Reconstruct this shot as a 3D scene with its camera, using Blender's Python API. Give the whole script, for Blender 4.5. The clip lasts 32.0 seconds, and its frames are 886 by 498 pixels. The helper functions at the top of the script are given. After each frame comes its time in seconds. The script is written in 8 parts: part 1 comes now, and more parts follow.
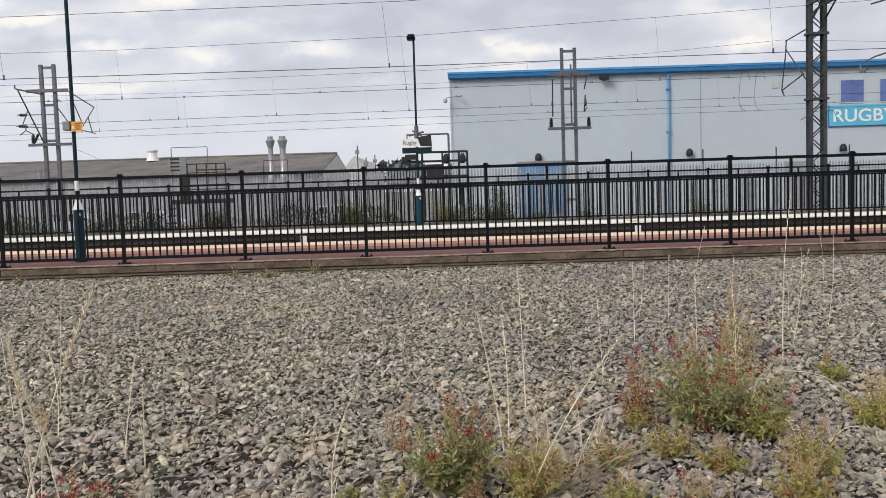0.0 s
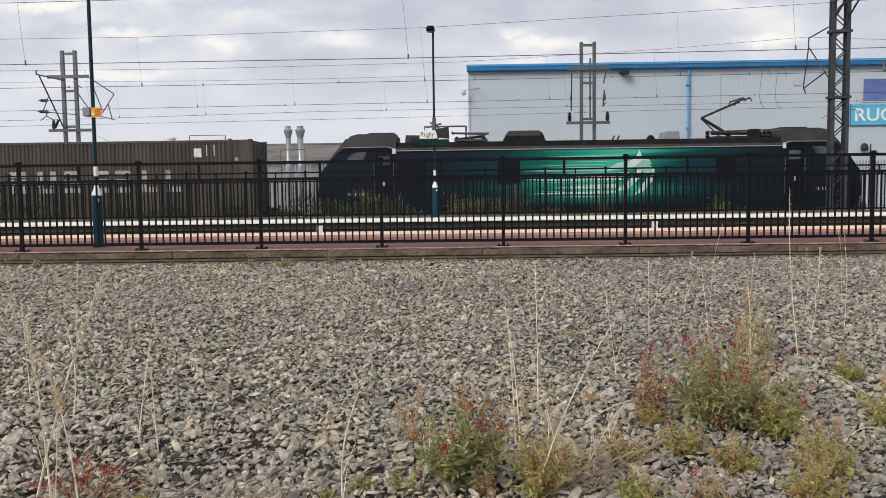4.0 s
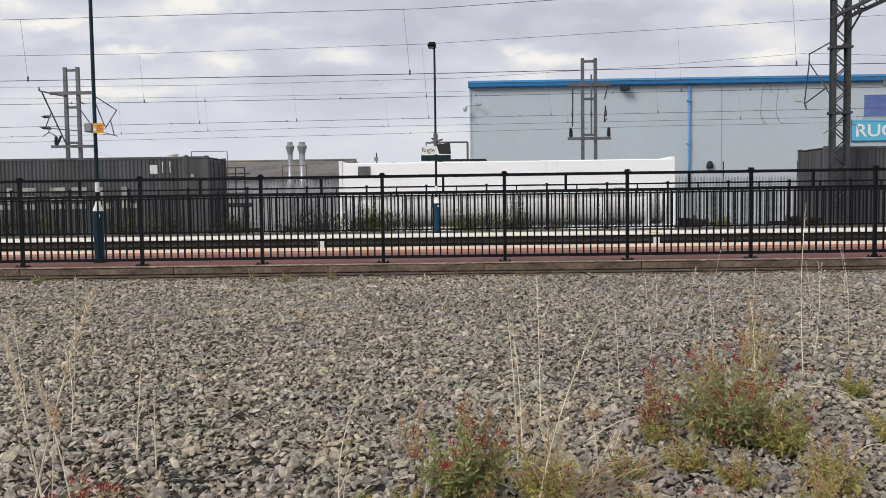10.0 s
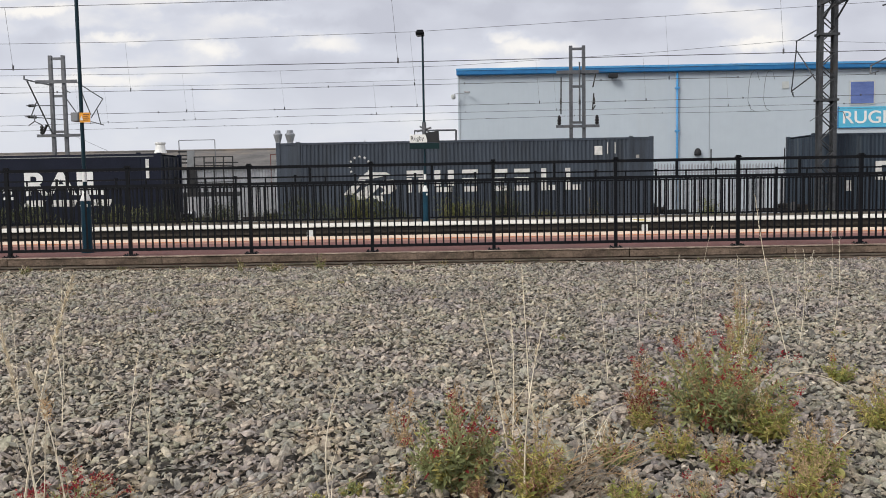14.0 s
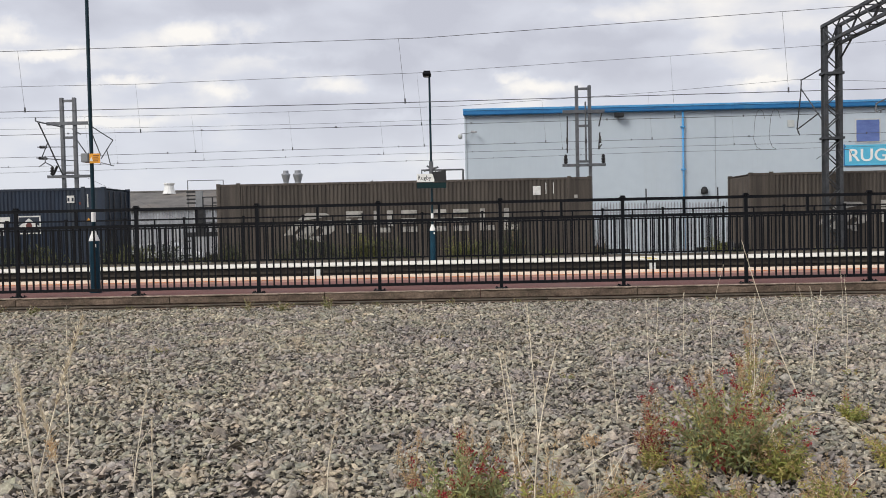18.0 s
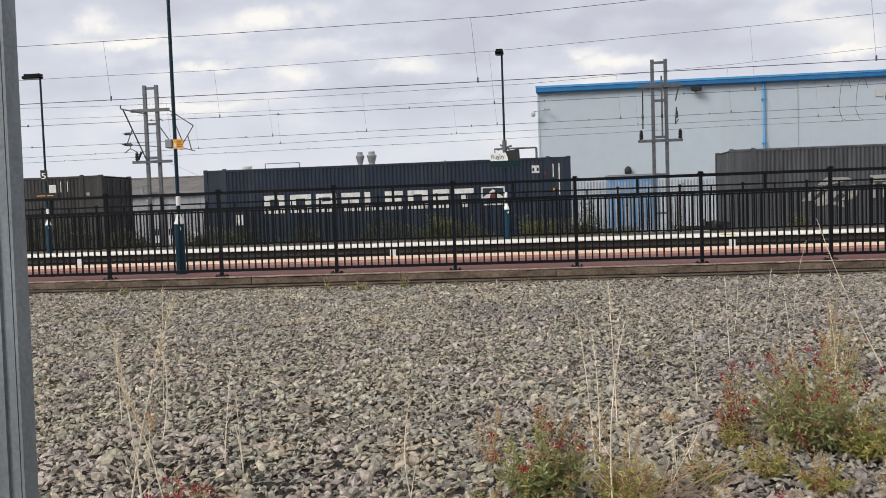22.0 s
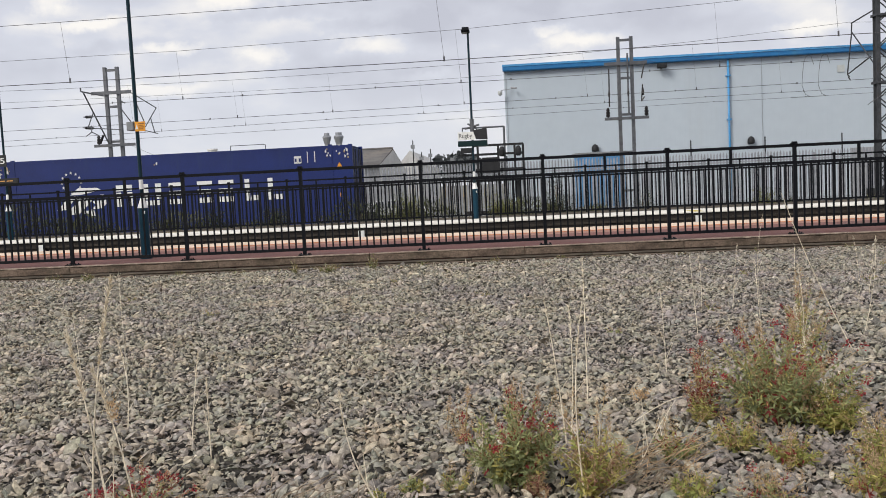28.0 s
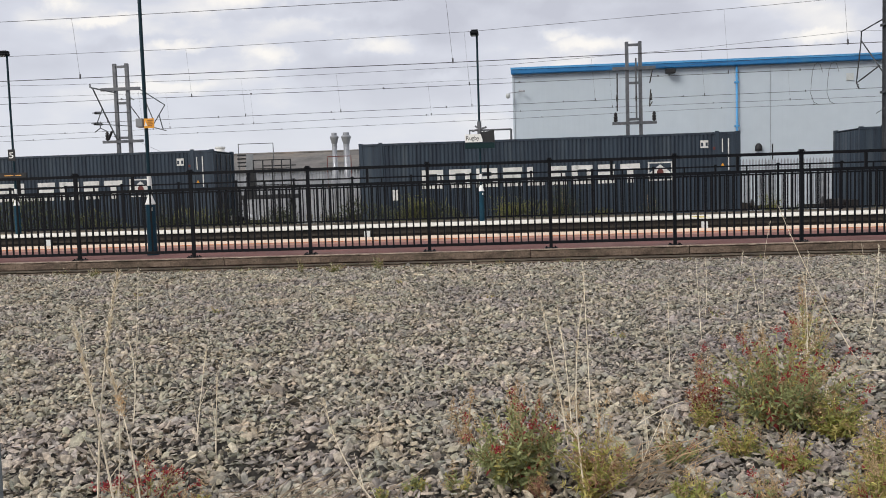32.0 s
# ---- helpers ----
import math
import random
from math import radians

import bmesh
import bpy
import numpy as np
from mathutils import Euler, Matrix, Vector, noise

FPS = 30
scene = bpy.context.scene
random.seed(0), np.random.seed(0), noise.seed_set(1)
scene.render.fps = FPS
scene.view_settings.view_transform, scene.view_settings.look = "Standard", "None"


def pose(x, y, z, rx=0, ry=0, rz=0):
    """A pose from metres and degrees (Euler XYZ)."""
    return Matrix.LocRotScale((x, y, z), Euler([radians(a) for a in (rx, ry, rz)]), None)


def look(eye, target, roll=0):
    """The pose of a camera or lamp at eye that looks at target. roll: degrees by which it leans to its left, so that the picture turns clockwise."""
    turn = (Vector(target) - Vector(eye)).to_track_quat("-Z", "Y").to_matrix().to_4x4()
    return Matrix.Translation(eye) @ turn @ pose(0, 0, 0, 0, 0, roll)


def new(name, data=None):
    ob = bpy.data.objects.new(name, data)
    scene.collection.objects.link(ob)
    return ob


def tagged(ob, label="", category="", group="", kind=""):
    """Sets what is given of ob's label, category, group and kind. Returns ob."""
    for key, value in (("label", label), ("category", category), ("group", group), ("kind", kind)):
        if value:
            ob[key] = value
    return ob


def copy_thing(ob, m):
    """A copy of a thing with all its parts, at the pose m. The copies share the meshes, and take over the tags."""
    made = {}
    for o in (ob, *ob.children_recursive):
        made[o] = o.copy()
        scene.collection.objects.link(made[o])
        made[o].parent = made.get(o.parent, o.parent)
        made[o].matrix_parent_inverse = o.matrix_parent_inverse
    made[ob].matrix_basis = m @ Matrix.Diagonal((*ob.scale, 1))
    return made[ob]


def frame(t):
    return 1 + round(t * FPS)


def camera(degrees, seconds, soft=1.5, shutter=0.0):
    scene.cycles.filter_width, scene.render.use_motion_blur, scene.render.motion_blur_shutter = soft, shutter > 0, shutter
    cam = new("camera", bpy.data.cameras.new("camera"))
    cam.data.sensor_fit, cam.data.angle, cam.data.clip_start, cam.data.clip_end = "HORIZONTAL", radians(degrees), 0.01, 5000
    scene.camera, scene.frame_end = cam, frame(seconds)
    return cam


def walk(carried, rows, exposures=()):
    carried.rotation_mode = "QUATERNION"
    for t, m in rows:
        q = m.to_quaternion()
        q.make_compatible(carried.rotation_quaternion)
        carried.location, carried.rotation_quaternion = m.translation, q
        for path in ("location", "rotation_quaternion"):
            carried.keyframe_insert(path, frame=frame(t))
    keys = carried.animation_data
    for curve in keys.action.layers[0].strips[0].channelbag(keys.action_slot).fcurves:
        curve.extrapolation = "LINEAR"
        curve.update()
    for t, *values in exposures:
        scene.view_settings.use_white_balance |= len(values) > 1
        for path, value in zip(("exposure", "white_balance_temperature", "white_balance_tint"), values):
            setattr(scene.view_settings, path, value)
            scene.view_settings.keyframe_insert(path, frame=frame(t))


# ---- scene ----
cam = camera(54.0, 32.0, soft=0.9)

PATH = [
    (0, (-0.007, 0.014, 0.985), (-0.012, 2.010, 0.849), -1.8),
    (0.5, (-0.011, 0.016, 0.985), (-0.021, 2.011, 0.847), -1.7),
    (1, (-0.01, 0.008, 0.986), (-0.024, 2.002, 0.833), -1.2),
    (1.5, (-0.009, 0.017, 0.989), (-0.037, 2.010, 0.822), -1.0),
    (2, (-0.01, 0.030, 0.979), (-0.048, 2.022, 0.811), -1.0),
    (2.5, (-0.013, 0.009, 0.986), (-0.055, 2.001, 0.816), -0.9),
    (3, (-0.011, 0.017, 0.983), (-0.057, 2.009, 0.815), -0.9),
    (3.5, (-0.007, 0.019, 0.979), (-0.052, 2.012, 0.821), -0.8),
    (5.5, (-0.006, 0.011, 0.984), (-0.035, 2.005, 0.84), -0.9),
    (6, (-0.011, 0.014, 0.986), (-0.048, 2.009, 0.856), -0.8),
    (6.5, (-0.009, 0.010, 0.981), (-0.051, 2.006, 0.862), -0.7),
    (7, (-0.012, -0.006, 0.987), (-0.047, 1.991, 0.879), -0.6),
    (7.5, (-0.009, 0.017, 0.979), (-0.046, 2.014, 0.884), -0.6),
    (8, (-0.012, 0.018, 0.985), (-0.062, 2.015, 0.88), -0.8),
    (8.5, (-0.011, 0.030, 0.982), (-0.065, 2.026, 0.866), -0.9),
    (9, (-0.011, 0.017, 0.979), (-0.058, 2.013, 0.859), -0.9),
    (9.5, (-0.015, 0.018, 0.985), (-0.061, 2.014, 0.869), -1.0),
    (10, (-0.006, 0.054, 0.971), (-0.05, 2.051, 0.855), -0.8),
    (10.5, (-0.011, 0.023, 0.978), (-0.055, 2.019, 0.862), -0.9),
    (11, (-0.011, 0.023, 0.981), (-0.052, 2.019, 0.858), -0.8),
    (11.5, (-0.01, 0.032, 0.975), (-0.046, 2.026, 0.83), -0.9),
    (12, (-0.012, 0.024, 0.979), (-0.037, 2.018, 0.818), -0.9),
    (12.5, (-0.009, 0.030, 0.982), (-0.029, 2.024, 0.825), -0.9),
    (13, (-0.011, 0.022, 0.984), (-0.027, 2.016, 0.835), -0.9),
    (13.5, (-0.01, 0.016, 0.982), (-0.027, 2.011, 0.836), -1.0),
    (14, (-0.007, 0.027, 0.981), (-0.026, 2.022, 0.837), -1.0),
    (14.5, (-0.008, 0.017, 0.982), (-0.018, 2.013, 0.853), -1.0),
    (15, (-0.011, 0.008, 0.987), (-0.015, 2.006, 0.907), -1.0),
    (15.5, (-0.011, 0.016, 0.982), (-0.036, 2.015, 0.922), -0.9),
    (17.5, (-0.009, 0.024, 0.981), (-0.032, 2.023, 0.919), -1.1),
    (18, (-0.009, 0.040, 0.977), (-0.043, 2.039, 0.923), -1.2),
    (18.5, (-0.007, 0.022, 0.979), (-0.048, 2.020, 0.902), -1.5),
    (19, (-0.01, 0.021, 0.979), (-0.066, 2.017, 0.873), -1.5),
    (19.5, (-0.012, 0.021, 0.977), (-0.088, 2.015, 0.85), -1.4),
    (20, (-0.019, 0.015, 0.977), (-0.128, 2.008, 0.845), -1.9),
    (20.5, (-0.019, 0.020, 0.976), (-0.173, 2.009, 0.837), -2.3),
    (21, (-0.025, -0.008, 0.974), (-0.222, 1.977, 0.825), -2.4),
    (21.5, (-0.022, -0.007, 0.976), (-0.241, 1.977, 0.86), -2.2),
    (22, (-0.025, -0.028, 0.98), (-0.229, 1.960, 0.883), -2.0),
    (22.5, (-0.026, -0.016, 0.977), (-0.2, 1.974, 0.883), -2.0),
    (23, (-0.019, -0.006, 0.979), (-0.174, 1.985, 0.882), -2.4),
    (23.5, (-0.019, 0.010, 0.979), (-0.161, 2.002, 0.868), -2.7),
    (24, (-0.013, 0.053, 0.971), (-0.154, 2.045, 0.856), -2.9),
    (24.5, (-0.018, 0.007, 0.98), (-0.166, 1.999, 0.873), -3.0),
    (25, (-0.025, -0.003, 0.981), (-0.195, 1.986, 0.86), -3.0),
    (25.5, (-0.024, 0.013, 0.974), (-0.207, 2.000, 0.842), -2.9),
    (26, (-0.022, 0.003, 0.977), (-0.189, 1.991, 0.834), -2.7),
    (26.5, (-0.022, 0.012, 0.974), (-0.169, 2.001, 0.829), -2.7),
    (28.5, (-0.022, 0.029, 0.973), (-0.155, 2.019, 0.828), -2.8),
    (29, (-0.019, 0.024, 0.976), (-0.148, 2.015, 0.834), -2.8),
    (29.5, (-0.02, 0.013, 0.975), (-0.145, 2.004, 0.836), -2.6),
    (30, (-0.02, 0.011, 0.981), (-0.142, 2.002, 0.848), -2.4),
    (30.5, (-0.02, 0.007, 0.98), (-0.149, 1.999, 0.849), -2.3),
    (31, (-0.02, 0.016, 0.975), (-0.155, 2.007, 0.837), -2.2),
    (31.5, (-0.017, 0.014, 0.978), (-0.157, 2.004, 0.83), -2.1),
    (32, (-0.024, -0.006, 0.974), (-0.171, 1.984, 0.833), -1.8),
]
walk(cam, [(t, look(eye, target, roll)) for t, eye, target, roll in PATH],
     exposures=((0.0, 0.03), (6.0, 0.03), (9.0, 0.07), (10.0, -0.05), (12.0, -0.06), (14.0, 0.02), (18.0, 0.03), (21.0, 0.01), (22.0, 0.04), (26.0, -0.03), (29.0, 0.04), (32.0, 0.03)))

# ---- world and sun ----
def build_world():
    w = bpy.data.worlds.new("overcast_sky")
    scene.world = w
    w.use_nodes = True
    nt = w.node_tree
    nt.nodes.clear()
    N, L = nt.nodes.new, nt.links.new
    out, bg = N("ShaderNodeOutputWorld"), N("ShaderNodeBackground")
    sky = N("ShaderNodeTexSky")
    sky.sky_type, sky.sun_disc = "NISHITA", False
    sky.sun_elevation, sky.sun_rotation = radians(42), radians(150)
    coord = N("ShaderNodeTexCoord")
    # the cloud deck, flattened towards the horizon
    n1, n2 = N("ShaderNodeTexNoise"), N("ShaderNodeTexNoise")
    n1.inputs["Scale"].default_value, n1.inputs["Detail"].default_value, n1.inputs["Roughness"].default_value = 7.5, 7.0, 0.48
    n2.inputs["Scale"].default_value, n2.inputs["Detail"].default_value, n2.inputs["Roughness"].default_value = 3.4, 4.0, 0.45
    mp = N("ShaderNodeMapping")
    mp.inputs["Location"].default_value = CLOUD_SHIFT
    mp.inputs["Scale"].default_value = (1.0, 1.0, 2.1)
    L(coord.outputs["Generated"], mp.inputs[0]); L(mp.outputs[0], n1.inputs["Vector"]); L(mp.outputs[0], n2.inputs["Vector"])
    add = N("ShaderNodeMath"); add.operation = "MULTIPLY_ADD"; add.inputs[1].default_value = 0.6
    L(n2.outputs["Fac"], add.inputs[0])
    half = N("ShaderNodeMath"); half.operation = "MULTIPLY"; half.inputs[1].default_value = 0.55
    L(n1.outputs["Fac"], half.inputs[0]); L(half.outputs[0], add.inputs[2])
    # single heaps and grey cloud bases over the station, in slopes of the view: sideways and up
    sep = N("ShaderNodeSeparateXYZ")
    L(coord.outputs["Generated"], sep.inputs[0])
    ahead = N("ShaderNodeMath"); ahead.operation = "MAXIMUM"; ahead.inputs[1].default_value = 0.05
    L(sep.outputs["Y"], ahead.inputs[0])
    flat = N("ShaderNodeCombineXYZ")
    for k, axis in enumerate(("X", "Z")):
        d = N("ShaderNodeMath"); d.operation = "DIVIDE"
        L(sep.outputs[axis], d.inputs[0]); L(ahead.outputs[0], d.inputs[1]); L(d.outputs[0], flat.inputs[k])
    ruffle = N("ShaderNodeTexNoise"); ruffle.inputs["Scale"].default_value, ruffle.inputs["Detail"].default_value, ruffle.inputs["Roughness"].default_value = 22.0, 6.0, 0.62
    L(flat.outputs[0], ruffle.inputs["Vector"])
    off = N("ShaderNodeVectorMath"); off.operation = "MULTIPLY_ADD"
    off.inputs[1].default_value, off.inputs[2].default_value = (0.075, 0.036, 0), (-0.0375, -0.018, 0)
    L(ruffle.outputs["Color"], off.inputs[0])
    bent = N("ShaderNodeVectorMath"); bent.operation = "ADD"
    L(flat.outputs[0], bent.inputs[0]); L(off.outputs[0], bent.inputs[1])

    def heaps(rows):
        total = None
        for a, e, ra, re in rows:
            sub = N("ShaderNodeVectorMath"); sub.operation = "MULTIPLY_ADD"
            sub.inputs[1].default_value, sub.inputs[2].default_value = (1 / ra, 1 / re, 0), (-a / ra, -e / re, 0)
            L(bent.outputs[0], sub.inputs[0])
            far = N("ShaderNodeVectorMath"); far.operation = "LENGTH"
            L(sub.outputs[0], far.inputs[0])
            mr = N("ShaderNodeMapRange"); mr.interpolation_type = "SMOOTHSTEP"
            mr.inputs["From Min"].default_value, mr.inputs["From Max"].default_value = 1.45, 0.15
            L(far.outputs["Value"], mr.inputs["Value"])
            if total is None:
                total = mr.outputs[0]
            else:
                top = N("ShaderNodeMath"); top.operation = "MAXIMUM"
                L(total, top.inputs[0]); L(mr.outputs[0], top.inputs[1])
                total = top.outputs[0]
        return total

    light, grey = heaps(WHITE_HEAPS), heaps(GREY_BASES)
    up = N("ShaderNodeMath"); up.operation = "MULTIPLY_ADD"; up.inputs[1].default_value = 0.115
    L(light, up.inputs[0]); L(add.outputs[0], up.inputs[2])
    down = N("ShaderNodeMath"); down.operation = "MULTIPLY_ADD"; down.inputs[1].default_value = -0.07
    L(grey, down.inputs[0]); L(up.outputs[0], down.inputs[2])
    ramp = N("ShaderNodeValToRGB")
    e = ramp.color_ramp.elements
    e[0].position, e[0].color = 0.45, CLOUD_DARK
    e[1].position, e[1].color = 0.70, CLOUD_LIGHT
    m = e.new(0.575); m.color = CLOUD_MID
    L(down.outputs[0], ramp.inputs[0])
    # pale and even towards the horizon
    low = N("ShaderNodeMapRange"); low.interpolation_type = "SMOOTHSTEP"
    low.inputs["From Min"].default_value, low.inputs["From Max"].default_value = 0.03, 0.17
    low.inputs["To Min"].default_value, low.inputs["To Max"].default_value = 0.75, 0.0
    L(sep.outputs["Z"], low.inputs["Value"])
    veil = N("ShaderNodeMix"); veil.data_type = "RGBA"; veil.inputs[7].default_value = HORIZON
    L(low.outputs[0], veil.inputs["Factor"]); L(ramp.outputs[0], veil.inputs[6])
    dim = N("ShaderNodeVectorMath"); dim.operation = "SCALE"; dim.inputs["Scale"].default_value = 0.10
    L(sky.outputs[0], dim.inputs[0])
    mix = N("ShaderNodeMix"); mix.data_type = "RGBA"; mix.inputs["Factor"].default_value = 0.94
    L(dim.outputs[0], mix.inputs[6]); L(veil.outputs[2], mix.inputs[7])
    L(mix.outputs[2], bg.inputs["Color"])
    bg.inputs["Strength"].default_value = SKY
    L(bg.outputs[0], out.inputs[0])
    lamp = bpy.data.lights.new("sun", "SUN")
    lamp.energy, lamp.angle, lamp.color = SUN, radians(25), (1.0, 0.96, 0.9)
    sun = new("sun", lamp)
    # the light comes from behind and to the side of the viewer
    sun.matrix_world = look((-17, -19, 17), (0, 0, 0))


CLOUD_SHIFT = (3.1, 0.4, 0.0)
CLOUD_DARK, CLOUD_MID, CLOUD_LIGHT, HORIZON = (0.57, 0.58, 0.655, 1), (0.69, 0.705, 0.78, 1), (1.0, 0.96, 0.91, 1), (0.73, 0.75, 0.82, 1)
WHITE_HEAPS = ((-0.234, 0.236, 0.049, 0.017), (-0.303, 0.229, 0.040, 0.013), (-0.474, 0.207, 0.057, 0.008), (-0.512, 0.239, 0.027, 0.018), (0.182, 0.241, 0.075, 0.018), (0.061, 0.170, 0.031, 0.008), (0.104, 0.159, 0.049, 0.010), (-0.263, 0.163, 0.031, 0.011), (-0.377, 0.175, 0.039, 0.007), (-0.132, 0.163, 0.049, 0.012), (0.344, 0.153, 0.052, 0.008), (-0.075, 0.127, 0.042, 0.008), (-0.391, 0.127, 0.055, 0.008))
GREY_BASES = ((-0.261, 0.206, 0.097, 0.008), (0.175, 0.212, 0.104, 0.011), (-0.073, 0.191, 0.049, 0.011), (-0.426, 0.180, 0.071, 0.008), (0.043, 0.201, 0.055, 0.012), (-0.158, 0.189, 0.052, 0.008), (0.364, 0.202, 0.062, 0.012), (-0.211, 0.140, 0.071, 0.008))
SKY, SUN = 1.0, 2.3
build_world()


# ---- materials ----
def ramp_of(nt, stops):
    r = nt.nodes.new("ShaderNodeValToRGB")
    e = r.color_ramp.elements
    while len(e) < len(stops):
        e.new(0.5)
    for el, (p, c) in zip(e, stops):
        el.position, el.color = p, (*c, 1)
    return r


def mat(name, a, b=None, rough=0.7, metal=0.0, scale=4.0, fine=60.0, bump=0.15, stretch=(1, 1, 1), vary=0.0, dirt=None, island=False, spec=0.4, streaks=0.0, grain=0.35):
    """A surface with two scales of variation. a, b: its two colours; dirt: (colour, amount); vary: how much objects differ."""
    b = b or tuple(v * 0.75 for v in a)
    m = bpy.data.materials.new(name)
    m.use_nodes = True
    nt = m.node_tree
    N, L = nt.nodes.new, nt.links.new
    p = nt.nodes["Principled BSDF"]
    p.inputs["Metallic"].default_value = metal
    p.inputs["Specular IOR Level"].default_value = spec
    co, mp = N("ShaderNodeTexCoord"), N("ShaderNodeMapping")
    mp.inputs["Scale"].default_value = stretch
    L(co.outputs["Object"], mp.inputs[0])
    big, small = N("ShaderNodeTexNoise"), N("ShaderNodeTexNoise")
    big.inputs["Scale"].default_value, big.inputs["Detail"].default_value, big.inputs["Roughness"].default_value = scale, 6, 0.62
    small.inputs["Scale"].default_value, small.inputs["Detail"].default_value = fine, 4
    L(mp.outputs[0], big.inputs["Vector"]); L(co.outputs["Object"], small.inputs["Vector"])
    rmp = ramp_of(nt, ((0.36, a), (0.64, b)))
    L(big.outputs["Fac"], rmp.inputs[0])
    col = rmp.outputs[0]
    g = N("ShaderNodeMix"); g.data_type, g.blend_type = "RGBA", "OVERLAY"; g.inputs["Factor"].default_value = grain
    L(col, g.inputs[6]); L(small.outputs["Fac"], g.inputs[7])
    col = g.outputs[2]
    if vary:
        src = N("ShaderNodeNewGeometry").outputs["Random Per Island"] if island else N("ShaderNodeObjectInfo").outputs["Random"]
        mr = N("ShaderNodeMapRange"); mr.inputs["To Min"].default_value, mr.inputs["To Max"].default_value = 1 - vary, 1 + vary
        L(src, mr.inputs["Value"])
        sc = N("ShaderNodeVectorMath"); sc.operation = "SCALE"
        L(col, sc.inputs[0]); L(mr.outputs[0], sc.inputs["Scale"])
        col = sc.outputs[0]
    if dirt:
        dn = N("ShaderNodeTexNoise"); dn.inputs["Scale"].default_value, dn.inputs["Detail"].default_value, dn.inputs["Roughness"].default_value = scale * 0.45, 9, 0.7
        dm = N("ShaderNodeMapping"); dm.inputs["Scale"].default_value = stretch if not streaks else (2.2, 2.2, streaks)
        L(co.outputs["Object"], dm.inputs[0]); L(dm.outputs[0], dn.inputs["Vector"])
        dr = ramp_of(nt, ((0.62 - 0.25 * dirt[1], (0, 0, 0)), (0.80 - 0.2 * dirt[1], (1, 1, 1))))
        L(dn.outputs["Fac"], dr.inputs[0])
        mx = N("ShaderNodeMix"); mx.data_type = "RGBA"
        L(dr.outputs[0], mx.inputs["Factor"]); L(col, mx.inputs[6]); mx.inputs[7].default_value = (*dirt[0], 1)
        col = mx.outputs[2]
    L(col, p.inputs["Base Color"])
    rr = N("ShaderNodeMapRange"); rr.inputs["To Min"].default_value, rr.inputs["To Max"].default_value = max(rough - 0.12, 0.05), min(rough + 0.12, 1)
    L(big.outputs["Fac"], rr.inputs["Value"]); L(rr.outputs[0], p.inputs["Roughness"])
    if bump:
        bp = N("ShaderNodeBump"); bp.inputs["Strength"].default_value, bp.inputs["Distance"].default_value = bump, 0.01
        L(small.outputs["Fac"], bp.inputs["Height"]); L(bp.outputs[0], p.inputs["Normal"])
    return m


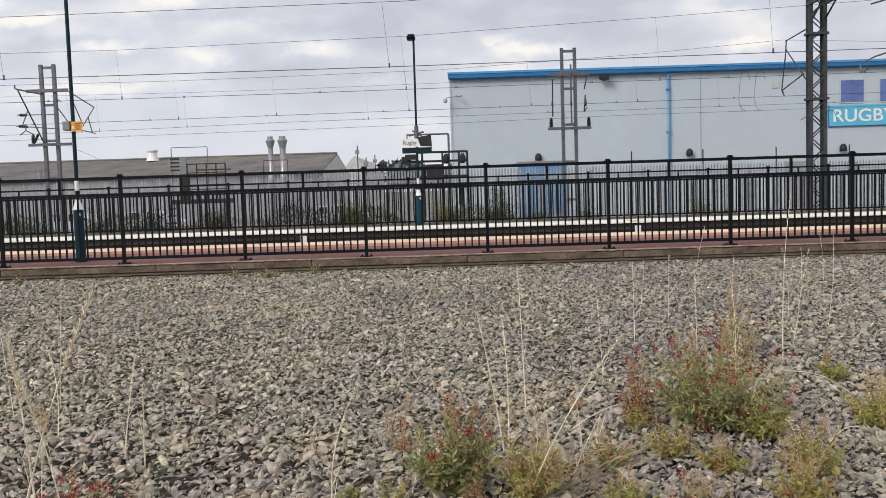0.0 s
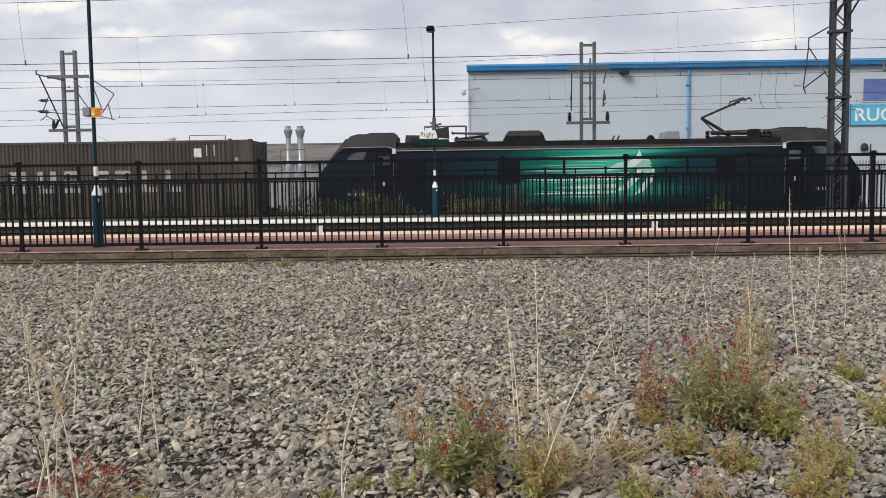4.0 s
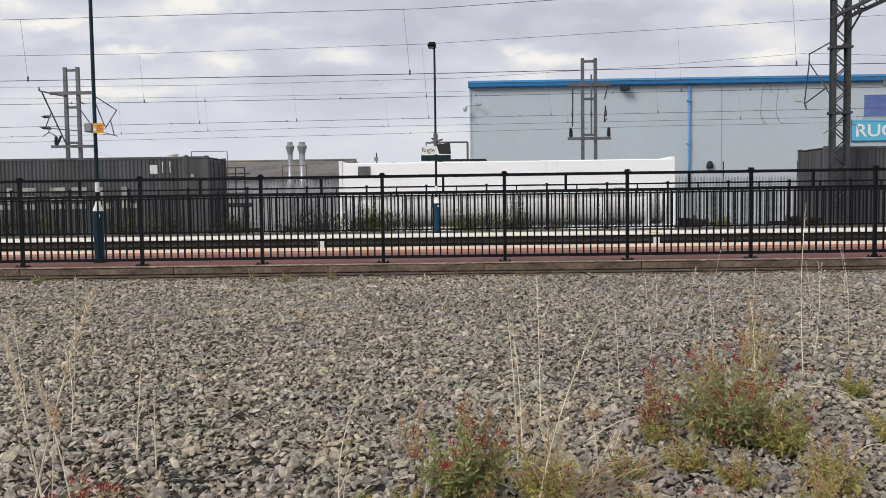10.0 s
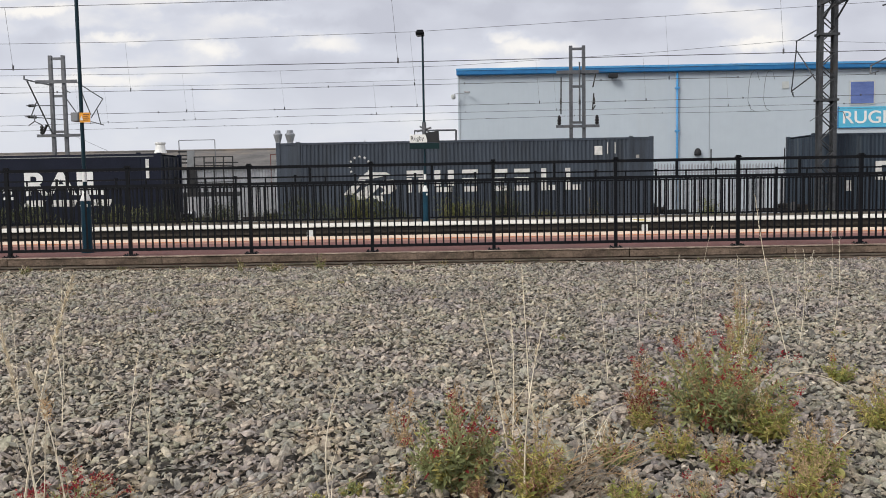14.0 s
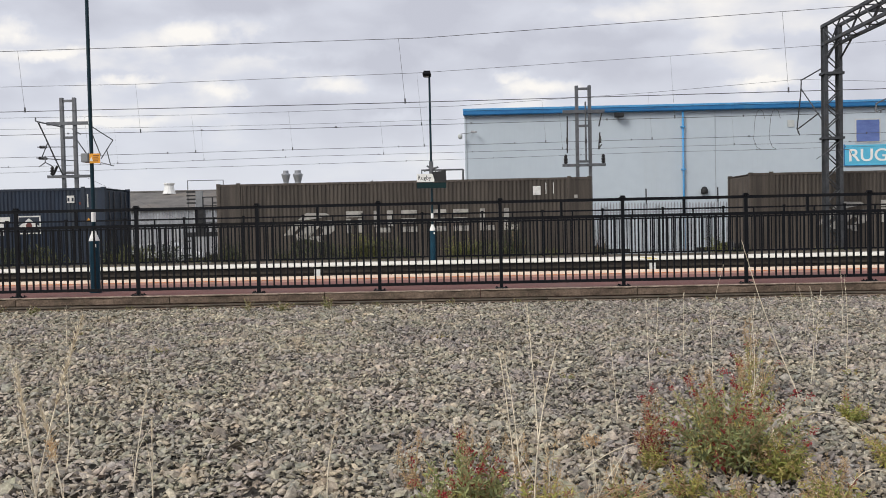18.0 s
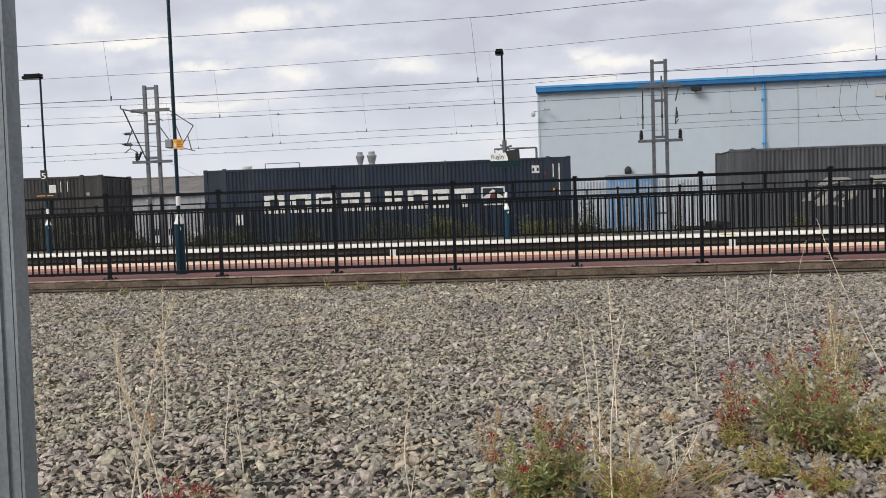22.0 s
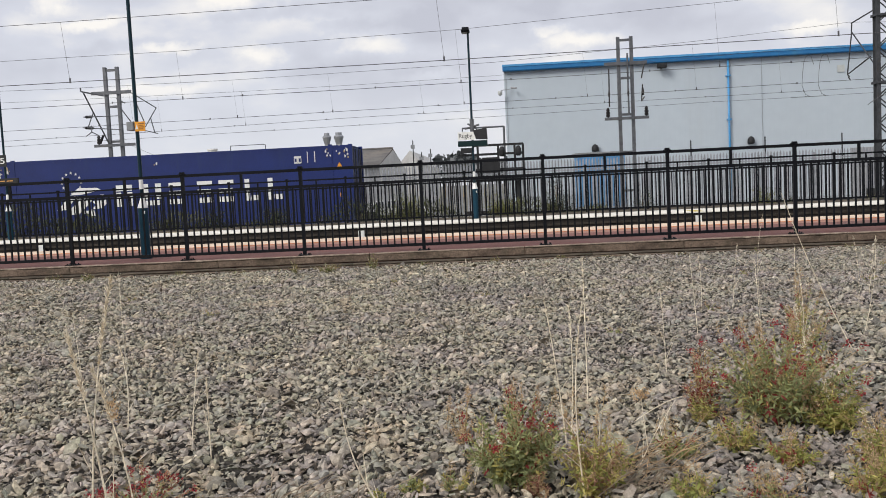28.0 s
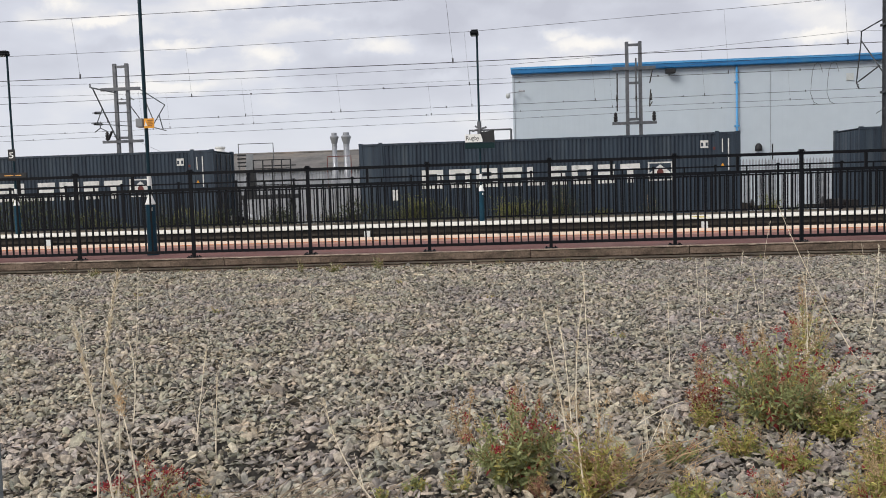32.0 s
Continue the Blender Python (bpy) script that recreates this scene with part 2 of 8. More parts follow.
def stone_mat(name, island):
    """Broken stone: tan, grey and slate pieces, told apart by a random number per piece."""
    m = mat(name, (0.540, 0.502, 0.442), (0.256, 0.242, 0.219), rough=0.92, scale=26, fine=200, bump=0.35, spec=0.2, grain=0.5)
    nt = m.node_tree
    N, L = nt.nodes.new, nt.links.new
    p = nt.nodes["Principled BSDF"]
    src = N("ShaderNodeNewGeometry").outputs["Random Per Island"] if island else N("ShaderNodeObjectInfo").outputs["Random"]
    tint = ramp_of(nt, ((0.0, (0.46, 0.46, 0.48)), (0.16, (0.72, 0.70, 0.70)), (0.30, (0.98, 0.90, 0.84)), (0.46, (0.86, 0.885, 0.79)), (0.60, (1.03, 0.99, 1.01)), (0.74, (0.72, 0.77, 0.76)), (0.88, (1.14, 1.04, 0.94)), (0.96, (1.22, 1.17, 1.08)), (1.0, (1.45, 1.40, 1.32))))
    L(src, tint.inputs[0])
    mul = N("ShaderNodeMix"); mul.data_type, mul.blend_type = "RGBA", "MULTIPLY"; mul.inputs["Factor"].default_value = 1.0
    link = p.inputs["Base Color"].links[0]
    L(link.from_socket, mul.inputs[6]); L(tint.outputs[0], mul.inputs[7])
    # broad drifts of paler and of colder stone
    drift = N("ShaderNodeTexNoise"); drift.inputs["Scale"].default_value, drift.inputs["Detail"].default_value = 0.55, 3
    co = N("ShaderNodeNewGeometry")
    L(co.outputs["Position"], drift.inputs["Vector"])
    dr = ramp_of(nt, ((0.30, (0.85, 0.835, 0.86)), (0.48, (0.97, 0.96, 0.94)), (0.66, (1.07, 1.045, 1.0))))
    # the colour is graded colder and darker towards +x
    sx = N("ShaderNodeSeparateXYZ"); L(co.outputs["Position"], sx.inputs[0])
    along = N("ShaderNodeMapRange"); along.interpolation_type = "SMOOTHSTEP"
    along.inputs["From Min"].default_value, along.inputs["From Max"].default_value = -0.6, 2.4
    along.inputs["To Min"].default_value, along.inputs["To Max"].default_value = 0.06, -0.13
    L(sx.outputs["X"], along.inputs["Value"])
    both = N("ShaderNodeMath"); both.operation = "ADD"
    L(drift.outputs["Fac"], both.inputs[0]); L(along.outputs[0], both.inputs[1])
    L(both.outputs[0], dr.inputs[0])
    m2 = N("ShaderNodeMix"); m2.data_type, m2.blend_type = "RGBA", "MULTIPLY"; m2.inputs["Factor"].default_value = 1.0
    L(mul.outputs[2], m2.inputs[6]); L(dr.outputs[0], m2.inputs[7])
    # patches of lilac, green and brown stone
    hue = N("ShaderNodeTexNoise"); hue.inputs["Scale"].default_value, hue.inputs["Detail"].default_value = 1.9, 4
    sh = N("ShaderNodeVectorMath"); sh.operation = "ADD"; sh.inputs[1].default_value = (7.3, 2.1, 4.4)
    L(co.outputs["Position"], sh.inputs[0]); L(sh.outputs[0], hue.inputs["Vector"])
    hr = ramp_of(nt, ((0.36, (0.99, 0.970, 1.025)), (0.46, (1.0, 0.993, 0.985)), (0.56, (0.97, 1.005, 0.96)), (0.66, (1.045, 0.995, 0.93))))
    L(hue.outputs["Fac"], hr.inputs[0])
    m3 = N("ShaderNodeMix"); m3.data_type, m3.blend_type = "RGBA", "MULTIPLY"; m3.inputs["Factor"].default_value = 1.0
    L(m2.outputs[2], m3.inputs[6]); L(hr.outputs[0], m3.inputs[7])
    L(m3.outputs[2], p.inputs["Base Color"])
    return m


def glow(name, c, strength):
    m = bpy.data.materials.new(name)
    m.use_nodes = True
    p = m.node_tree.nodes["Principled BSDF"]
    p.inputs["Base Color"].default_value = (0.02, 0.02, 0.02, 1)
    p.inputs["Emission Color"].default_value, p.inputs["Emission Strength"].default_value = (*c, 1), strength
    return m


def dark_glass():
    m = mat("dark_glass", (0.02, 0.025, 0.03), rough=0.14, bump=0.0, spec=0.7)
    return m


def leafy(m, share=0.42):
    """Lets light through thin leaves."""
    nt = m.node_tree
    N, L = nt.nodes.new, nt.links.new
    p, out = nt.nodes["Principled BSDF"], nt.nodes["Material Output"]
    tr, mx = N("ShaderNodeBsdfTranslucent"), N("ShaderNodeMixShader")
    L(p.inputs["Base Color"].links[0].from_socket, tr.inputs["Color"])
    mx.inputs[0].default_value = share
    L(p.outputs[0], mx.inputs[1]); L(tr.outputs[0], mx.inputs[2]); L(mx.outputs[0], out.inputs["Surface"])
    return m


M = {
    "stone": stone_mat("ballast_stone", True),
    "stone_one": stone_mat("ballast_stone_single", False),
    # grit bed, its colour darkened to stand for shade between the stones
    "shaded_grit": mat("shaded_ballast_grit", (0.10, 0.092, 0.08), (0.05, 0.046, 0.042), rough=0.95, scale=14, fine=45, bump=0.9),
    "kerb": mat("weathered_concrete", (0.195, 0.142, 0.105), (0.076, 0.054, 0.040), rough=0.95, scale=4.5, fine=34, bump=0.9, grain=0.8, dirt=((0.050, 0.045, 0.028), 0.6)),
    "ledge": mat("mossy_concrete", (0.125, 0.10, 0.072), (0.052, 0.042, 0.032), rough=0.95, scale=2.2, fine=60, bump=0.6, dirt=((0.07, 0.08, 0.03), 0.3)),
    "tarmac": mat("red_tarmac", (0.23, 0.10, 0.085), (0.17, 0.078, 0.068), rough=0.9, scale=0.9, fine=180, bump=0.4, dirt=((0.16, 0.12, 0.10), 0.3)),
    "buff": mat("buff_paving", (0.82, 0.67, 0.52), (0.70, 0.55, 0.42), rough=0.85, scale=1.2, fine=90, bump=0.25, vary=0.08, dirt=((0.35, 0.25, 0.17), 0.25)),
    "nosing": mat("worn_pale_concrete", (0.40, 0.32, 0.25), (0.17, 0.13, 0.10), rough=0.95, scale=5, fine=60, bump=0.6, grain=0.6, dirt=((0.12, 0.10, 0.075), 0.45)),
    "pinkslab": mat("dull_red_paving", (0.40, 0.215, 0.16), (0.31, 0.165, 0.125), rough=0.9, scale=1.2, fine=90, bump=0.25, vary=0.08, dirt=((0.22, 0.14, 0.11), 0.3)),
    "orange": mat("orange_line", (0.62, 0.20, 0.05), (0.5, 0.16, 0.04), rough=0.7, scale=3, bump=0.1, dirt=((0.3, 0.13, 0.06), 0.35)),
    "cream": mat("pale_concrete", (0.84, 0.81, 0.74), (0.74, 0.71, 0.63), rough=0.85, scale=0.8, fine=80, bump=0.2, vary=0.05, dirt=((0.45, 0.41, 0.33), 0.25)),
    "yellow": mat("yellow_line", (0.62, 0.50, 0.12), (0.5, 0.4, 0.1), rough=0.75, scale=3, bump=0.1, dirt=((0.4, 0.36, 0.25), 0.4)),
    "brickface": mat("dark_brick", (0.033, 0.027, 0.0228), (0.018, 0.0156, 0.0144), rough=0.95, scale=3, bump=0.5),
    "brickband": mat("grimy_brick_course", (0.070, 0.058, 0.045), (0.030, 0.026, 0.022), rough=0.95, scale=2.2, fine=20, bump=0.6, dirt=((0.016, 0.014, 0.013), 0.5)),
    "trackbed": mat("track_ballast", (0.10, 0.085, 0.07), (0.05, 0.042, 0.035), rough=0.95, scale=8, fine=35, bump=1.0),
    "sleeper": mat("concrete_sleeper", (0.22, 0.20, 0.18), rough=0.9, scale=3),
    "rail": mat("rusty_rail", (0.12, 0.07, 0.045), (0.07, 0.045, 0.03), rough=0.7, metal=0.4, scale=5),
    "black": mat("black_paint", (0.0075, 0.0085, 0.0112), (0.0052, 0.0060, 0.0080), rough=0.55, spec=0.12, scale=3, fine=90, bump=0.06, dirt=((0.014, 0.013, 0.012), 0.3)),
    "green": mat("green_paint", (0.004, 0.040, 0.068), (0.003, 0.030, 0.052), rough=0.45, spec=0.25, scale=3, bump=0.05, dirt=((0.012, 0.035, 0.045), 0.2)),
    "boardgreen": mat("dark_board_green", (0.006, 0.024, 0.026), (0.005, 0.018, 0.020), rough=0.5, spec=0.2, bump=0.02),
    "polegreen": mat("dark_pole_paint", (0.005, 0.026, 0.038), (0.004, 0.019, 0.029), rough=0.45, spec=0.2, scale=3, bump=0.03),
    "white": mat("white_paint", (0.82, 0.82, 0.80), (0.74, 0.74, 0.71), rough=0.5, scale=2, bump=0.05),
    "galv": mat("galvanised_steel", (0.155, 0.16, 0.17), (0.105, 0.11, 0.12), rough=0.5, metal=0.55, scale=5, fine=40, bump=0.08, dirt=((0.14, 0.13, 0.12), 0.25)),
    "galv_post": mat("weathered_galvanised_post", (0.23, 0.26, 0.28), (0.15, 0.165, 0.175), rough=0.6, metal=0.35, scale=7, fine=90, bump=0.12, stretch=(1, 1, 0.25), dirt=((0.10, 0.085, 0.075), 0.35)),
    "steel": mat("dull_steel", (0.13, 0.13, 0.135), (0.08, 0.08, 0.085), rough=0.55, metal=0.5, scale=5, bump=0.1, dirt=((0.10, 0.06, 0.04), 0.3)),
    "mast": mat("mast_steel", (0.080, 0.085, 0.092), (0.048, 0.051, 0.056), rough=0.6, metal=0.45, scale=4, bump=0.1, dirt=((0.09, 0.07, 0.055), 0.25)),
    "wire": mat("copper_wire", (0.12, 0.12, 0.13), rough=0.5, metal=0.5, bump=0),
    "insulator": mat("brown_insulator", (0.016, 0.014, 0.014), rough=0.3, bump=0),
    "cladding": mat("grey_cladding", (0.475, 0.535, 0.59), (0.45, 0.505, 0.555), rough=0.5, scale=0.12, fine=1.5, bump=0.0, grain=0.06, dirt=((0.43, 0.47, 0.505), 0.2), streaks=0.15),
    "palebox": mat("pale_beige_box", (0.52, 0.54, 0.53), (0.46, 0.48, 0.47), rough=0.6),
    "seam": mat("cladding_seam", (0.36, 0.39, 0.42), rough=0.6),
    "trim": mat("blue_trim", (0.02, 0.17, 0.40), (0.015, 0.13, 0.33), rough=0.4, scale=1, bump=0.03, dirt=((0.05, 0.2, 0.36), 0.3)),
    "pipe": mat("light_blue_pipe", (0.09, 0.33, 0.62), (0.07, 0.27, 0.52), rough=0.4, bump=0.03),
    "signblue": mat("sign_blue", (0.11, 0.46, 0.66), (0.09, 0.42, 0.61), rough=0.4, bump=0.02),
    "glass": dark_glass(),
    "window": mat("blue_window_glass", (0.10, 0.16, 0.42), (0.06, 0.10, 0.30), rough=0.12, scale=0.9, stretch=(0.6, 1, 1.6), bump=0, spec=0.8),
    "asbestos": mat("grey_sheet_roof", (0.168, 0.158, 0.148), (0.105, 0.100, 0.096), rough=0.95, scale=0.45, fine=6, bump=0.2, dirt=((0.22, 0.185, 0.15), 0.42)),
    "gable": mat("pale_gable_paint", (0.62, 0.61, 0.59), (0.52, 0.51, 0.50), rough=0.9, scale=0.5, fine=10, dirt=((0.40, 0.39, 0.37), 0.3)),
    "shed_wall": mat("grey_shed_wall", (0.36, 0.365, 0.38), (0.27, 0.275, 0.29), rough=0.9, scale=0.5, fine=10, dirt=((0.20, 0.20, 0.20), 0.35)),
    "flue": mat("flue_steel", (0.38, 0.39, 0.41), (0.28, 0.29, 0.31), rough=0.4, metal=0.6, scale=1.5, bump=0.05),
    "palisade": mat("palisade_steel", (0.37, 0.385, 0.41), (0.25, 0.26, 0.285), rough=0.6, metal=0.3, scale=3, bump=0.08, vary=0.15, island=True),
    "bluebox": mat("pale_blue_cabin", (0.10, 0.29, 0.54), (0.08, 0.22, 0.43), rough=0.5, scale=1.2, dirt=((0.32, 0.42, 0.50), 0.3)),
    "darkmetal": mat("dark_equipment", (0.01925, 0.0198, 0.022), (0.011, 0.01155, 0.01265), rough=0.6, scale=3),
    "panelgrey": mat("grey_panel", (0.25, 0.26, 0.27), rough=0.6, scale=2),
    "warn": mat("warning_yellow", (0.80, 0.36, 0.03), (0.74, 0.32, 0.03), rough=0.5, bump=0.02),
    "ink": mat("black_ink", (0.015, 0.015, 0.016), rough=0.6, bump=0),
    "letter": mat("off_white_lettering", (0.74, 0.73, 0.70), (0.58, 0.57, 0.54), rough=0.6, scale=5, fine=40, dirt=((0.25, 0.24, 0.22), 0.3)),
    "letter_grey": mat("faded_lettering", (0.42, 0.40, 0.36), (0.28, 0.27, 0.25), rough=0.7, scale=5, fine=40, dirt=((0.12, 0.115, 0.11), 0.5)),
    "letter_green": mat("green_lettering", (0.06, 0.30, 0.13), rough=0.6),
    "navy": mat("navy_container_paint", (0.0125, 0.0235, 0.0440), (0.0080, 0.0148, 0.0300), rough=0.55, scale=1.6, stretch=(2.6, 2.6, 0.16), fine=30, bump=0.08, vary=0.15, dirt=((0.040, 0.048, 0.054), 0.30), streaks=0.25),
    "navy_faded": mat("chalky_navy_container_paint", (0.082, 0.108, 0.142), (0.036, 0.050, 0.070), rough=0.65, scale=1.8, stretch=(3.8, 3.8, 0.10), fine=30, bump=0.08, dirt=((0.13, 0.15, 0.165), 0.28), streaks=0.14),
    "navy_worn": mat("faded_navy_container_paint", (0.031, 0.048, 0.069), (0.0145, 0.0235, 0.038), rough=0.6, scale=1.8, stretch=(3.4, 3.4, 0.12), fine=30, bump=0.08, vary=0.12, dirt=((0.058, 0.074, 0.088), 0.34), streaks=0.16),
    "greyc": mat("grey_container_paint", (0.0880, 0.0928, 0.1005), (0.0520, 0.0552, 0.0605), rough=0.65, scale=1.6, stretch=(2.6, 2.6, 0.16), fine=30, bump=0.08, vary=0.2, dirt=((0.03375, 0.0315, 0.03), 0.35), streaks=0.25),
    "slate": mat("slate_container_paint", (0.0520, 0.0660, 0.0880), (0.0330, 0.0420, 0.0570), rough=0.6, scale=1.6, stretch=(2.6, 2.6, 0.16), fine=30, bump=0.08, dirt=((0.028, 0.032, 0.038), 0.35), streaks=0.25),
    "brown": mat("brown_container_paint", (0.091, 0.075, 0.061), (0.050, 0.041, 0.034), rough=0.65, scale=1.8, stretch=(3.2, 3.2, 0.14), fine=30, bump=0.08, vary=0.15, dirt=((0.036, 0.029, 0.025), 0.4), streaks=0.2),
    "umber": mat("dark_brown_container_paint", (0.0515, 0.0482, 0.0459), (0.0309, 0.0289, 0.0276), rough=0.7, scale=1.6, stretch=(2.6, 2.6, 0.16), fine=30, bump=0.08, dirt=((0.0204, 0.01768, 0.01564), 0.4), streaks=0.25),
    "cobalt": mat("cobalt_container_paint", (0.005, 0.019, 0.130), (0.004, 0.015, 0.105), rough=0.5, scale=1.2, fine=30, bump=0.04, dirt=((0.012, 0.03, 0.10), 0.25), streaks=0.25),
    "ivory": mat("ivory_container_paint", (0.90, 0.905, 0.86), (0.84, 0.845, 0.80), rough=0.5, scale=0.8, fine=30, bump=0.04, dirt=((0.60, 0.57, 0.50), 0.22), streaks=0.25),
    "tankwhite": mat("white_tank_paint", (0.96, 0.96, 0.97), (0.94, 0.94, 0.95), rough=0.45, scale=0.8, bump=0.03, dirt=((0.62, 0.62, 0.63), 0.1), streaks=0.25),
    "curtain": mat("dark_curtain_sheet", (0.010, 0.013, 0.027), (0.007, 0.0095, 0.020), rough=0.55, spec=0.15, scale=0.8, fine=20, bump=0.05),
    "wagon": mat("wagon_frame_paint", (0.021, 0.0192, 0.0192), (0.0132, 0.012, 0.012), rough=0.8, scale=3, dirt=((0.036, 0.027, 0.021), 0.4)),
    "locoroof": mat("sooty_roof_paint", (0.022, 0.021, 0.022), (0.013, 0.013, 0.014), rough=0.85, scale=2, spec=0.1, dirt=((0.045, 0.036, 0.03), 0.35)),
    "redline": mat("dull_red_line", (0.13, 0.03, 0.025), rough=0.6, bump=0),
    "mint": mat("pale_mint_print", (0.30, 0.56, 0.46), (0.20, 0.44, 0.36), rough=0.5, scale=1.5, bump=0),
    "paleprint": mat("pale_emblem_print", (0.66, 0.74, 0.70), (0.36, 0.54, 0.48), rough=0.5, scale=1.6, bump=0, dirt=((0.06, 0.24, 0.19), 0.35)),
    "locodark": mat("dark_loco_paint", (0.0075, 0.010, 0.015), (0.006, 0.008, 0.012), rough=0.5, bump=0.02, spec=0.12),
    "cabroof": mat("grey_cab_roof_paint", (0.060, 0.060, 0.064), (0.040, 0.040, 0.043), rough=0.7, scale=2, spec=0.3),
    "screen": mat("raked_windscreen_glass", (0.03, 0.035, 0.04), rough=0.1, bump=0.0, spec=1.0),
    "creamline": mat("pale_cream_line", (0.40, 0.36, 0.33), (0.30, 0.26, 0.24), rough=0.6, bump=0),
    "sideglass": mat("pale_cab_side_glass", (0.06, 0.07, 0.075), (0.04, 0.048, 0.053), rough=0.15, bump=0, spec=0.8),
    "tomato": mat("red_fruit_print", (0.55, 0.09, 0.05), rough=0.5, bump=0),
    "leafprint_pale": mat("pale_green_leaf_print", (0.26, 0.40, 0.12), (0.18, 0.30, 0.08), rough=0.5, scale=6, bump=0),
    "leafprint": mat("green_leaf_print", (0.10, 0.30, 0.06), (0.06, 0.2, 0.04), rough=0.5, scale=6, bump=0),
    "leaf": mat("weed_leaf", (0.39, 0.415, 0.20), (0.22, 0.255, 0.11), rough=0.85, scale=6, vary=0.5, island=True, bump=0.05),
    "leaf_dry": mat("drying_leaf_tip", (0.58, 0.43, 0.26), (0.43, 0.30, 0.17), rough=0.85, scale=6, vary=0.35, island=True, bump=0.05),
    "withered": mat("withered_red_brown_bit", (0.40, 0.21, 0.15), (0.28, 0.14, 0.10), rough=0.9, scale=8, vary=0.4, island=True),
    "twig": mat("grey_brown_dead_stem", (0.36, 0.29, 0.21), (0.20, 0.15, 0.11), rough=0.9, scale=8, vary=0.3, island=True, bump=0.1),
    "drystem": mat("orange_brown_dead_stem", (0.58, 0.42, 0.26), (0.42, 0.28, 0.16), rough=0.9, scale=8, vary=0.3, island=True, bump=0.1),
    "umbel": mat("dry_orange_seed_head", (0.66, 0.48, 0.29), (0.54, 0.36, 0.20), rough=0.9, scale=8, vary=0.3, island=True),
    "paleleaf": mat("pale_dying_leaf", (0.62, 0.58, 0.20), (0.55, 0.48, 0.16), rough=0.8, scale=20),
    "leaf_lime": mat("yellow_green_leaf", (0.40, 0.42, 0.13), (0.24, 0.265, 0.08), rough=0.85, scale=6, vary=0.45, island=True, bump=0.05),
    "leaf_yellow": mat("yellowing_leaf", (0.56, 0.50, 0.17), (0.42, 0.36, 0.12), rough=0.75, scale=6, vary=0.35, island=True, bump=0.05),
    "leaf_red": mat("reddened_leaf", (0.34, 0.060, 0.055), (0.20, 0.038, 0.036), rough=0.75, scale=6, vary=0.4, island=True, bump=0.05),
    "petal": mat("crimson_petal", (0.42, 0.045, 0.055), (0.28, 0.03, 0.038), rough=0.7, scale=9, vary=0.3, island=True, bump=0.05),
    "stem": mat("brown_green_stem", (0.36, 0.30, 0.14), (0.36, 0.22, 0.12), rough=0.8, scale=8, bump=0.1),
    "straw": mat("dry_straw", (0.78, 0.70, 0.55), (0.66, 0.56, 0.41), rough=0.8, scale=8, vary=0.2, island=True, bump=0.05),
    "shrub": mat("shrub_leaf", (0.23, 0.235, 0.075), (0.13, 0.14, 0.045), rough=0.75, scale=2, vary=0.4, island=True, bump=0.05),
    "shrub_dark": mat("dark_shrub_leaf", (0.062, 0.074, 0.034), (0.040, 0.048, 0.024), rough=0.75, scale=2, vary=0.4, island=True, bump=0.05),
    "scrub": mat("olive_scrub_blade", (0.135, 0.14, 0.055), (0.08, 0.083, 0.035), rough=0.8, scale=2, vary=0.4, island=True, bump=0.05),
    # leaf colour greyed and lightened: distance haze is mixed into it
    "treeline": mat("hazed_foliage", (0.125, 0.135, 0.14), (0.09, 0.10, 0.105), rough=0.9, scale=0.3, vary=0.3, island=True),
    "carwhite": mat("white_car_paint", (0.75, 0.76, 0.78), rough=0.25, spec=0.6, bump=0.0),
    "tyre": mat("tyre_rubber", (0.02, 0.02, 0.02), rough=0.9),
    "ground": mat("yard_ground", (0.19, 0.175, 0.15), (0.11, 0.11, 0.075), rough=0.95, scale=0.2, fine=5, bump=0.4),
    "lamp_off": mat("lamp_lens", (0.35, 0.36, 0.36), rough=0.3),
    "amber": glow("amber_display", (1.0, 0.45, 0.08), 0.6),
    "bare": mat("bare_tan_primer", (0.42, 0.36, 0.22), (0.30, 0.22, 0.12), rough=0.85, scale=9),
    "ruststreak": mat("thin_rust_streak", (0.62, 0.52, 0.36), (0.78, 0.74, 0.64), rough=0.8, scale=5, stretch=(6, 6, 1)),
    "rust": mat("rust_stain", (0.30, 0.13, 0.05), (0.18, 0.08, 0.04), rough=0.9, scale=6),
}

for key in ("withered", "leaf", "leaf_lime", "leaf_dry", "leaf_yellow", "leaf_red", "petal", "umbel", "shrub"):
    leafy(M[key])


# ---- mesh helpers ----
def mesh_of(name, bm, material, smooth=False):
    me = bpy.data.meshes.new(name)
    bm.to_mesh(me)
    bm.free()
    me.materials.append(material)
    if smooth:
        me.polygons.foreach_set("use_smooth", [True] * len(me.polygons))
    return me


def part(name, bm, material, parent, label="", smooth=False):
    """One mesh object under a thing or a part."""
    me = bm if isinstance(bm, bpy.types.Mesh) else mesh_of(name, bm, material, smooth)
    ob = new(name, me)
    ob.parent = parent
    if label:
        tagged(ob, label)
    return ob


def thing(name, label, category, m=None, group="", kind=""):
    ob = new(name)
    ob.empty_display_size = 0.2
    if m is not None:
        ob.matrix_world = m
    return tagged(ob, label, category, group, kind)


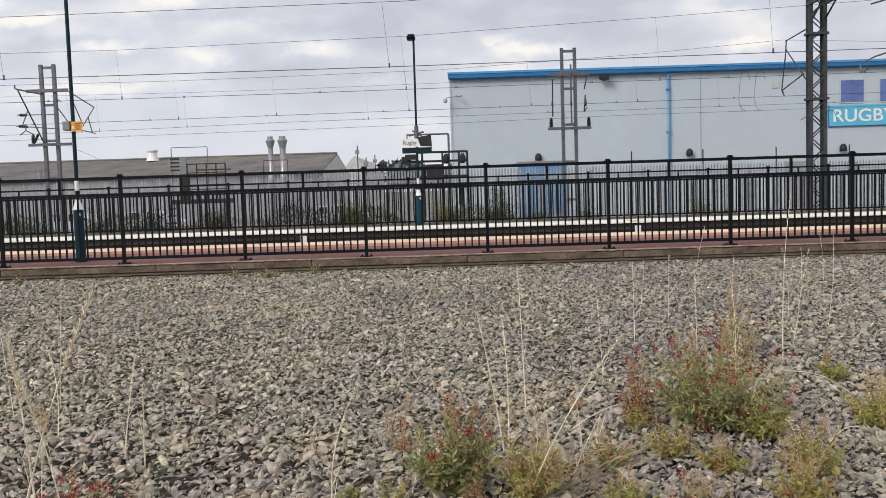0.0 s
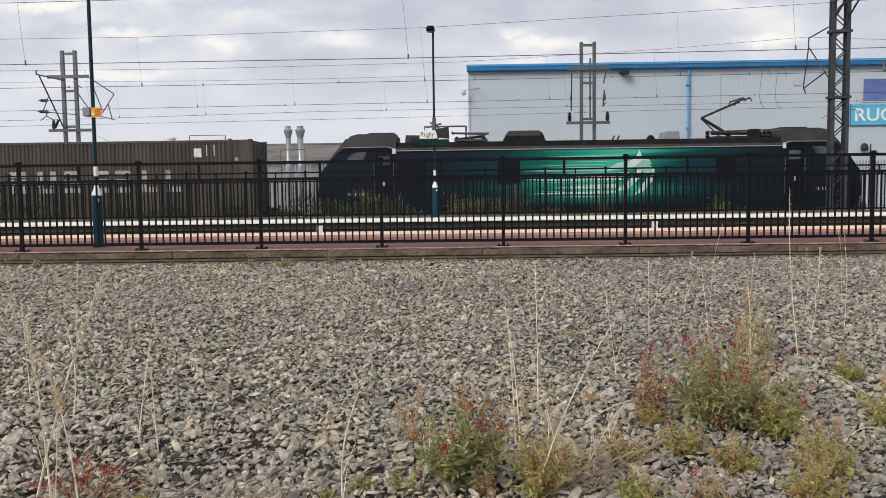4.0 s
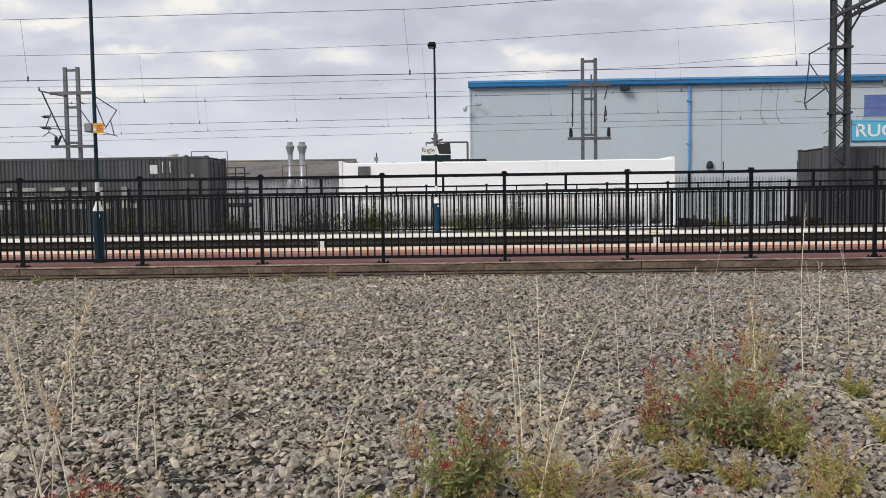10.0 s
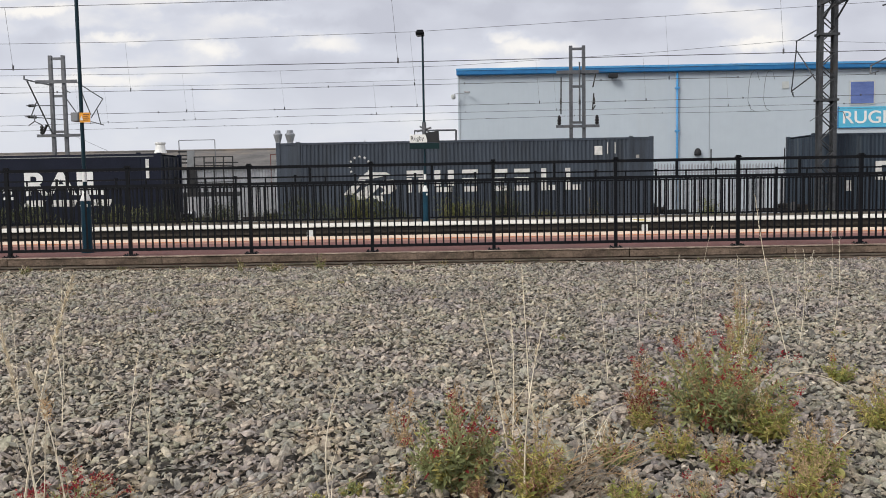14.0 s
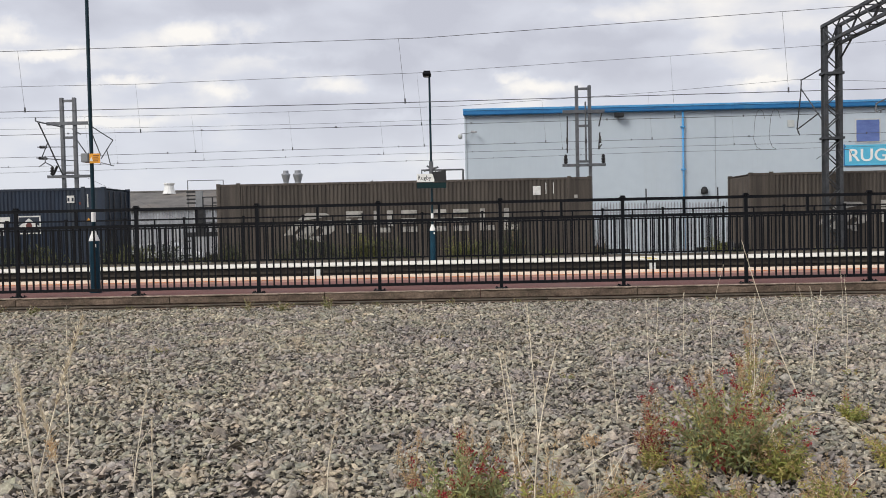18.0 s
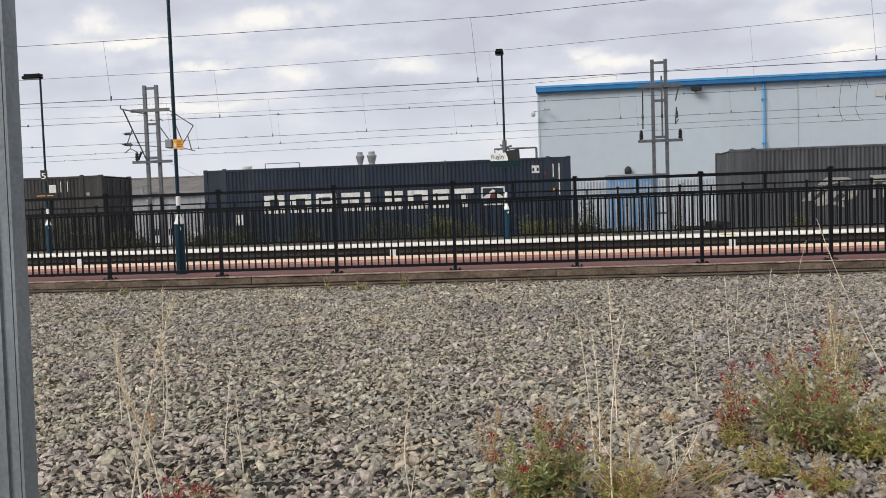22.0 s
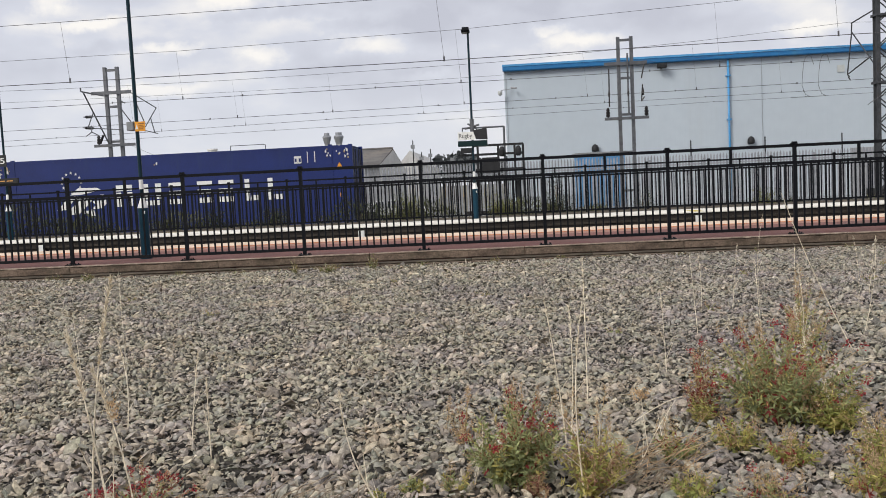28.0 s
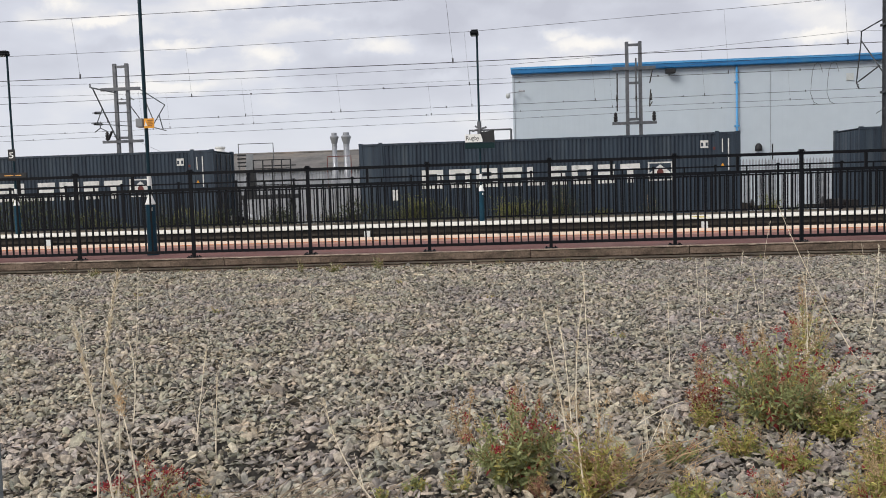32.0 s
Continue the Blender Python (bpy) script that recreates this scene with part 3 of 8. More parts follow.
def box(bm, x0, x1, y0, y1, z0, z1, bevel=0.0):
    vs = [bm.verts.new((x, y, z)) for x in (x0, x1) for y in (y0, y1) for z in (z0, z1)]
    fs = [bm.faces.new([vs[i] for i in q]) for q in ((0, 1, 3, 2), (4, 6, 7, 5), (0, 4, 5, 1), (2, 3, 7, 6), (0, 2, 6, 4), (1, 5, 7, 3))]
    if bevel:
        es = list({e for f in fs for e in f.edges})
        bmesh.ops.bevel(bm, geom=es, offset=bevel, segments=1, affect="EDGES")
    return vs


def bx(*a, bevel=0.0):
    bm = bmesh.new()
    box(bm, *a, bevel=bevel)
    return bm


def rod(bm, a, b, r, r2=None, n=8):
    """A round bar from a to b."""
    a, b = Vector(a), Vector(b)
    r2 = r if r2 is None else r2
    q = (b - a).to_track_quat("Z", "Y")
    rings = []
    for c, rad in ((a, r), (b, r2)):
        rings.append([bm.verts.new(c + q @ Vector((rad * math.cos(2 * math.pi * k / n), rad * math.sin(2 * math.pi * k / n), 0))) for k in range(n)])
    for k in range(n):
        bm.faces.new((rings[0][k], rings[0][(k + 1) % n], rings[1][(k + 1) % n], rings[1][k]))
    bm.faces.new(rings[0][::-1])
    bm.faces.new(rings[1])


def rd(a, b, r, r2=None, n=8):
    bm = bmesh.new()
    rod(bm, a, b, r, r2, n)
    return bm


def strip(bm, pts, w):
    """One square bar bent along points."""
    pts = [Vector(p) for p in pts]
    rings = []
    for k, p in enumerate(pts):
        q = (pts[min(k + 1, len(pts) - 1)] - pts[max(k - 1, 0)]).to_track_quat("Z", "Y")
        rings.append([bm.verts.new(p + q @ Vector((w * cx, w * cy, 0))) for cx, cy in ((1, 0), (0, 1), (-1, 0), (0, -1))])
    for a, b in zip(rings, rings[1:]):
        for k in range(4):
            bm.faces.new((a[k], a[(k + 1) % 4], b[(k + 1) % 4], b[k]))
    bm.faces.new(rings[0][::-1])
    bm.faces.new(rings[-1])


def lathe(profile, n=16, centre=(0, 0, 0)):
    """Rings of (radius, z) round the z axis."""
    bm = bmesh.new()
    rings = [[bm.verts.new((centre[0] + r * math.cos(2 * math.pi * k / n), centre[1] + r * math.sin(2 * math.pi * k / n), centre[2] + z)) for k in range(n)] for r, z in profile]
    for a, b in zip(rings, rings[1:]):
        for k in range(n):
            bm.faces.new((a[k], a[(k + 1) % n], b[(k + 1) % n], b[k]))
    bm.faces.new(rings[0][::-1])
    bm.faces.new(rings[-1])
    return bm


def prism(outline, y0, y1):
    """An outline in x and z, drawn out from y0 to y1."""
    bm = bmesh.new()
    a = [bm.verts.new((x, y0, z)) for x, z in outline]
    b = [bm.verts.new((x, y1, z)) for x, z in outline]
    n = len(a)
    for k in range(n):
        bm.faces.new((a[k], b[k], b[(k + 1) % n], a[(k + 1) % n]))
    bm.faces.new(a[::-1])
    bm.faces.new(b)
    bmesh.ops.recalc_face_normals(bm, faces=bm.faces)
    return bm


def raw_mesh(name, verts, faces, material):
    """Quick mesh from arrays; all faces have the same number of corners."""
    me = bpy.data.meshes.new(name)
    verts, faces = np.asarray(verts, np.float32), np.asarray(faces, np.int32)
    k = faces.shape[1]
    me.vertices.add(len(verts)); me.vertices.foreach_set("co", verts.ravel())
    me.loops.add(faces.size); me.loops.foreach_set("vertex_index", faces.ravel())
    me.polygons.add(len(faces)); me.polygons.foreach_set("loop_start", np.arange(0, faces.size, k, dtype=np.int32))
    me.polygons.foreach_set("use_smooth", np.zeros(len(faces), bool))
    me.update(calc_edges=True)
    me.materials.append(material)
    return me


def lettering(name, text, size, depth, material, parent, m, width=None, bold=0.0):
    cu = bpy.data.curves.new(name, "FONT")
    cu.body, cu.size, cu.extrude, cu.offset = text, size, depth, bold
    tmp = new(name, cu)
    bpy.context.view_layer.update()
    me = bpy.data.meshes.new_from_object(tmp.evaluated_get(bpy.context.evaluated_depsgraph_get()))
    bpy.data.objects.remove(tmp)
    me.materials.clear()
    me.materials.append(material)
    if width:
        xs = [v.co.x for v in me.vertices]
        k = width / (max(xs) - min(xs))
        for v in me.vertices:
            v.co.x = (v.co.x - min(xs)) * k
    ob = new(name, me)
    ob.parent = parent
    ob.matrix_local = m
    return ob


# ---- ground, platforms and track ----
def ground_height(x, y):
    """The ballast bank: it rises a little towards the kerb, with shallow hollows."""
    z = -0.42 + 0.20 * min(max((y - 3.5) / 9.4, 0), 1)
    z += 0.030 * math.sin(x * 0.9 + 1.3) * math.sin(y * 0.55 + 0.4) * min(1, max(0, (12.9 - y) / 3))
    z -= 0.11 * math.exp(-((x + 1.35) ** 2 / 0.5 + (y - 4.15) ** 2 / 0.18))
    return z


def build_ground():
    xs = [-1500, -300, -80, -30, -20] + [-14 + 0.5 * k for k in range(20)] + [-4 + 0.2 * k for k in range(40)] + [4 + 0.5 * k for k in range(17)] + [18, 30, 80, 300, 1500]
    ys = [-1200, -200, -40, -10, -2, 0, 1, 2] + [2.6 + 0.2 * k for k in range(20)] + [6.6 + 0.5 * k for k in range(13)] + [13.1, 13.3, 13.35, 25, 60, 130, 400, 1200, 2500]
    verts = [(x, y, ground_height(x, y) - 0.03 if y < 13.32 else -1.15) for y in ys for x in xs]
    n = len(xs)
    faces = [(r * n + c, r * n + c + 1, (r + 1) * n + c + 1, (r + 1) * n + c) for r in range(len(ys) - 1) for c in range(n - 1)]
    ob = new("ground", raw_mesh("ground", verts, faces, M["shaded_grit"]))
    for k in ("ground", "trackbed"):
        ob.data.materials.append(M[k])
    for p in ob.data.polygons:
        if p.center.y > 40:
            p.material_index = 1
        elif p.center.y > 13.3:
            p.material_index = 2
    return tagged(ob, "ballast bank and bare yard ground reaching the horizon", "ground", kind="structure")


GROUND = build_ground()
XA, XB = -75.0, 60.0          # how far the station runs each way

near_platform = thing("near_platform", "red tarmac platform with buff edge paving and a concrete kerb", "platform", kind="structure")
part("tarmac_surface", bx(XA, XB, 13.475, 16.2, -1.2, -0.02), M["tarmac"], near_platform)
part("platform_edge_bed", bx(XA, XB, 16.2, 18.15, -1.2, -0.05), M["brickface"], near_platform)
part("painted_line", bx(XA, XB, 16.82, 16.95, -0.046, -0.014), M["orange"], near_platform, "worn orange painted line")

far_platform = thing("far_platform", "pale concrete island platform with a dark brick face", "platform", kind="structure")
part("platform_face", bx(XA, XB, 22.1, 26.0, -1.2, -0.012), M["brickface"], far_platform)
part("string_course", bx(XA, XB, 22.06, 22.098, -0.165, -0.115), M["brickband"], far_platform, "grimy brown brick course")
part("rear_strip", bx(XA, XB, 23.855, 26.0, -0.010, 0.012), M["ledge"], far_platform)
part("painted_patch", bx(4.75, 5.03, 22.06, 22.85, 0.0285, 0.033), M["yellow"], far_platform, "worn yellow paint patch")
part("painted_line", bx(XA, -8.0, 24.02, 24.12, 0.008, 0.018), M["yellow"], far_platform, "worn yellow painted line")


def build_rails(y):
    t = thing("railway_track", "rusty steel running rails on concrete sleepers", "track", kind="structure")
    for s in (-0.75, 0.75):
        part("running_rail", bx(XA * 2, XB * 2, y + s - 0.035, y + s + 0.035, -1.07, -0.92), M["rail"], t)
    bm = bmesh.new()
    for k in range(230):
        x = -80 + 0.65 * k
        box(bm, x - 0.13, x + 0.13, y - 1.25, y + 1.25, -1.16, -1.07)
    part("sleepers", bm, M["sleeper"], t)


for TRACK in (19.6, 28.4, 33.05, 41.0):
    build_rails(TRACK)


# ---- the black railings ----
def build_railing(name, label, y, x0, bay, bays, pitch, post_r, bar_r):
    t = thing(name, label, "railing", kind="")
    post = bmesh.new()
    box(post, -post_r, post_r, -post_r, post_r, -0.008, 1.35)
    box(post, -post_r - 0.020, post_r + 0.020, -post_r - 0.020, post_r + 0.020, 1.35, 1.362)
    box(post, -post_r - 0.007, post_r + 0.007, -post_r - 0.007, post_r + 0.007, 1.362, 1.384)
    post = mesh_of("post", post, M["black"])
    plate = bmesh.new()
    box(plate, -0.095, 0.095, -0.075, 0.075, -0.02, -0.006)
    for sx in (-0.07, 0.07):
        for sy in (-0.05, 0.05):
            rod(plate, (sx, sy, -0.006), (sx, sy, 0.012), 0.011, n=6)
    plate = mesh_of("base_plate", plate, M["black"])
    bar = mesh_of("baluster", bx(-bar_r, bar_r, -0.0105, 0.0105, 0.085, 1.06), M["black"])
    stub = mesh_of("upstand", bx(-0.019, 0.019, -0.019, 0.019, 1.09, 1.302), M["black"])
    for k in range(bays + 1):
        x = x0 + k * bay
        p = part("post", post, None, t)
        p.location = (x, y, 0)
        q = part("base_plate", plate, None, p)
        if k == bays:
            break
        for nm, z0, z1, w in (("top_rail", 1.302, 1.348, 0.026), ("middle_rail", 1.042, 1.09, 0.026), ("bottom_rail", 0.05, 0.095, 0.022)):
            part(nm, bx(x + post_r, x + bay - post_r, y - w, y + w, z0, z1), M["black"], t)
        s = part("upstand", stub, None, t)
        s.location = (x + bay / 2, y, 0)
        n = round(bay / pitch) - 1
        for j in range(1, n + 1):
            b = part("baluster", bar, None, t)
            b.location = (x + post_r + (bay - 2 * post_r) * j / (n + 1), y, 0)
    return t


build_railing("near_railing", "black painted steel railing with square posts and thin balusters", 13.6, -1.238 - 1.9 * 8, 1.9, 17, 0.112, 0.025, 0.0118)
build_railing("far_railing", "black painted steel railing along the island platform", 25.6, -1.03 - 1.76 * 13, 1.76, 24, 0.118, 0.026, 0.0150)


# ---- lamp posts ----
def build_lamp(x, y, reach):
    t = thing("lamp_post", "dark green lamp post with a white banded foot on the platform", "lamp post", pose(x, y, -0.02), "platform lamp posts")
    part("base_column", lathe(((0.10, 0.0), (0.10, 0.03), (0.080, 0.04), (0.080, 0.86)), 16), M["green"], t, smooth=False)
    part("door_plate", bx(0.03, 0.06, -0.084, -0.072, 0.76, 0.81), M["white"], t, "small pale label plate")
    part("collar", lathe(((0.082, 0.86), (0.088, 0.87), (0.036, 1.01), (0.033, 1.03)), 12), M["white"], t, "white painted cone")
    part("pole", lathe(((0.032, 1.03), (0.032, 1.18), (0.031, 3.0), (0.029, 5.0), (0.027, 5.15)), 12), M["polegreen"], t, smooth=True)
    part("band", lathe(((0.036, 1.18), (0.036, 1.34)), 12), M["white"], t, "white reflective band")
    head = bmesh.new()
    box(head, -reach, 0.05, -0.16 * 0.2 / reach - 0.05, 0.16 * 0.2 / reach + 0.05, 5.13, 5.22, bevel=0.03)
    box(head, -reach * 0.85, 0.03, -0.10, 0.10, 5.22, 5.27)
    h = part("lantern", head, M["black"], t)
    part("lens", bx(-reach + 0.03, 0.0, -0.08, 0.08, 5.118, 5.129), M["lamp_off"], h)
    return t


lamp_near = build_lamp(-6.05, 14.4, 0.2)
lamp_far = build_lamp(-0.70, 24.2, 0.18)
lamp_third = build_lamp(-14.12, 24.2, 0.52)

# the warning plate and its box, fixed to the near lamp post
part("sign_box", bx(-0.14, -0.02, -0.10, 0.10, 2.165, 2.31, bevel=0.01), M["panelgrey"], lamp_near)
warn = part("warning_sign", bx(-0.005, 0.168, -0.075, -0.06, 2.145, 2.305), M["warn"], lamp_near, "orange warning plate with small dark writing")
part("pictogram", prism(((0.0, 2.18), (0.055, 2.18), (0.0275, 2.26)), -0.079, -0.0755), M["letter"], warn, "pale warning triangle")
for k in range(4):
    part("writing_bar", bx(0.06, 0.155 - 0.02 * (k % 2), -0.079, -0.0755, 2.268 - 0.03 * k, 2.280 - 0.03 * k), M["rust"], warn)

# the station name board on the far lamp post
clamp = bmesh.new()
rod(clamp, (0, 0, 2.42), (0, 0, 2.78), 0.06, n=10)
rod(clamp, (-0.2, -0.02, 2.52), (0.2, -0.02, 2.62), 0.03, n=6)
rod(clamp, (-0.12, 0, 2.66), (0.14, 0, 2.50), 0.025, n=6)
part("clamp", clamp, M["galv"], lamp_far)
name_board = part("name_board", bx(-0.40, 0.08, -0.14, -0.11, 2.21, 2.43), M["white"], lamp_far, "white station name board")
lettering("station_name", "Rugby", 0.17, 0.002, M["ink"], name_board, pose(-0.365, -0.142, 2.27, 90, 0, 0), width=0.36)
part("green_bar", bx(-0.40, 0.41, -0.15, -0.10, 2.03, 2.185), M["boardgreen"], lamp_far, "dark green board strip")
part("side_panel", prism(((0.10, 2.22), (0.02, 2.47), (0.40, 2.52), (0.42, 2.20)), -0.15, -0.09), M["darkmetal"], lamp_far, "dark display panel")

# the platform number and the small display on the third lamp post
number = part("number_plate", bx(-0.10, 0.10, -0.10, -0.07, 2.14, 2.47), M["darkmetal"], lamp_third, "dark platform number plate")
lettering("platform_number", "5", 0.24, 0.002, M["white"], number, pose(-0.07, -0.102, 2.22, 90, 0, 0), width=0.13)
disp = part("display", bx(-0.42, 0.42, -0.14, -0.06, 1.62, 1.80), M["ink"], lamp_third, "black train display with amber writing")
part("display_line", bx(-0.22, 0.04, -0.146, -0.1405, 1.71, 1.735), M["amber"], disp)
part("display_line", bx(0.10, 0.28, -0.146, -0.1405, 1.71, 1.735), M["amber"], disp)


# ---- overhead line ----
def build_wires(y, carrier, contact, droppers):
    """One track's wires: the carrier sags between its points, the contact wire lies under it."""
    t = thing("overhead_wire", "thin dark overhead contact wire hung on droppers", "overhead line")
    def height(pts, x):
        return float(np.interp(x, [p[0] for p in pts], [p[1] for p in pts]))
    ends = (-130.0, 130.0)
    for nm, pts, r in (("carrier_wire", carrier, 0.0060), ("contact_wire", contact, 0.0080)):
        if not pts:
            continue
        bm = bmesh.new()
        xs = [ends[0]] + [p[0] for p in pts] + [ends[1]]
        strip(bm, [(x, y, height(pts, x)) for x in xs], r)
        part(nm, bm, M["wire"], t)
    for x in droppers:
        bm = rd((x, y, height(contact, x)), (x - 0.12, y, height(carrier, x - 0.12)), 0.0035 if y < 20 else 0.0026, n=4)
        rod(bm, (x, y, height(contact, x) - 0.02), (x, y, height(contact, x) + 0.09), 0.02, n=5)
        part("dropper", bm, M["wire"], t)
    if y > 20:
        for k in range(15):
            x = -32.0 + 4.4 * k + 0.37 * y % 4.4
            z = height(contact, x)
            part("wire_clip", bx(x - 0.02, x + 0.02, y - 0.014, y + 0.014, z - 0.02, z + 0.04), M["wire"], t)
    return t


build_wires(19.6, [(-40, 5.7), (-24, 5.10), (-11.0, 5.10), (-0.7, 5.18), (8, 5.60), (20, 6.2), (45, 5.0)], [(-40, 3.74), (-1.2, 3.75), (9.6, 3.81), (40, 3.85)], (-18.2, -9.72, -1.12, 7.42, 15.95))
build_wires(28.4, [(-60, 6.4), (-36, 5.75), (-14.6, 5.81), (-10.4, 5.80), (-4.9, 5.89), (-1.1, 5.95), (4.4, 6.19), (7.1, 6.30), (22, 7.0), (60, 5.8)], [(-60, 4.2), (-4.8, 4.24), (4.7, 4.29), (13.9, 4.33), (60, 4.4)], (-27.5, -18.9, -10.3, -1.1, 7.1, 15.6))
build_wires(33.05, [(-40, 5.9), (-17.1, 5.42), (-10, 5.38), (-6.4, 5.41), (0, 5.48), (7.4, 5.82), (12.9, 6.18), (30, 5.4), (60, 6.0)], [(-60, 3.9), (-17.2, 3.91), (-1.2, 4.0), (7.4, 4.06), (16.3, 4.12), (60, 4.2)], (-22.0, -14.0, -9.9, -6.2, -1.2, 3.4, 7.4, 18.0))
build_wires(41.0, [(-50, 6.3), (-21, 5.95), (-11.9, 5.88), (-6.3, 5.89), (0, 5.95), (14, 6.4), (50, 5.8)], [(-50, 3.9), (-17.3, 4.2), (-6.9, 4.37), (10.2, 4.45), (50, 4.6)], (-16.0, -11.9, -3.4, 5.0, 13.0))
build_wires(44.0, [], [(-60, 3.8), (-21, 4.13), (-6.4, 4.23), (1.8, 4.32), (10.2, 4.44), (14.4, 4.44), (60, 4.8)], ())


def build_twin_mast(x, arms):
    """Two uprights with cross pieces, standing between two tracks."""
    t = thing("twin_mast", "galvanised steel twin mast carrying overhead line arms", "catenary mast", pose(x, 37.0, 0), "catenary masts")
    top = 6.75
    for sx in (-0.27, 0.27):
        part("upright", bx(sx - 0.065, sx + 0.065, -0.08, 0.08, -1.15, top), M["galv"], t)
    for z in (6.62, 5.06, 3.56, 2.0, 0.4):
        part("rung", bx(-0.19, 0.19, -0.04, 0.04, z - 0.05, z + 0.05), M["galv"], t)
    part("crossarm", bx(-0.88, 0.88, -0.16, -0.10, 5.58, 5.72), M["galv"], t)
    part("crossarm", bx(-0.92, 0.90, -0.16, -0.10, 3.34, 3.46), M["galv"], t)
    for sx in ((-0.78, 0.80) if arms else (-0.70,)):
        bm = lathe(((0.03, 3.46), (0.085, 3.5), (0.085, 3.56), (0.06, 3.58), (0.085, 3.62), (0.085, 3.68), (0.05, 3.72), (0.085, 3.75), (0.03, 3.86)), 10, (sx, -0.13, 0))
        part("insulator", bm, M["insulator"], t)
    return t


mast_l = build_twin_mast(-16.5, False)
mast_m = build_twin_mast(5.4, True)


def arm(parent, pts, r=0.03, steel="galv"):
    for a, b in pts:
        part("arm_tube", rd(a, b, r, n=6), M[steel], parent)


# arms towards the near track and towards the far one
arm(mast_l, [((-0.2, -0.1, 5.5), (0.55, -3.95, 5.26)), ((0.60, -3.95, 5.23), (-0.29, -0.1, 3.51)), ((0.5, -3.95, 5.26), (0.5, -3.95, 5.42))])
arm(mast_l, [((0.32, -0.1, 4.65), (0.54, -3.95, 4.29)), ((0.38, -0.1, 4.05), (0.48, -3.95, 3.88)), ((0.93, -3.95, 4.43), (0.70, -3.95, 3.90)), ((0.58, -3.95, 3.54), (0.82, -3.95, 3.70)), ((0.82, -3.95, 3.70), (1.07, -3.95, 3.57)), ((0.82, -3.95, 3.70), (0.80, -3.9, 3.95))], 0.02)
arm(mast_l, [((0.85, 0.0, 5.60), (0.30, 4.0, 5.34)), ((0.9, 0.0, 5.45), (-0.29, 4.0, 4.60)), ((0.30, 4.0, 5.34), (-0.29, 4.0, 4.47)), ((-0.01, 4.0, 4.89), (0.16, 4.0, 4.14)), ((-0.30, 4.0, 4.29), (0.31, 4.0, 4.12))], 0.024)
arm(mast_l, [((0.33, -0.1, 5.01), (0.82, -0.1, 4.29)), ((0.2, -0.1, 5.40), (0.55, -0.1, 5.18))], 0.024)
for (ix, iy, iz), (jx, jy, jz) in (((0.53, -3.7, 4.31), (0.50, -3.2, 4.36)), ((0.48, -3.7, 3.89), (0.47, -3.1, 3.92)), ((-0.62, -0.2, 3.5), (-0.45, -0.2, 3.85))):
    part("insulator", rd((ix, iy, iz), (jx, jy, jz), 0.055, n=8), M["insulator"], mast_l)
part("stay_wire", rd((0.3, 0.2, 3.5), (2.6, 6.0, 1.6), 0.006, n=4), M["wire"], mast_l)
arm(mast_m, [((0.07, -0.2, 3.5), (0.07, -0.2, 6.05))], 0.035)
arm(mast_m, [((-0.72, -0.2, 3.9), (-0.70, -0.2, 5.45)), ((0.74, -0.2, 5.55), (0.62, -0.2, 5.0)), ((0.66, -0.2, 4.75), (0.60, -0.2, 4.05)), ((0.60, -0.2, 4.05), (0.72, -0.2, 4.25))], 0.03, "insulator")
for sx in (-0.72, 0.07, 0.68):
    part("insulator", lathe(((0.02, 4.3), (0.05, 4.33), (0.035, 4.36), (0.05, 4.40), (0.02, 4.6)), 8, (sx, -0.2, 0)), M["insulator"], mast_m)
part("handrail", rd((-2.9, 1.0, 1.95), (-0.3, 1.0, 2.0), 0.02, n=5), M["galv"], mast_m)


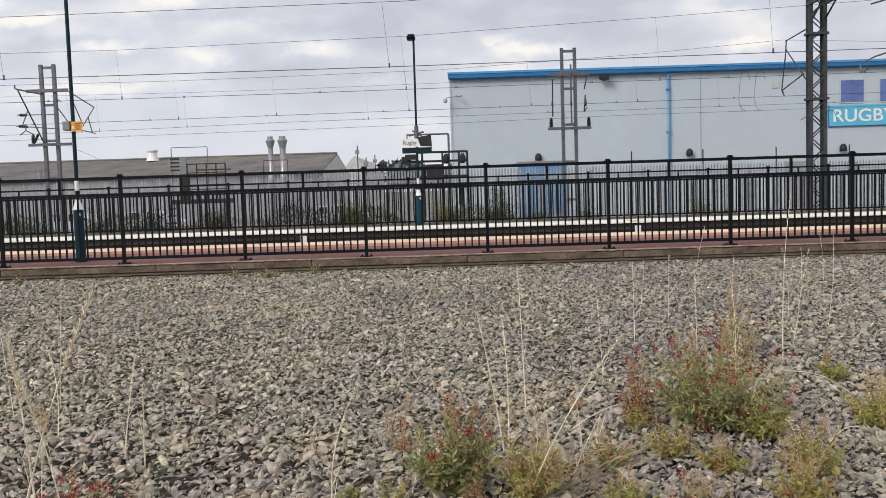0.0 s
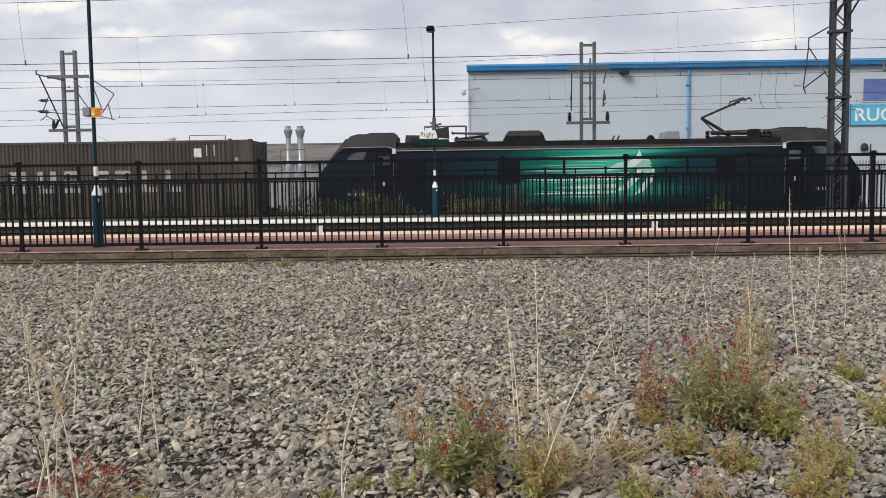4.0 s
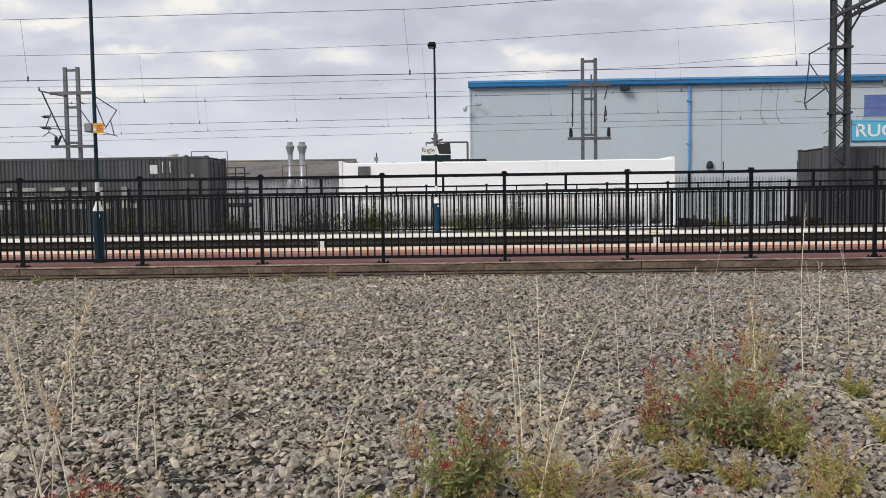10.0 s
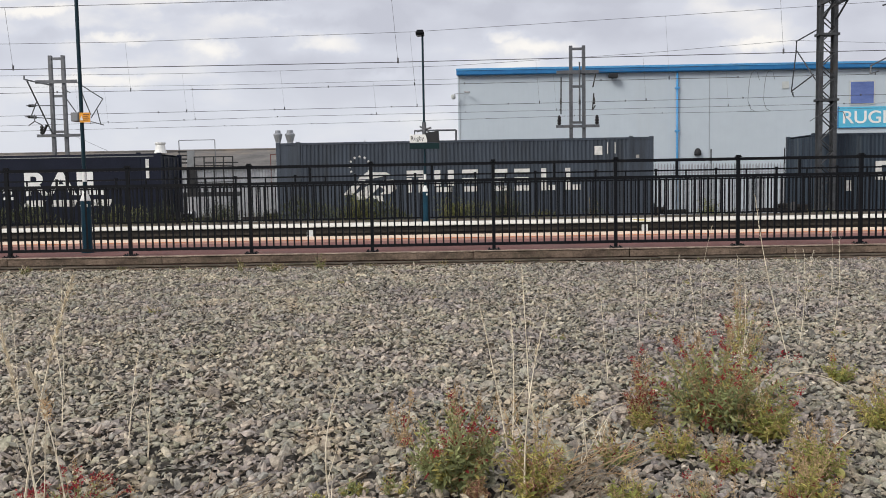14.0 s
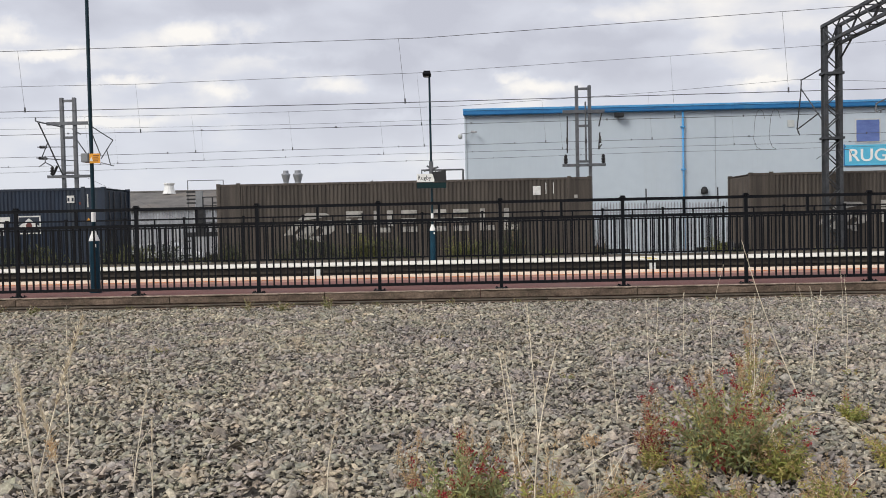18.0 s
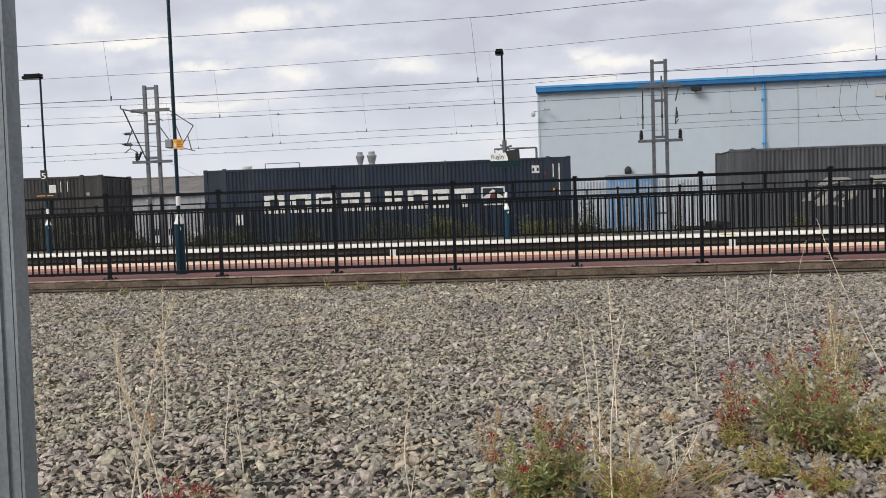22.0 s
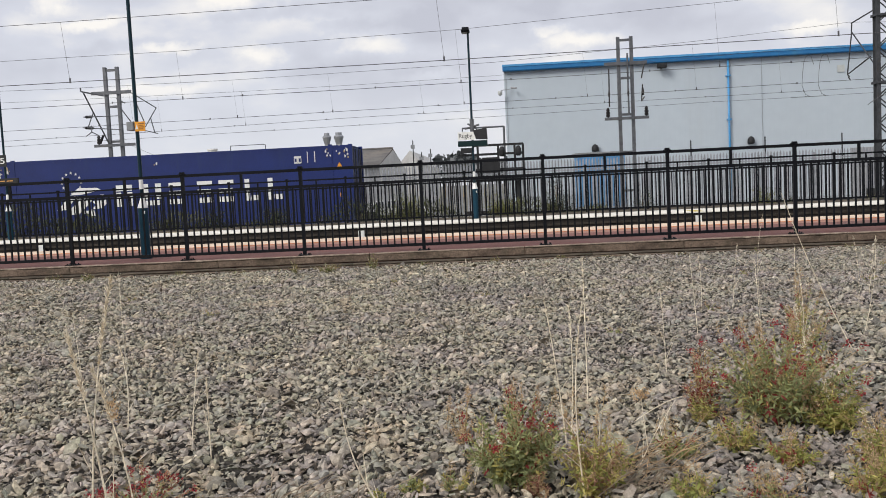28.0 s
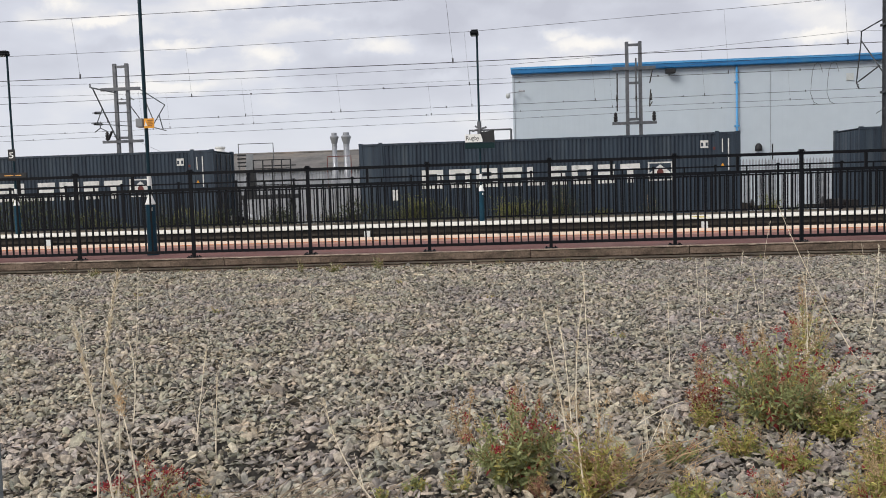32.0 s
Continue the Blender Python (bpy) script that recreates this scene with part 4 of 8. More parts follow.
def build_lattice_mast(x, y):
    t = thing("lattice_mast", "dark steel lattice mast beside the running line", "catenary mast", pose(x, y, 0), "catenary masts")
    h = 7.55
    for sx in (-0.245, 0.245):
        # one rolled section: two flanges and a web
        prof = ((-0.06, -0.16), (0.06, -0.16), (0.06, -0.145), (0.008, -0.145), (0.008, 0.145), (0.06, 0.145), (0.06, 0.16), (-0.06, 0.16), (-0.06, 0.145), (-0.008, 0.145), (-0.008, -0.145), (-0.06, -0.145))
        bm = bmesh.new()
        lo = [bm.verts.new((sx + px, py, -1.15)) for px, py in prof]
        hi = [bm.verts.new((sx + px, py, h)) for px, py in prof]
        for k in range(len(prof)):
            bm.faces.new((lo[k], lo[(k + 1) % 12], hi[(k + 1) % 12], hi[k]))
        bm.faces.new(lo[::-1])
        bm.faces.new(hi)
        part("channel", bm, M["mast"], t)
    z, k = -1.0, 0
    while z < h - 0.5:
        for yy in (-0.155, 0.155):
            s = -1 if k % 2 else 1
            bm = bmesh.new()
            rod(bm, (-0.225 * s, yy, z), (0.225 * s, yy, z + 0.42), 0.022, n=4)
            part("lacing_bar", bm, M["mast"], t)
        z += 0.42
        k += 1
    for z in (3.72, 5.95):
        part("clamp_band", bx(-0.36, 0.36, -0.20, 0.20, z - 0.04, z + 0.04), M["mast"], t)
    # the arm over the running line
    arm(t, [((-0.1, 0.2, 6.25), (-0.1, 2.45, 6.12)), ((-0.1, 2.4, 6.1), (-0.1, 2.45, 5.75)), ((-0.1, 2.42, 5.8), (-0.1, 0.4, 4.3)), ((-0.1, 2.42, 5.8), (-0.1, 2.85, 4.35)), ((-0.1, 2.85, 4.33), (-0.1, 0.85, 4.7)), ((-0.1, 2.8, 4.3), (-0.1, 2.6, 4.1)), ((-0.1, 2.75, 4.2), (-0.25, 2.3, 4.22))], 0.024, "mast")
    for sx in (-0.2, 0.25):
        part("knee_brace", rd((sx, -0.15, 6.45), (sx + 0.05, -0.95, 7.0), 0.04, n=4), M["mast"], t)
    # the earth wires round the foot of the arm
    bm = bmesh.new()
    for a, b in (((-0.6, -0.1, 3.0), (-0.2, -0.2, 3.28)), ((-0.2, -0.2, 3.28), (0.5, -0.2, 3.3)), ((0.5, -0.2, 3.3), (0.6, -0.2, 3.05)), ((0.1, -0.2, 3.3), (0.25, -0.2, 3.0))):
        rod(bm, a, b, 0.012, n=4)
    part("earth_cable", bm, M["galv"], t)
    return t


lattice = build_lattice_mast(13.05, 30.5)
copy_thing(lattice, pose(13.05, 11.2, 0))


def build_portal_beam():
    """The lattice girder across the near tracks, on the two lattice masts, with hanging posts for the wires."""
    t = thing("portal_beam", "dark steel lattice girder spanning the tracks between two masts", "gantry", pose(13.05, 0, 0))
    y0, y1, zb, zt = 11.0, 30.65, 6.98, 7.60
    for sx in (-0.26, 0.26):
        for z in (zb, zt):
            part("chord", bx(sx - 0.05, sx + 0.05, y0, y1, z - 0.05, z + 0.05), M["mast"], t)
    n = 26
    for k in range(n):
        a, b = y0 + (y1 - y0) * k / n, y0 + (y1 - y0) * (k + 1) / n
        for sx in (-0.26, 0.26):
            z = (zb, zt) if k % 2 else (zt, zb)
            part("lacing_bar", rd((sx, a, z[0]), (sx, b, z[1]), 0.03, n=4), M["mast"], t)
        for z in (zb, zt):
            part("tie_bar", rd((-0.26, a, z), (0.26, b if k % 2 else a, z), 0.025, n=4), M["mast"], t)
    for y, zc, za in ((28.4, 4.33, 6.55), (19.6, 3.82, 5.85)):
        part("beam_arm", bx(0.2, 2.1, y - 0.06, y + 0.06, zt - 0.05, zt + 0.05), M["mast"], t)
        p = part("hanging_post", bx(1.98, 2.12, y - 0.07, y + 0.07, zc - 0.1, zt - 0.05), M["mast"], t)
        bm = rd((2.0, y, za + 0.25), (0.85, y, za - 0.05), 0.03, n=6)
        rod(bm, (2.0, y, zc + 0.8), (0.98, y, zc + 0.50), 0.03, n=6)
        rod(bm, (0.98, y, zc + 0.50), (0.50, y, zc + 0.27), 0.026, n=6)
        rod(bm, (0.52, y, zc + 0.27), (0.49, y, zc), 0.024, n=6)
        rod(bm, (0.50, y, zc + 0.02), (0.78, y, zc + 0.10), 0.022, n=6)
        part("registration_arm", bm, M["galv"], p)
    return t


build_portal_beam()
lead = thing("jumper_cables", "two looped thin grey jumper cables between overhead wires", "cable")
for dx in (0.0, 0.72):
    bm = bmesh.new()
    strip(bm, [(14.4 + dx, 44, 4.44), (14.25 + dx, 41, 4.21), (14.05 + dx, 41, 4.32), (13.91 + dx, 41, 4.72), (13.95 + dx, 41, 5.3), (14.00 + dx, 41, 5.72), (14.09 + dx, 41, 6.0), (14.22 + dx, 41, 6.08), (14.34 + dx, 41, 6.0), (14.44 + dx, 41, 5.64)], 0.011)
    part("loop", bm, M["galv"], lead)


# ---- the pale warehouse ----
def build_warehouse():
    t = thing("warehouse", "pale grey clad warehouse with blue eaves and a sign panel", "building", pose(0.6, 58.0, -1.15))
    w, d, h = 70.0, 40.0, 9.45
    def wall(name, length, m, holes=()):
        bm = bmesh.new()
        # shallow trapezoid cladding ribs
        n = int(length / 0.333)
        prof = []
        for k in range(n):
            x = k * length / n
            prof += [(x, 0.0), (x + 0.14, 0.0), (x + 0.165, 0.0015), (x + 0.30, 0.0015)]
        prof.append((length, 0.0))
        lo = [bm.verts.new((x, -yy, 0)) for x, yy in prof]
        hi = [bm.verts.new((x, -yy, h)) for x, yy in prof]
        for k in range(len(prof) - 1):
            bm.faces.new((lo[k], lo[k + 1], hi[k + 1], hi[k]))
        ob = part(name, bm, M["cladding"], t)
        ob.matrix_local = m
        return ob
    front = wall("front_wall", w, pose(0, 0, 0))
    wall("side_wall", d, pose(d * math.sin(radians(4)), d * math.cos(radians(4)), 0, 0, 0, -94))
    part("inner_core", bx(2.9, w, 0.03, d, 0, h - 0.05), M["seam"], t)
    bm = bmesh.new()
    a = [bm.verts.new(v) for v in ((-0.05, -0.3, h), (w, -0.3, h), (w, d / 2, h + 0.9), (1.4, d / 2, h + 0.9), (w, d, h), (2.8, d, h))]
    bm.faces.new((a[0], a[1], a[2], a[3])); bm.faces.new((a[3], a[2], a[4], a[5]))
    part("roof", bm, M["seam"], t)
    g = part("gutter", bx(-0.08, w, -0.42, -0.02, h - 0.10, h + 0.30, bevel=0.05), M["trim"], t, "blue eaves gutter")
    part("gutter_lip", bx(-0.10, w, -0.46, -0.42, h + 0.2, h + 0.33), M["pipe"], g)
    for x in (0.12, 16.55, 34.0):
        part("panel_joint", bx(x - 0.014, x + 0.014, -0.04, -0.026, 0, h - 0.12), M["seam"], t)
    for x in (14.4, 44.4):
        p = part("downpipe", rd((x, -0.18, 0), (x, -0.18, h - 0.1), 0.07, n=10), M["pipe"], t, "light blue downpipe", smooth=True)
        for z in (2.5, 5.5, 8.3):
            part("bracket", bx(x - 0.13, x + 0.13, -0.3, -0.02, z - 0.05, z + 0.05), M["pipe"], p)
    for x in (25.8, 28.4, 31.0, 33.6):
        wn = part("window", bx(x - 0.08, x + 1.58, -0.06, -0.024, 7.0, 8.58), M["palebox"], t)
        part("pane", bx(x, x + 1.5, -0.075, -0.061, 7.08, 8.5), M["window"], wn)
    s = part("sign_panel", bx(25.0, 31.4, -0.12, -0.03, 5.53, 6.87), M["signblue"], t, "light blue sign panel with white capitals")
    lettering("sign_letters", "RUGBY", 1.15, 0.01, M["white"], s, pose(25.28, -0.135, 5.80, 90, 0, 0), width=4.1, bold=0.012)
    part("border", bx(24.96, 25.0, -0.13, -0.03, 5.49, 6.91), M["trim"], s)
    part("border", bx(25.0, 31.4, -0.13, -0.03, 5.49, 5.53), M["trim"], s)
    for x in (5.95, 15.95, 26.1, 36.0):
        part("bulkhead_light", lathe(((0.20, -0.2), (0.235, -0.15), (0.225, 0.08), (0.15, 0.22), (0.06, 0.28)), 12, (x - 0.2, -0.2, 4.06)), M["darkmetal"], t, "dark domed wall light", smooth=True)
    fl = part("floodlight", bx(9.85, 10.45, -0.7, -0.3, 8.98, 9.28, bevel=0.04), M["darkmetal"], t, "black floodlight under the eaves")
    part("bracket", bx(10.1, 10.2, -0.32, -0.02, 8.95, 9.08), M["steel"], fl)
    part("vent_cover", bx(21.3, 21.75, -0.06, -0.026, 8.15, 8.6), M["palebox"], t, "small beige wall box")
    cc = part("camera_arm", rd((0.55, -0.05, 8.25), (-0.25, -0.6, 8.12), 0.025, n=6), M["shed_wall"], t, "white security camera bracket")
    part("security_camera", lathe(((0.05, -0.22), (0.13, -0.16), (0.15, 0.0), (0.13, 0.08), (0.04, 0.10)), 12, (-0.3, -0.6, 8.0)), M["palebox"], cc, smooth=True)
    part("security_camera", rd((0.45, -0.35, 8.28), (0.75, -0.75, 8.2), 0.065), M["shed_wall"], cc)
    # thin guard posts and a railed box at the wall
    for x in (10.0, 18.1, 22.2, 14.0):
        part("thin_pole", rd((x, -9.0, 0), (x, -9.0, 3.95), 0.035, n=5), M["darkmetal"], t)
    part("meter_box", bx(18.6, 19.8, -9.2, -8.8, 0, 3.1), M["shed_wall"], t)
    return t


build_warehouse()


def build_old_shed():
    t = thing("old_shed", "long low shed with a grey sheet roof and pale gable", "building", pose(0, 0, -1.15))
    x0, x1 = -95.0, -11.05
    yf, yr, yb, ze, zr = 80.0, 92.0, 104.0, 4.2, 6.28
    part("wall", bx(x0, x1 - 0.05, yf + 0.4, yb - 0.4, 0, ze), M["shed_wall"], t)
    for ya in (yf, yb):
        bm = bmesh.new()
        n = 160
        lo, hi, lo2, hi2 = [], [], [], []
        for k in range(n + 1):
            x = x0 + (x1 - x0) * k / n
            dz = 0.035 * (k % 2)
            lo.append(bm.verts.new((x, ya, ze + dz))); hi.append(bm.verts.new((x, yr, zr + dz)))
        for k in range(n):
            bm.faces.new((lo[k], lo[k + 1], hi[k + 1], hi[k]))
        part("roof_slope", bm, M["asbestos"], t)
    bm = bmesh.new()
    v = [bm.verts.new(p) for p in ((x1, yf + 0.2, 0), (x1, yb - 0.2, 0), (x1, yb - 0.2, ze), (x1, yr, zr - 0.1), (x1, yf + 0.2, ze))]
    bm.faces.new(v)
    part("gable", bm, M["gable"], t, "pale painted gable end")
    part("ridge", rd((x0, yr, zr + 0.05), (x1, yr, zr + 0.05), 0.14, n=6), M["asbestos"], t)
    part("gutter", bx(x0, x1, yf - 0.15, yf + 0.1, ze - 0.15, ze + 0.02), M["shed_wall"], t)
    for x, s in ((-30.0, 0.72), (-56.0, 0.6)):
        part("roof_vent", lathe(((0.95 * s, -0.5), (0.75 * s, -0.1), (0.62 * s, 0.35), (0.78 * s, 0.5), (0.78 * s, 0.62)), 12, (x, 90.5, zr + 0.25)), M["white"], t, "white roof ventilator")
    for x in (-24.3, -37.4):
        part("roof_cowl", rd((x, 81, 4.0), (x, 81, 5.0), 0.18), M["flue"], t)
    b = thing("far_gable_shed", "small pale gabled shed behind the long roof", "building", pose(0, 0, -1.15))
    part("wall", bx(-12.6, -9.6, 110, 140, 0, 4.9), M["gable"], b)
    part("roof", prism(((-12.7, 4.9), (-11.1, 6.75), (-9.5, 4.9)), 110, 140), M["gable"], b)


build_old_shed()
for X, R in ((-15.3, 0.225), (-14.22, 0.27)):
    f = thing("flue_stack", "dull steel flue stack with a conical cowl", "chimney", pose(X, 78.0, -1.15), "flue stacks")
    part("pipe", rd((0, 0, 0), (0, 0, 6.35), R, n=14), M["flue"], f, smooth=True)
    part("cowl", lathe(((R, 6.1), (R, 6.3), (R + 0.17, 6.92), (R + 0.17, 7.0), (R + 0.02, 7.12), (R + 0.02, 7.34)), 22), M["flue"], f)
guard = thing("red_guard_rail", "thin red painted guard rail round the flue stacks", "guard rail", pose(-14.7, 77.2, -1.15))
for a, b in (((-1.15, 0, 0), (-1.15, 0, 5.2)), ((1.0, 0, 0), (1.0, 0, 5.2)), ((-1.15, 0, 5.2), (1.0, 0, 5.2))):
    part("bar", rd(a, b, 0.035, n=5), M["redline"], guard)


# ---- palisade fence and what stands along it ----
def build_palisade():
    t = thing("palisade_fence", "pale galvanised steel palisade fence behind the tracks", "fence")
    verts, faces = [], []
    for k in range(620):
        x, y = -52 + 0.155 * k, 44.6
        w, z0, z1 = 0.041, -1.05, 1.98 + 0.10 * math.sin(x * 0.11 + 2.2) + 0.02 * math.sin(k * 1.7)
        o = len(verts)
        for dy in (0.0, 0.012):
            verts += [(x - w, y + dy, z0), (x + w, y + dy, z0), (x + w, y + dy, z1 - 0.12), (x + 0.004, y + dy, z1), (x - w, y + dy, z1 - 0.12)]
        faces += [(o, o + 1, o + 2), (o, o + 2, o + 4), (o + 4, o + 2, o + 3), (o, o + 4, o + 9), (o, o + 9, o + 5), (o + 1, o + 6, o + 7), (o + 1, o + 7, o + 2)]
    ob = part("paling", raw_mesh("paling", verts, faces, M["palisade"]), None, t)
    tagged(ob, kind="stuff")
    for z in (-0.5, 1.45):
        part("rail", bx(-52, 44, 44.63, 44.68, z - 0.03, z + 0.03), M["palisade"], t)
    for k in range(36):
        x = -51.8 + 2.7 * k
        part("post", bx(x - 0.05, x + 0.05, 44.66, 44.74, -1.15, 1.75), M["palisade"], t)


build_palisade()


def build_signal_gantry(x):
    t = thing("access_platform", "dark steel access platform with handrails beside the track", "platform", pose(x, 40.0, -1.15))
    for px in (-1.4, 0.25):
        part("upright", bx(px - 0.016, px + 0.016, -0.016, 0.016, 0.0, 4.42), M["galv"], t)
    part("top_bar", bx(-1.4, 0.25, -0.014, 0.014, 4.42, 4.45), M["galv"], t)
    cab = part("cabinet", bx(-1.02, -0.66, -0.25, 0.2, 2.05, 3.12), M["darkmetal"], t, "dark equipment cabinet")
    for k in range(3):
        part("hinge", bx(-1.03, -0.99, -0.27, -0.252, 2.3 + 0.3 * k, 2.38 + 0.3 * k), M["panelgrey"], cab)
    part("panel", bx(-0.96, -0.64, -0.3, -0.22, 3.17, 3.95), M["panelgrey"], t, "grey equipment panel")
    for k in range(4):
        part("louvre", bx(-1.38, -0.98, -0.30, -0.22, 3.36 + 0.17 * k, 3.43 + 0.17 * k), M["darkmetal"], t)
    for px in (-0.62, -0.18, 0.26, 0.70, 1.12):
        part("post", bx(px - 0.025, px + 0.025, -0.35, -0.30, 1.9, 3.65), M["darkmetal"], t)
    for z in (3.65, 3.25, 2.70, 2.5):
        part("handrail", bx(-0.65, 1.15, -0.35, -0.3, z - 0.022, z + 0.022), M["darkmetal"], t)
    part("rear_rail", bx(-0.45, 1.15, 0.55, 0.6, 3.38, 3.43), M["darkmetal"], t)
    part("deck", bx(-1.35, 1.2, -0.4, 0.7, 1.85, 2.05), M["darkmetal"], t)
    for px in (-1.2, 1.05):
        part("leg", bx(px - 0.06, px + 0.06, -0.1, 0.1, 0, 1.85), M["darkmetal"], t)
    for k in range(5):
        part("step", bx(-1.9 + 0.1 * k, -1.4, -0.3, 0.3, 0.3 + 0.33 * k, 0.36 + 0.33 * k), M["darkmetal"], t)


build_signal_gantry(-11.0)


def build_mid_stand(x):
    t = thing("signal_stand", "dark steel signal stand with rails and hooded lamps", "signal stand", pose(x, 40.0, -1.15))
    part("upright", rd((1.25, 0, 0), (1.25, 0, 4.68), 0.05), M["galv"], t)
    part("top_bar", rd((-0.66, 0, 4.68), (1.25, 0, 4.68), 0.04), M["galv"], t)
    part("hanger", rd((-0.64, 0, 4.68), (-0.64, 0, 4.3), 0.025), M["galv"], t)
    part("hanger", rd((0.3, 0, 4.68), (0.3, 0, 4.5), 0.025), M["galv"], t)
    for z, a, b in ((3.86, -0.2, 2.1), (3.45, -0.8, 2.1), (2.75, -0.1, 2.1)):
        part("rail", bx(a, b, -0.05, 0.05, z - 0.05, z + 0.05), M["darkmetal"], t)
    for px in (0.02, 0.95, 1.7, 2.08):
        part("post", bx(px - 0.05, px + 0.05, -0.06, 0.06, 1.4, 3.86), M["darkmetal"], t)
    for px in (1.12, 1.86):
        part("hooded_lamp", lathe(((0.08, 0), (0.145, 0.08), (0.145, 0.30), (0.06, 0.46)), 10, (px, -0.1, 3.32)), M["darkmetal"], t)
    part("sign_cabinet", bx(-0.75, -0.2, -0.2, 0.2, 3.55, 3.78), M["darkmetal"], t)
    part("cabinet", bx(0.2, 1.0, -0.3, 0.3, 2.6, 3.3), M["darkmetal"], t)
    part("deck", bx(-0.3, 2.1, -0.4, 0.5, 2.2, 2.4), M["darkmetal"], t)
    for px in (0.0, 1.8):
        part("leg", bx(px - 0.07, px + 0.07, -0.1, 0.1, 0, 2.2), M["darkmetal"], t)


build_mid_stand(-0.95)

cabin = thing("site_cabin", "pale blue weathered site cabin behind the palisade fence", "cabin", pose(5.5, 48.0, -1.15))
part("body", bx(-1.3, 1.2, -1.0, 1.0, 0.1, 3.4, bevel=0.04), M["bluebox"], cabin)
part("roof", bx(-1.4, 1.3, -1.1, 1.1, 3.4, 3.5), M["panelgrey"], cabin)
for k in range(9):
    part("rib", bx(-1.2 + 0.27 * k, -1.14 + 0.27 * k, -1.03, -1.004, 0.2, 3.3), M["bluebox"], cabin)


def build_car(x, y):
    t = thing("parked_car", "white parked hatchback behind the palisade fence", "car", pose(x, y, -1.15), "parked cars")
    part("body", prism(((-2.05, 0.35), (-2.08, 0.75), (-1.95, 0.92), (-1.2, 1.0), (1.25, 1.0), (1.95, 0.86), (2.08, 0.6), (2.05, 0.35)), -0.85, 0.85), M["carwhite"], t)
    part("cabin", prism(((-1.85, 1.0), (-1.35, 1.46), (0.25, 1.50), (1.15, 1.0)), -0.72, 0.72), M["carwhite"], t)
    part("side_window", prism(((-1.55, 1.03), (-1.25, 1.38), (-0.45, 1.42), (-0.45, 1.03)), -0.735, -0.722), M["glass"], t)
    part("side_window", prism(((-0.38, 1.03), (-0.38, 1.42), (0.2, 1.42), (0.9, 1.03)), -0.735, -0.722), M["glass"], t)
    for wx in (-1.3, 1.3):
        for wy in (-0.86, 0.66):
            w = part("wheel", rd((wx, wy, 0.32), (wx, wy + 0.2, 0.32), 0.32, n=16), M["tyre"], t)
            part("rim", rd((wx, wy - 0.01, 0.32), (wx, wy + 0.01, 0.32), 0.2, n=10), M["galv"], w)


build_car(-16.2, 48.5)
build_car(-5.6, 48.5)
build_car(-20.8, 49.5)


# ---- the freight train ----
LEN, WID, HGT = 13.716, 2.5, 2.90
BOX_Z, FACE_Y = -0.24, 31.8


def corrugated(length, height, period=0.146, depth=0.028):
    """A pressed steel side, its near face at y = 0."""
    bm = bmesh.new()
    n = round(length / period)
    prof = []
    for k in range(n):
        x = k * length / n
        prof += [(x, 0.0), (x + 0.036, 0.0), (x + 0.072, depth), (x + 0.110, depth)]
    prof.append((length, 0.0))
    lo = [bm.verts.new((x, y, 0)) for x, y in prof]
    hi = [bm.verts.new((x, y, height)) for x, y in prof]
    for k in range(len(prof) - 1):
        bm.faces.new((lo[k], lo[k + 1], hi[k + 1], hi[k]))
    return bm


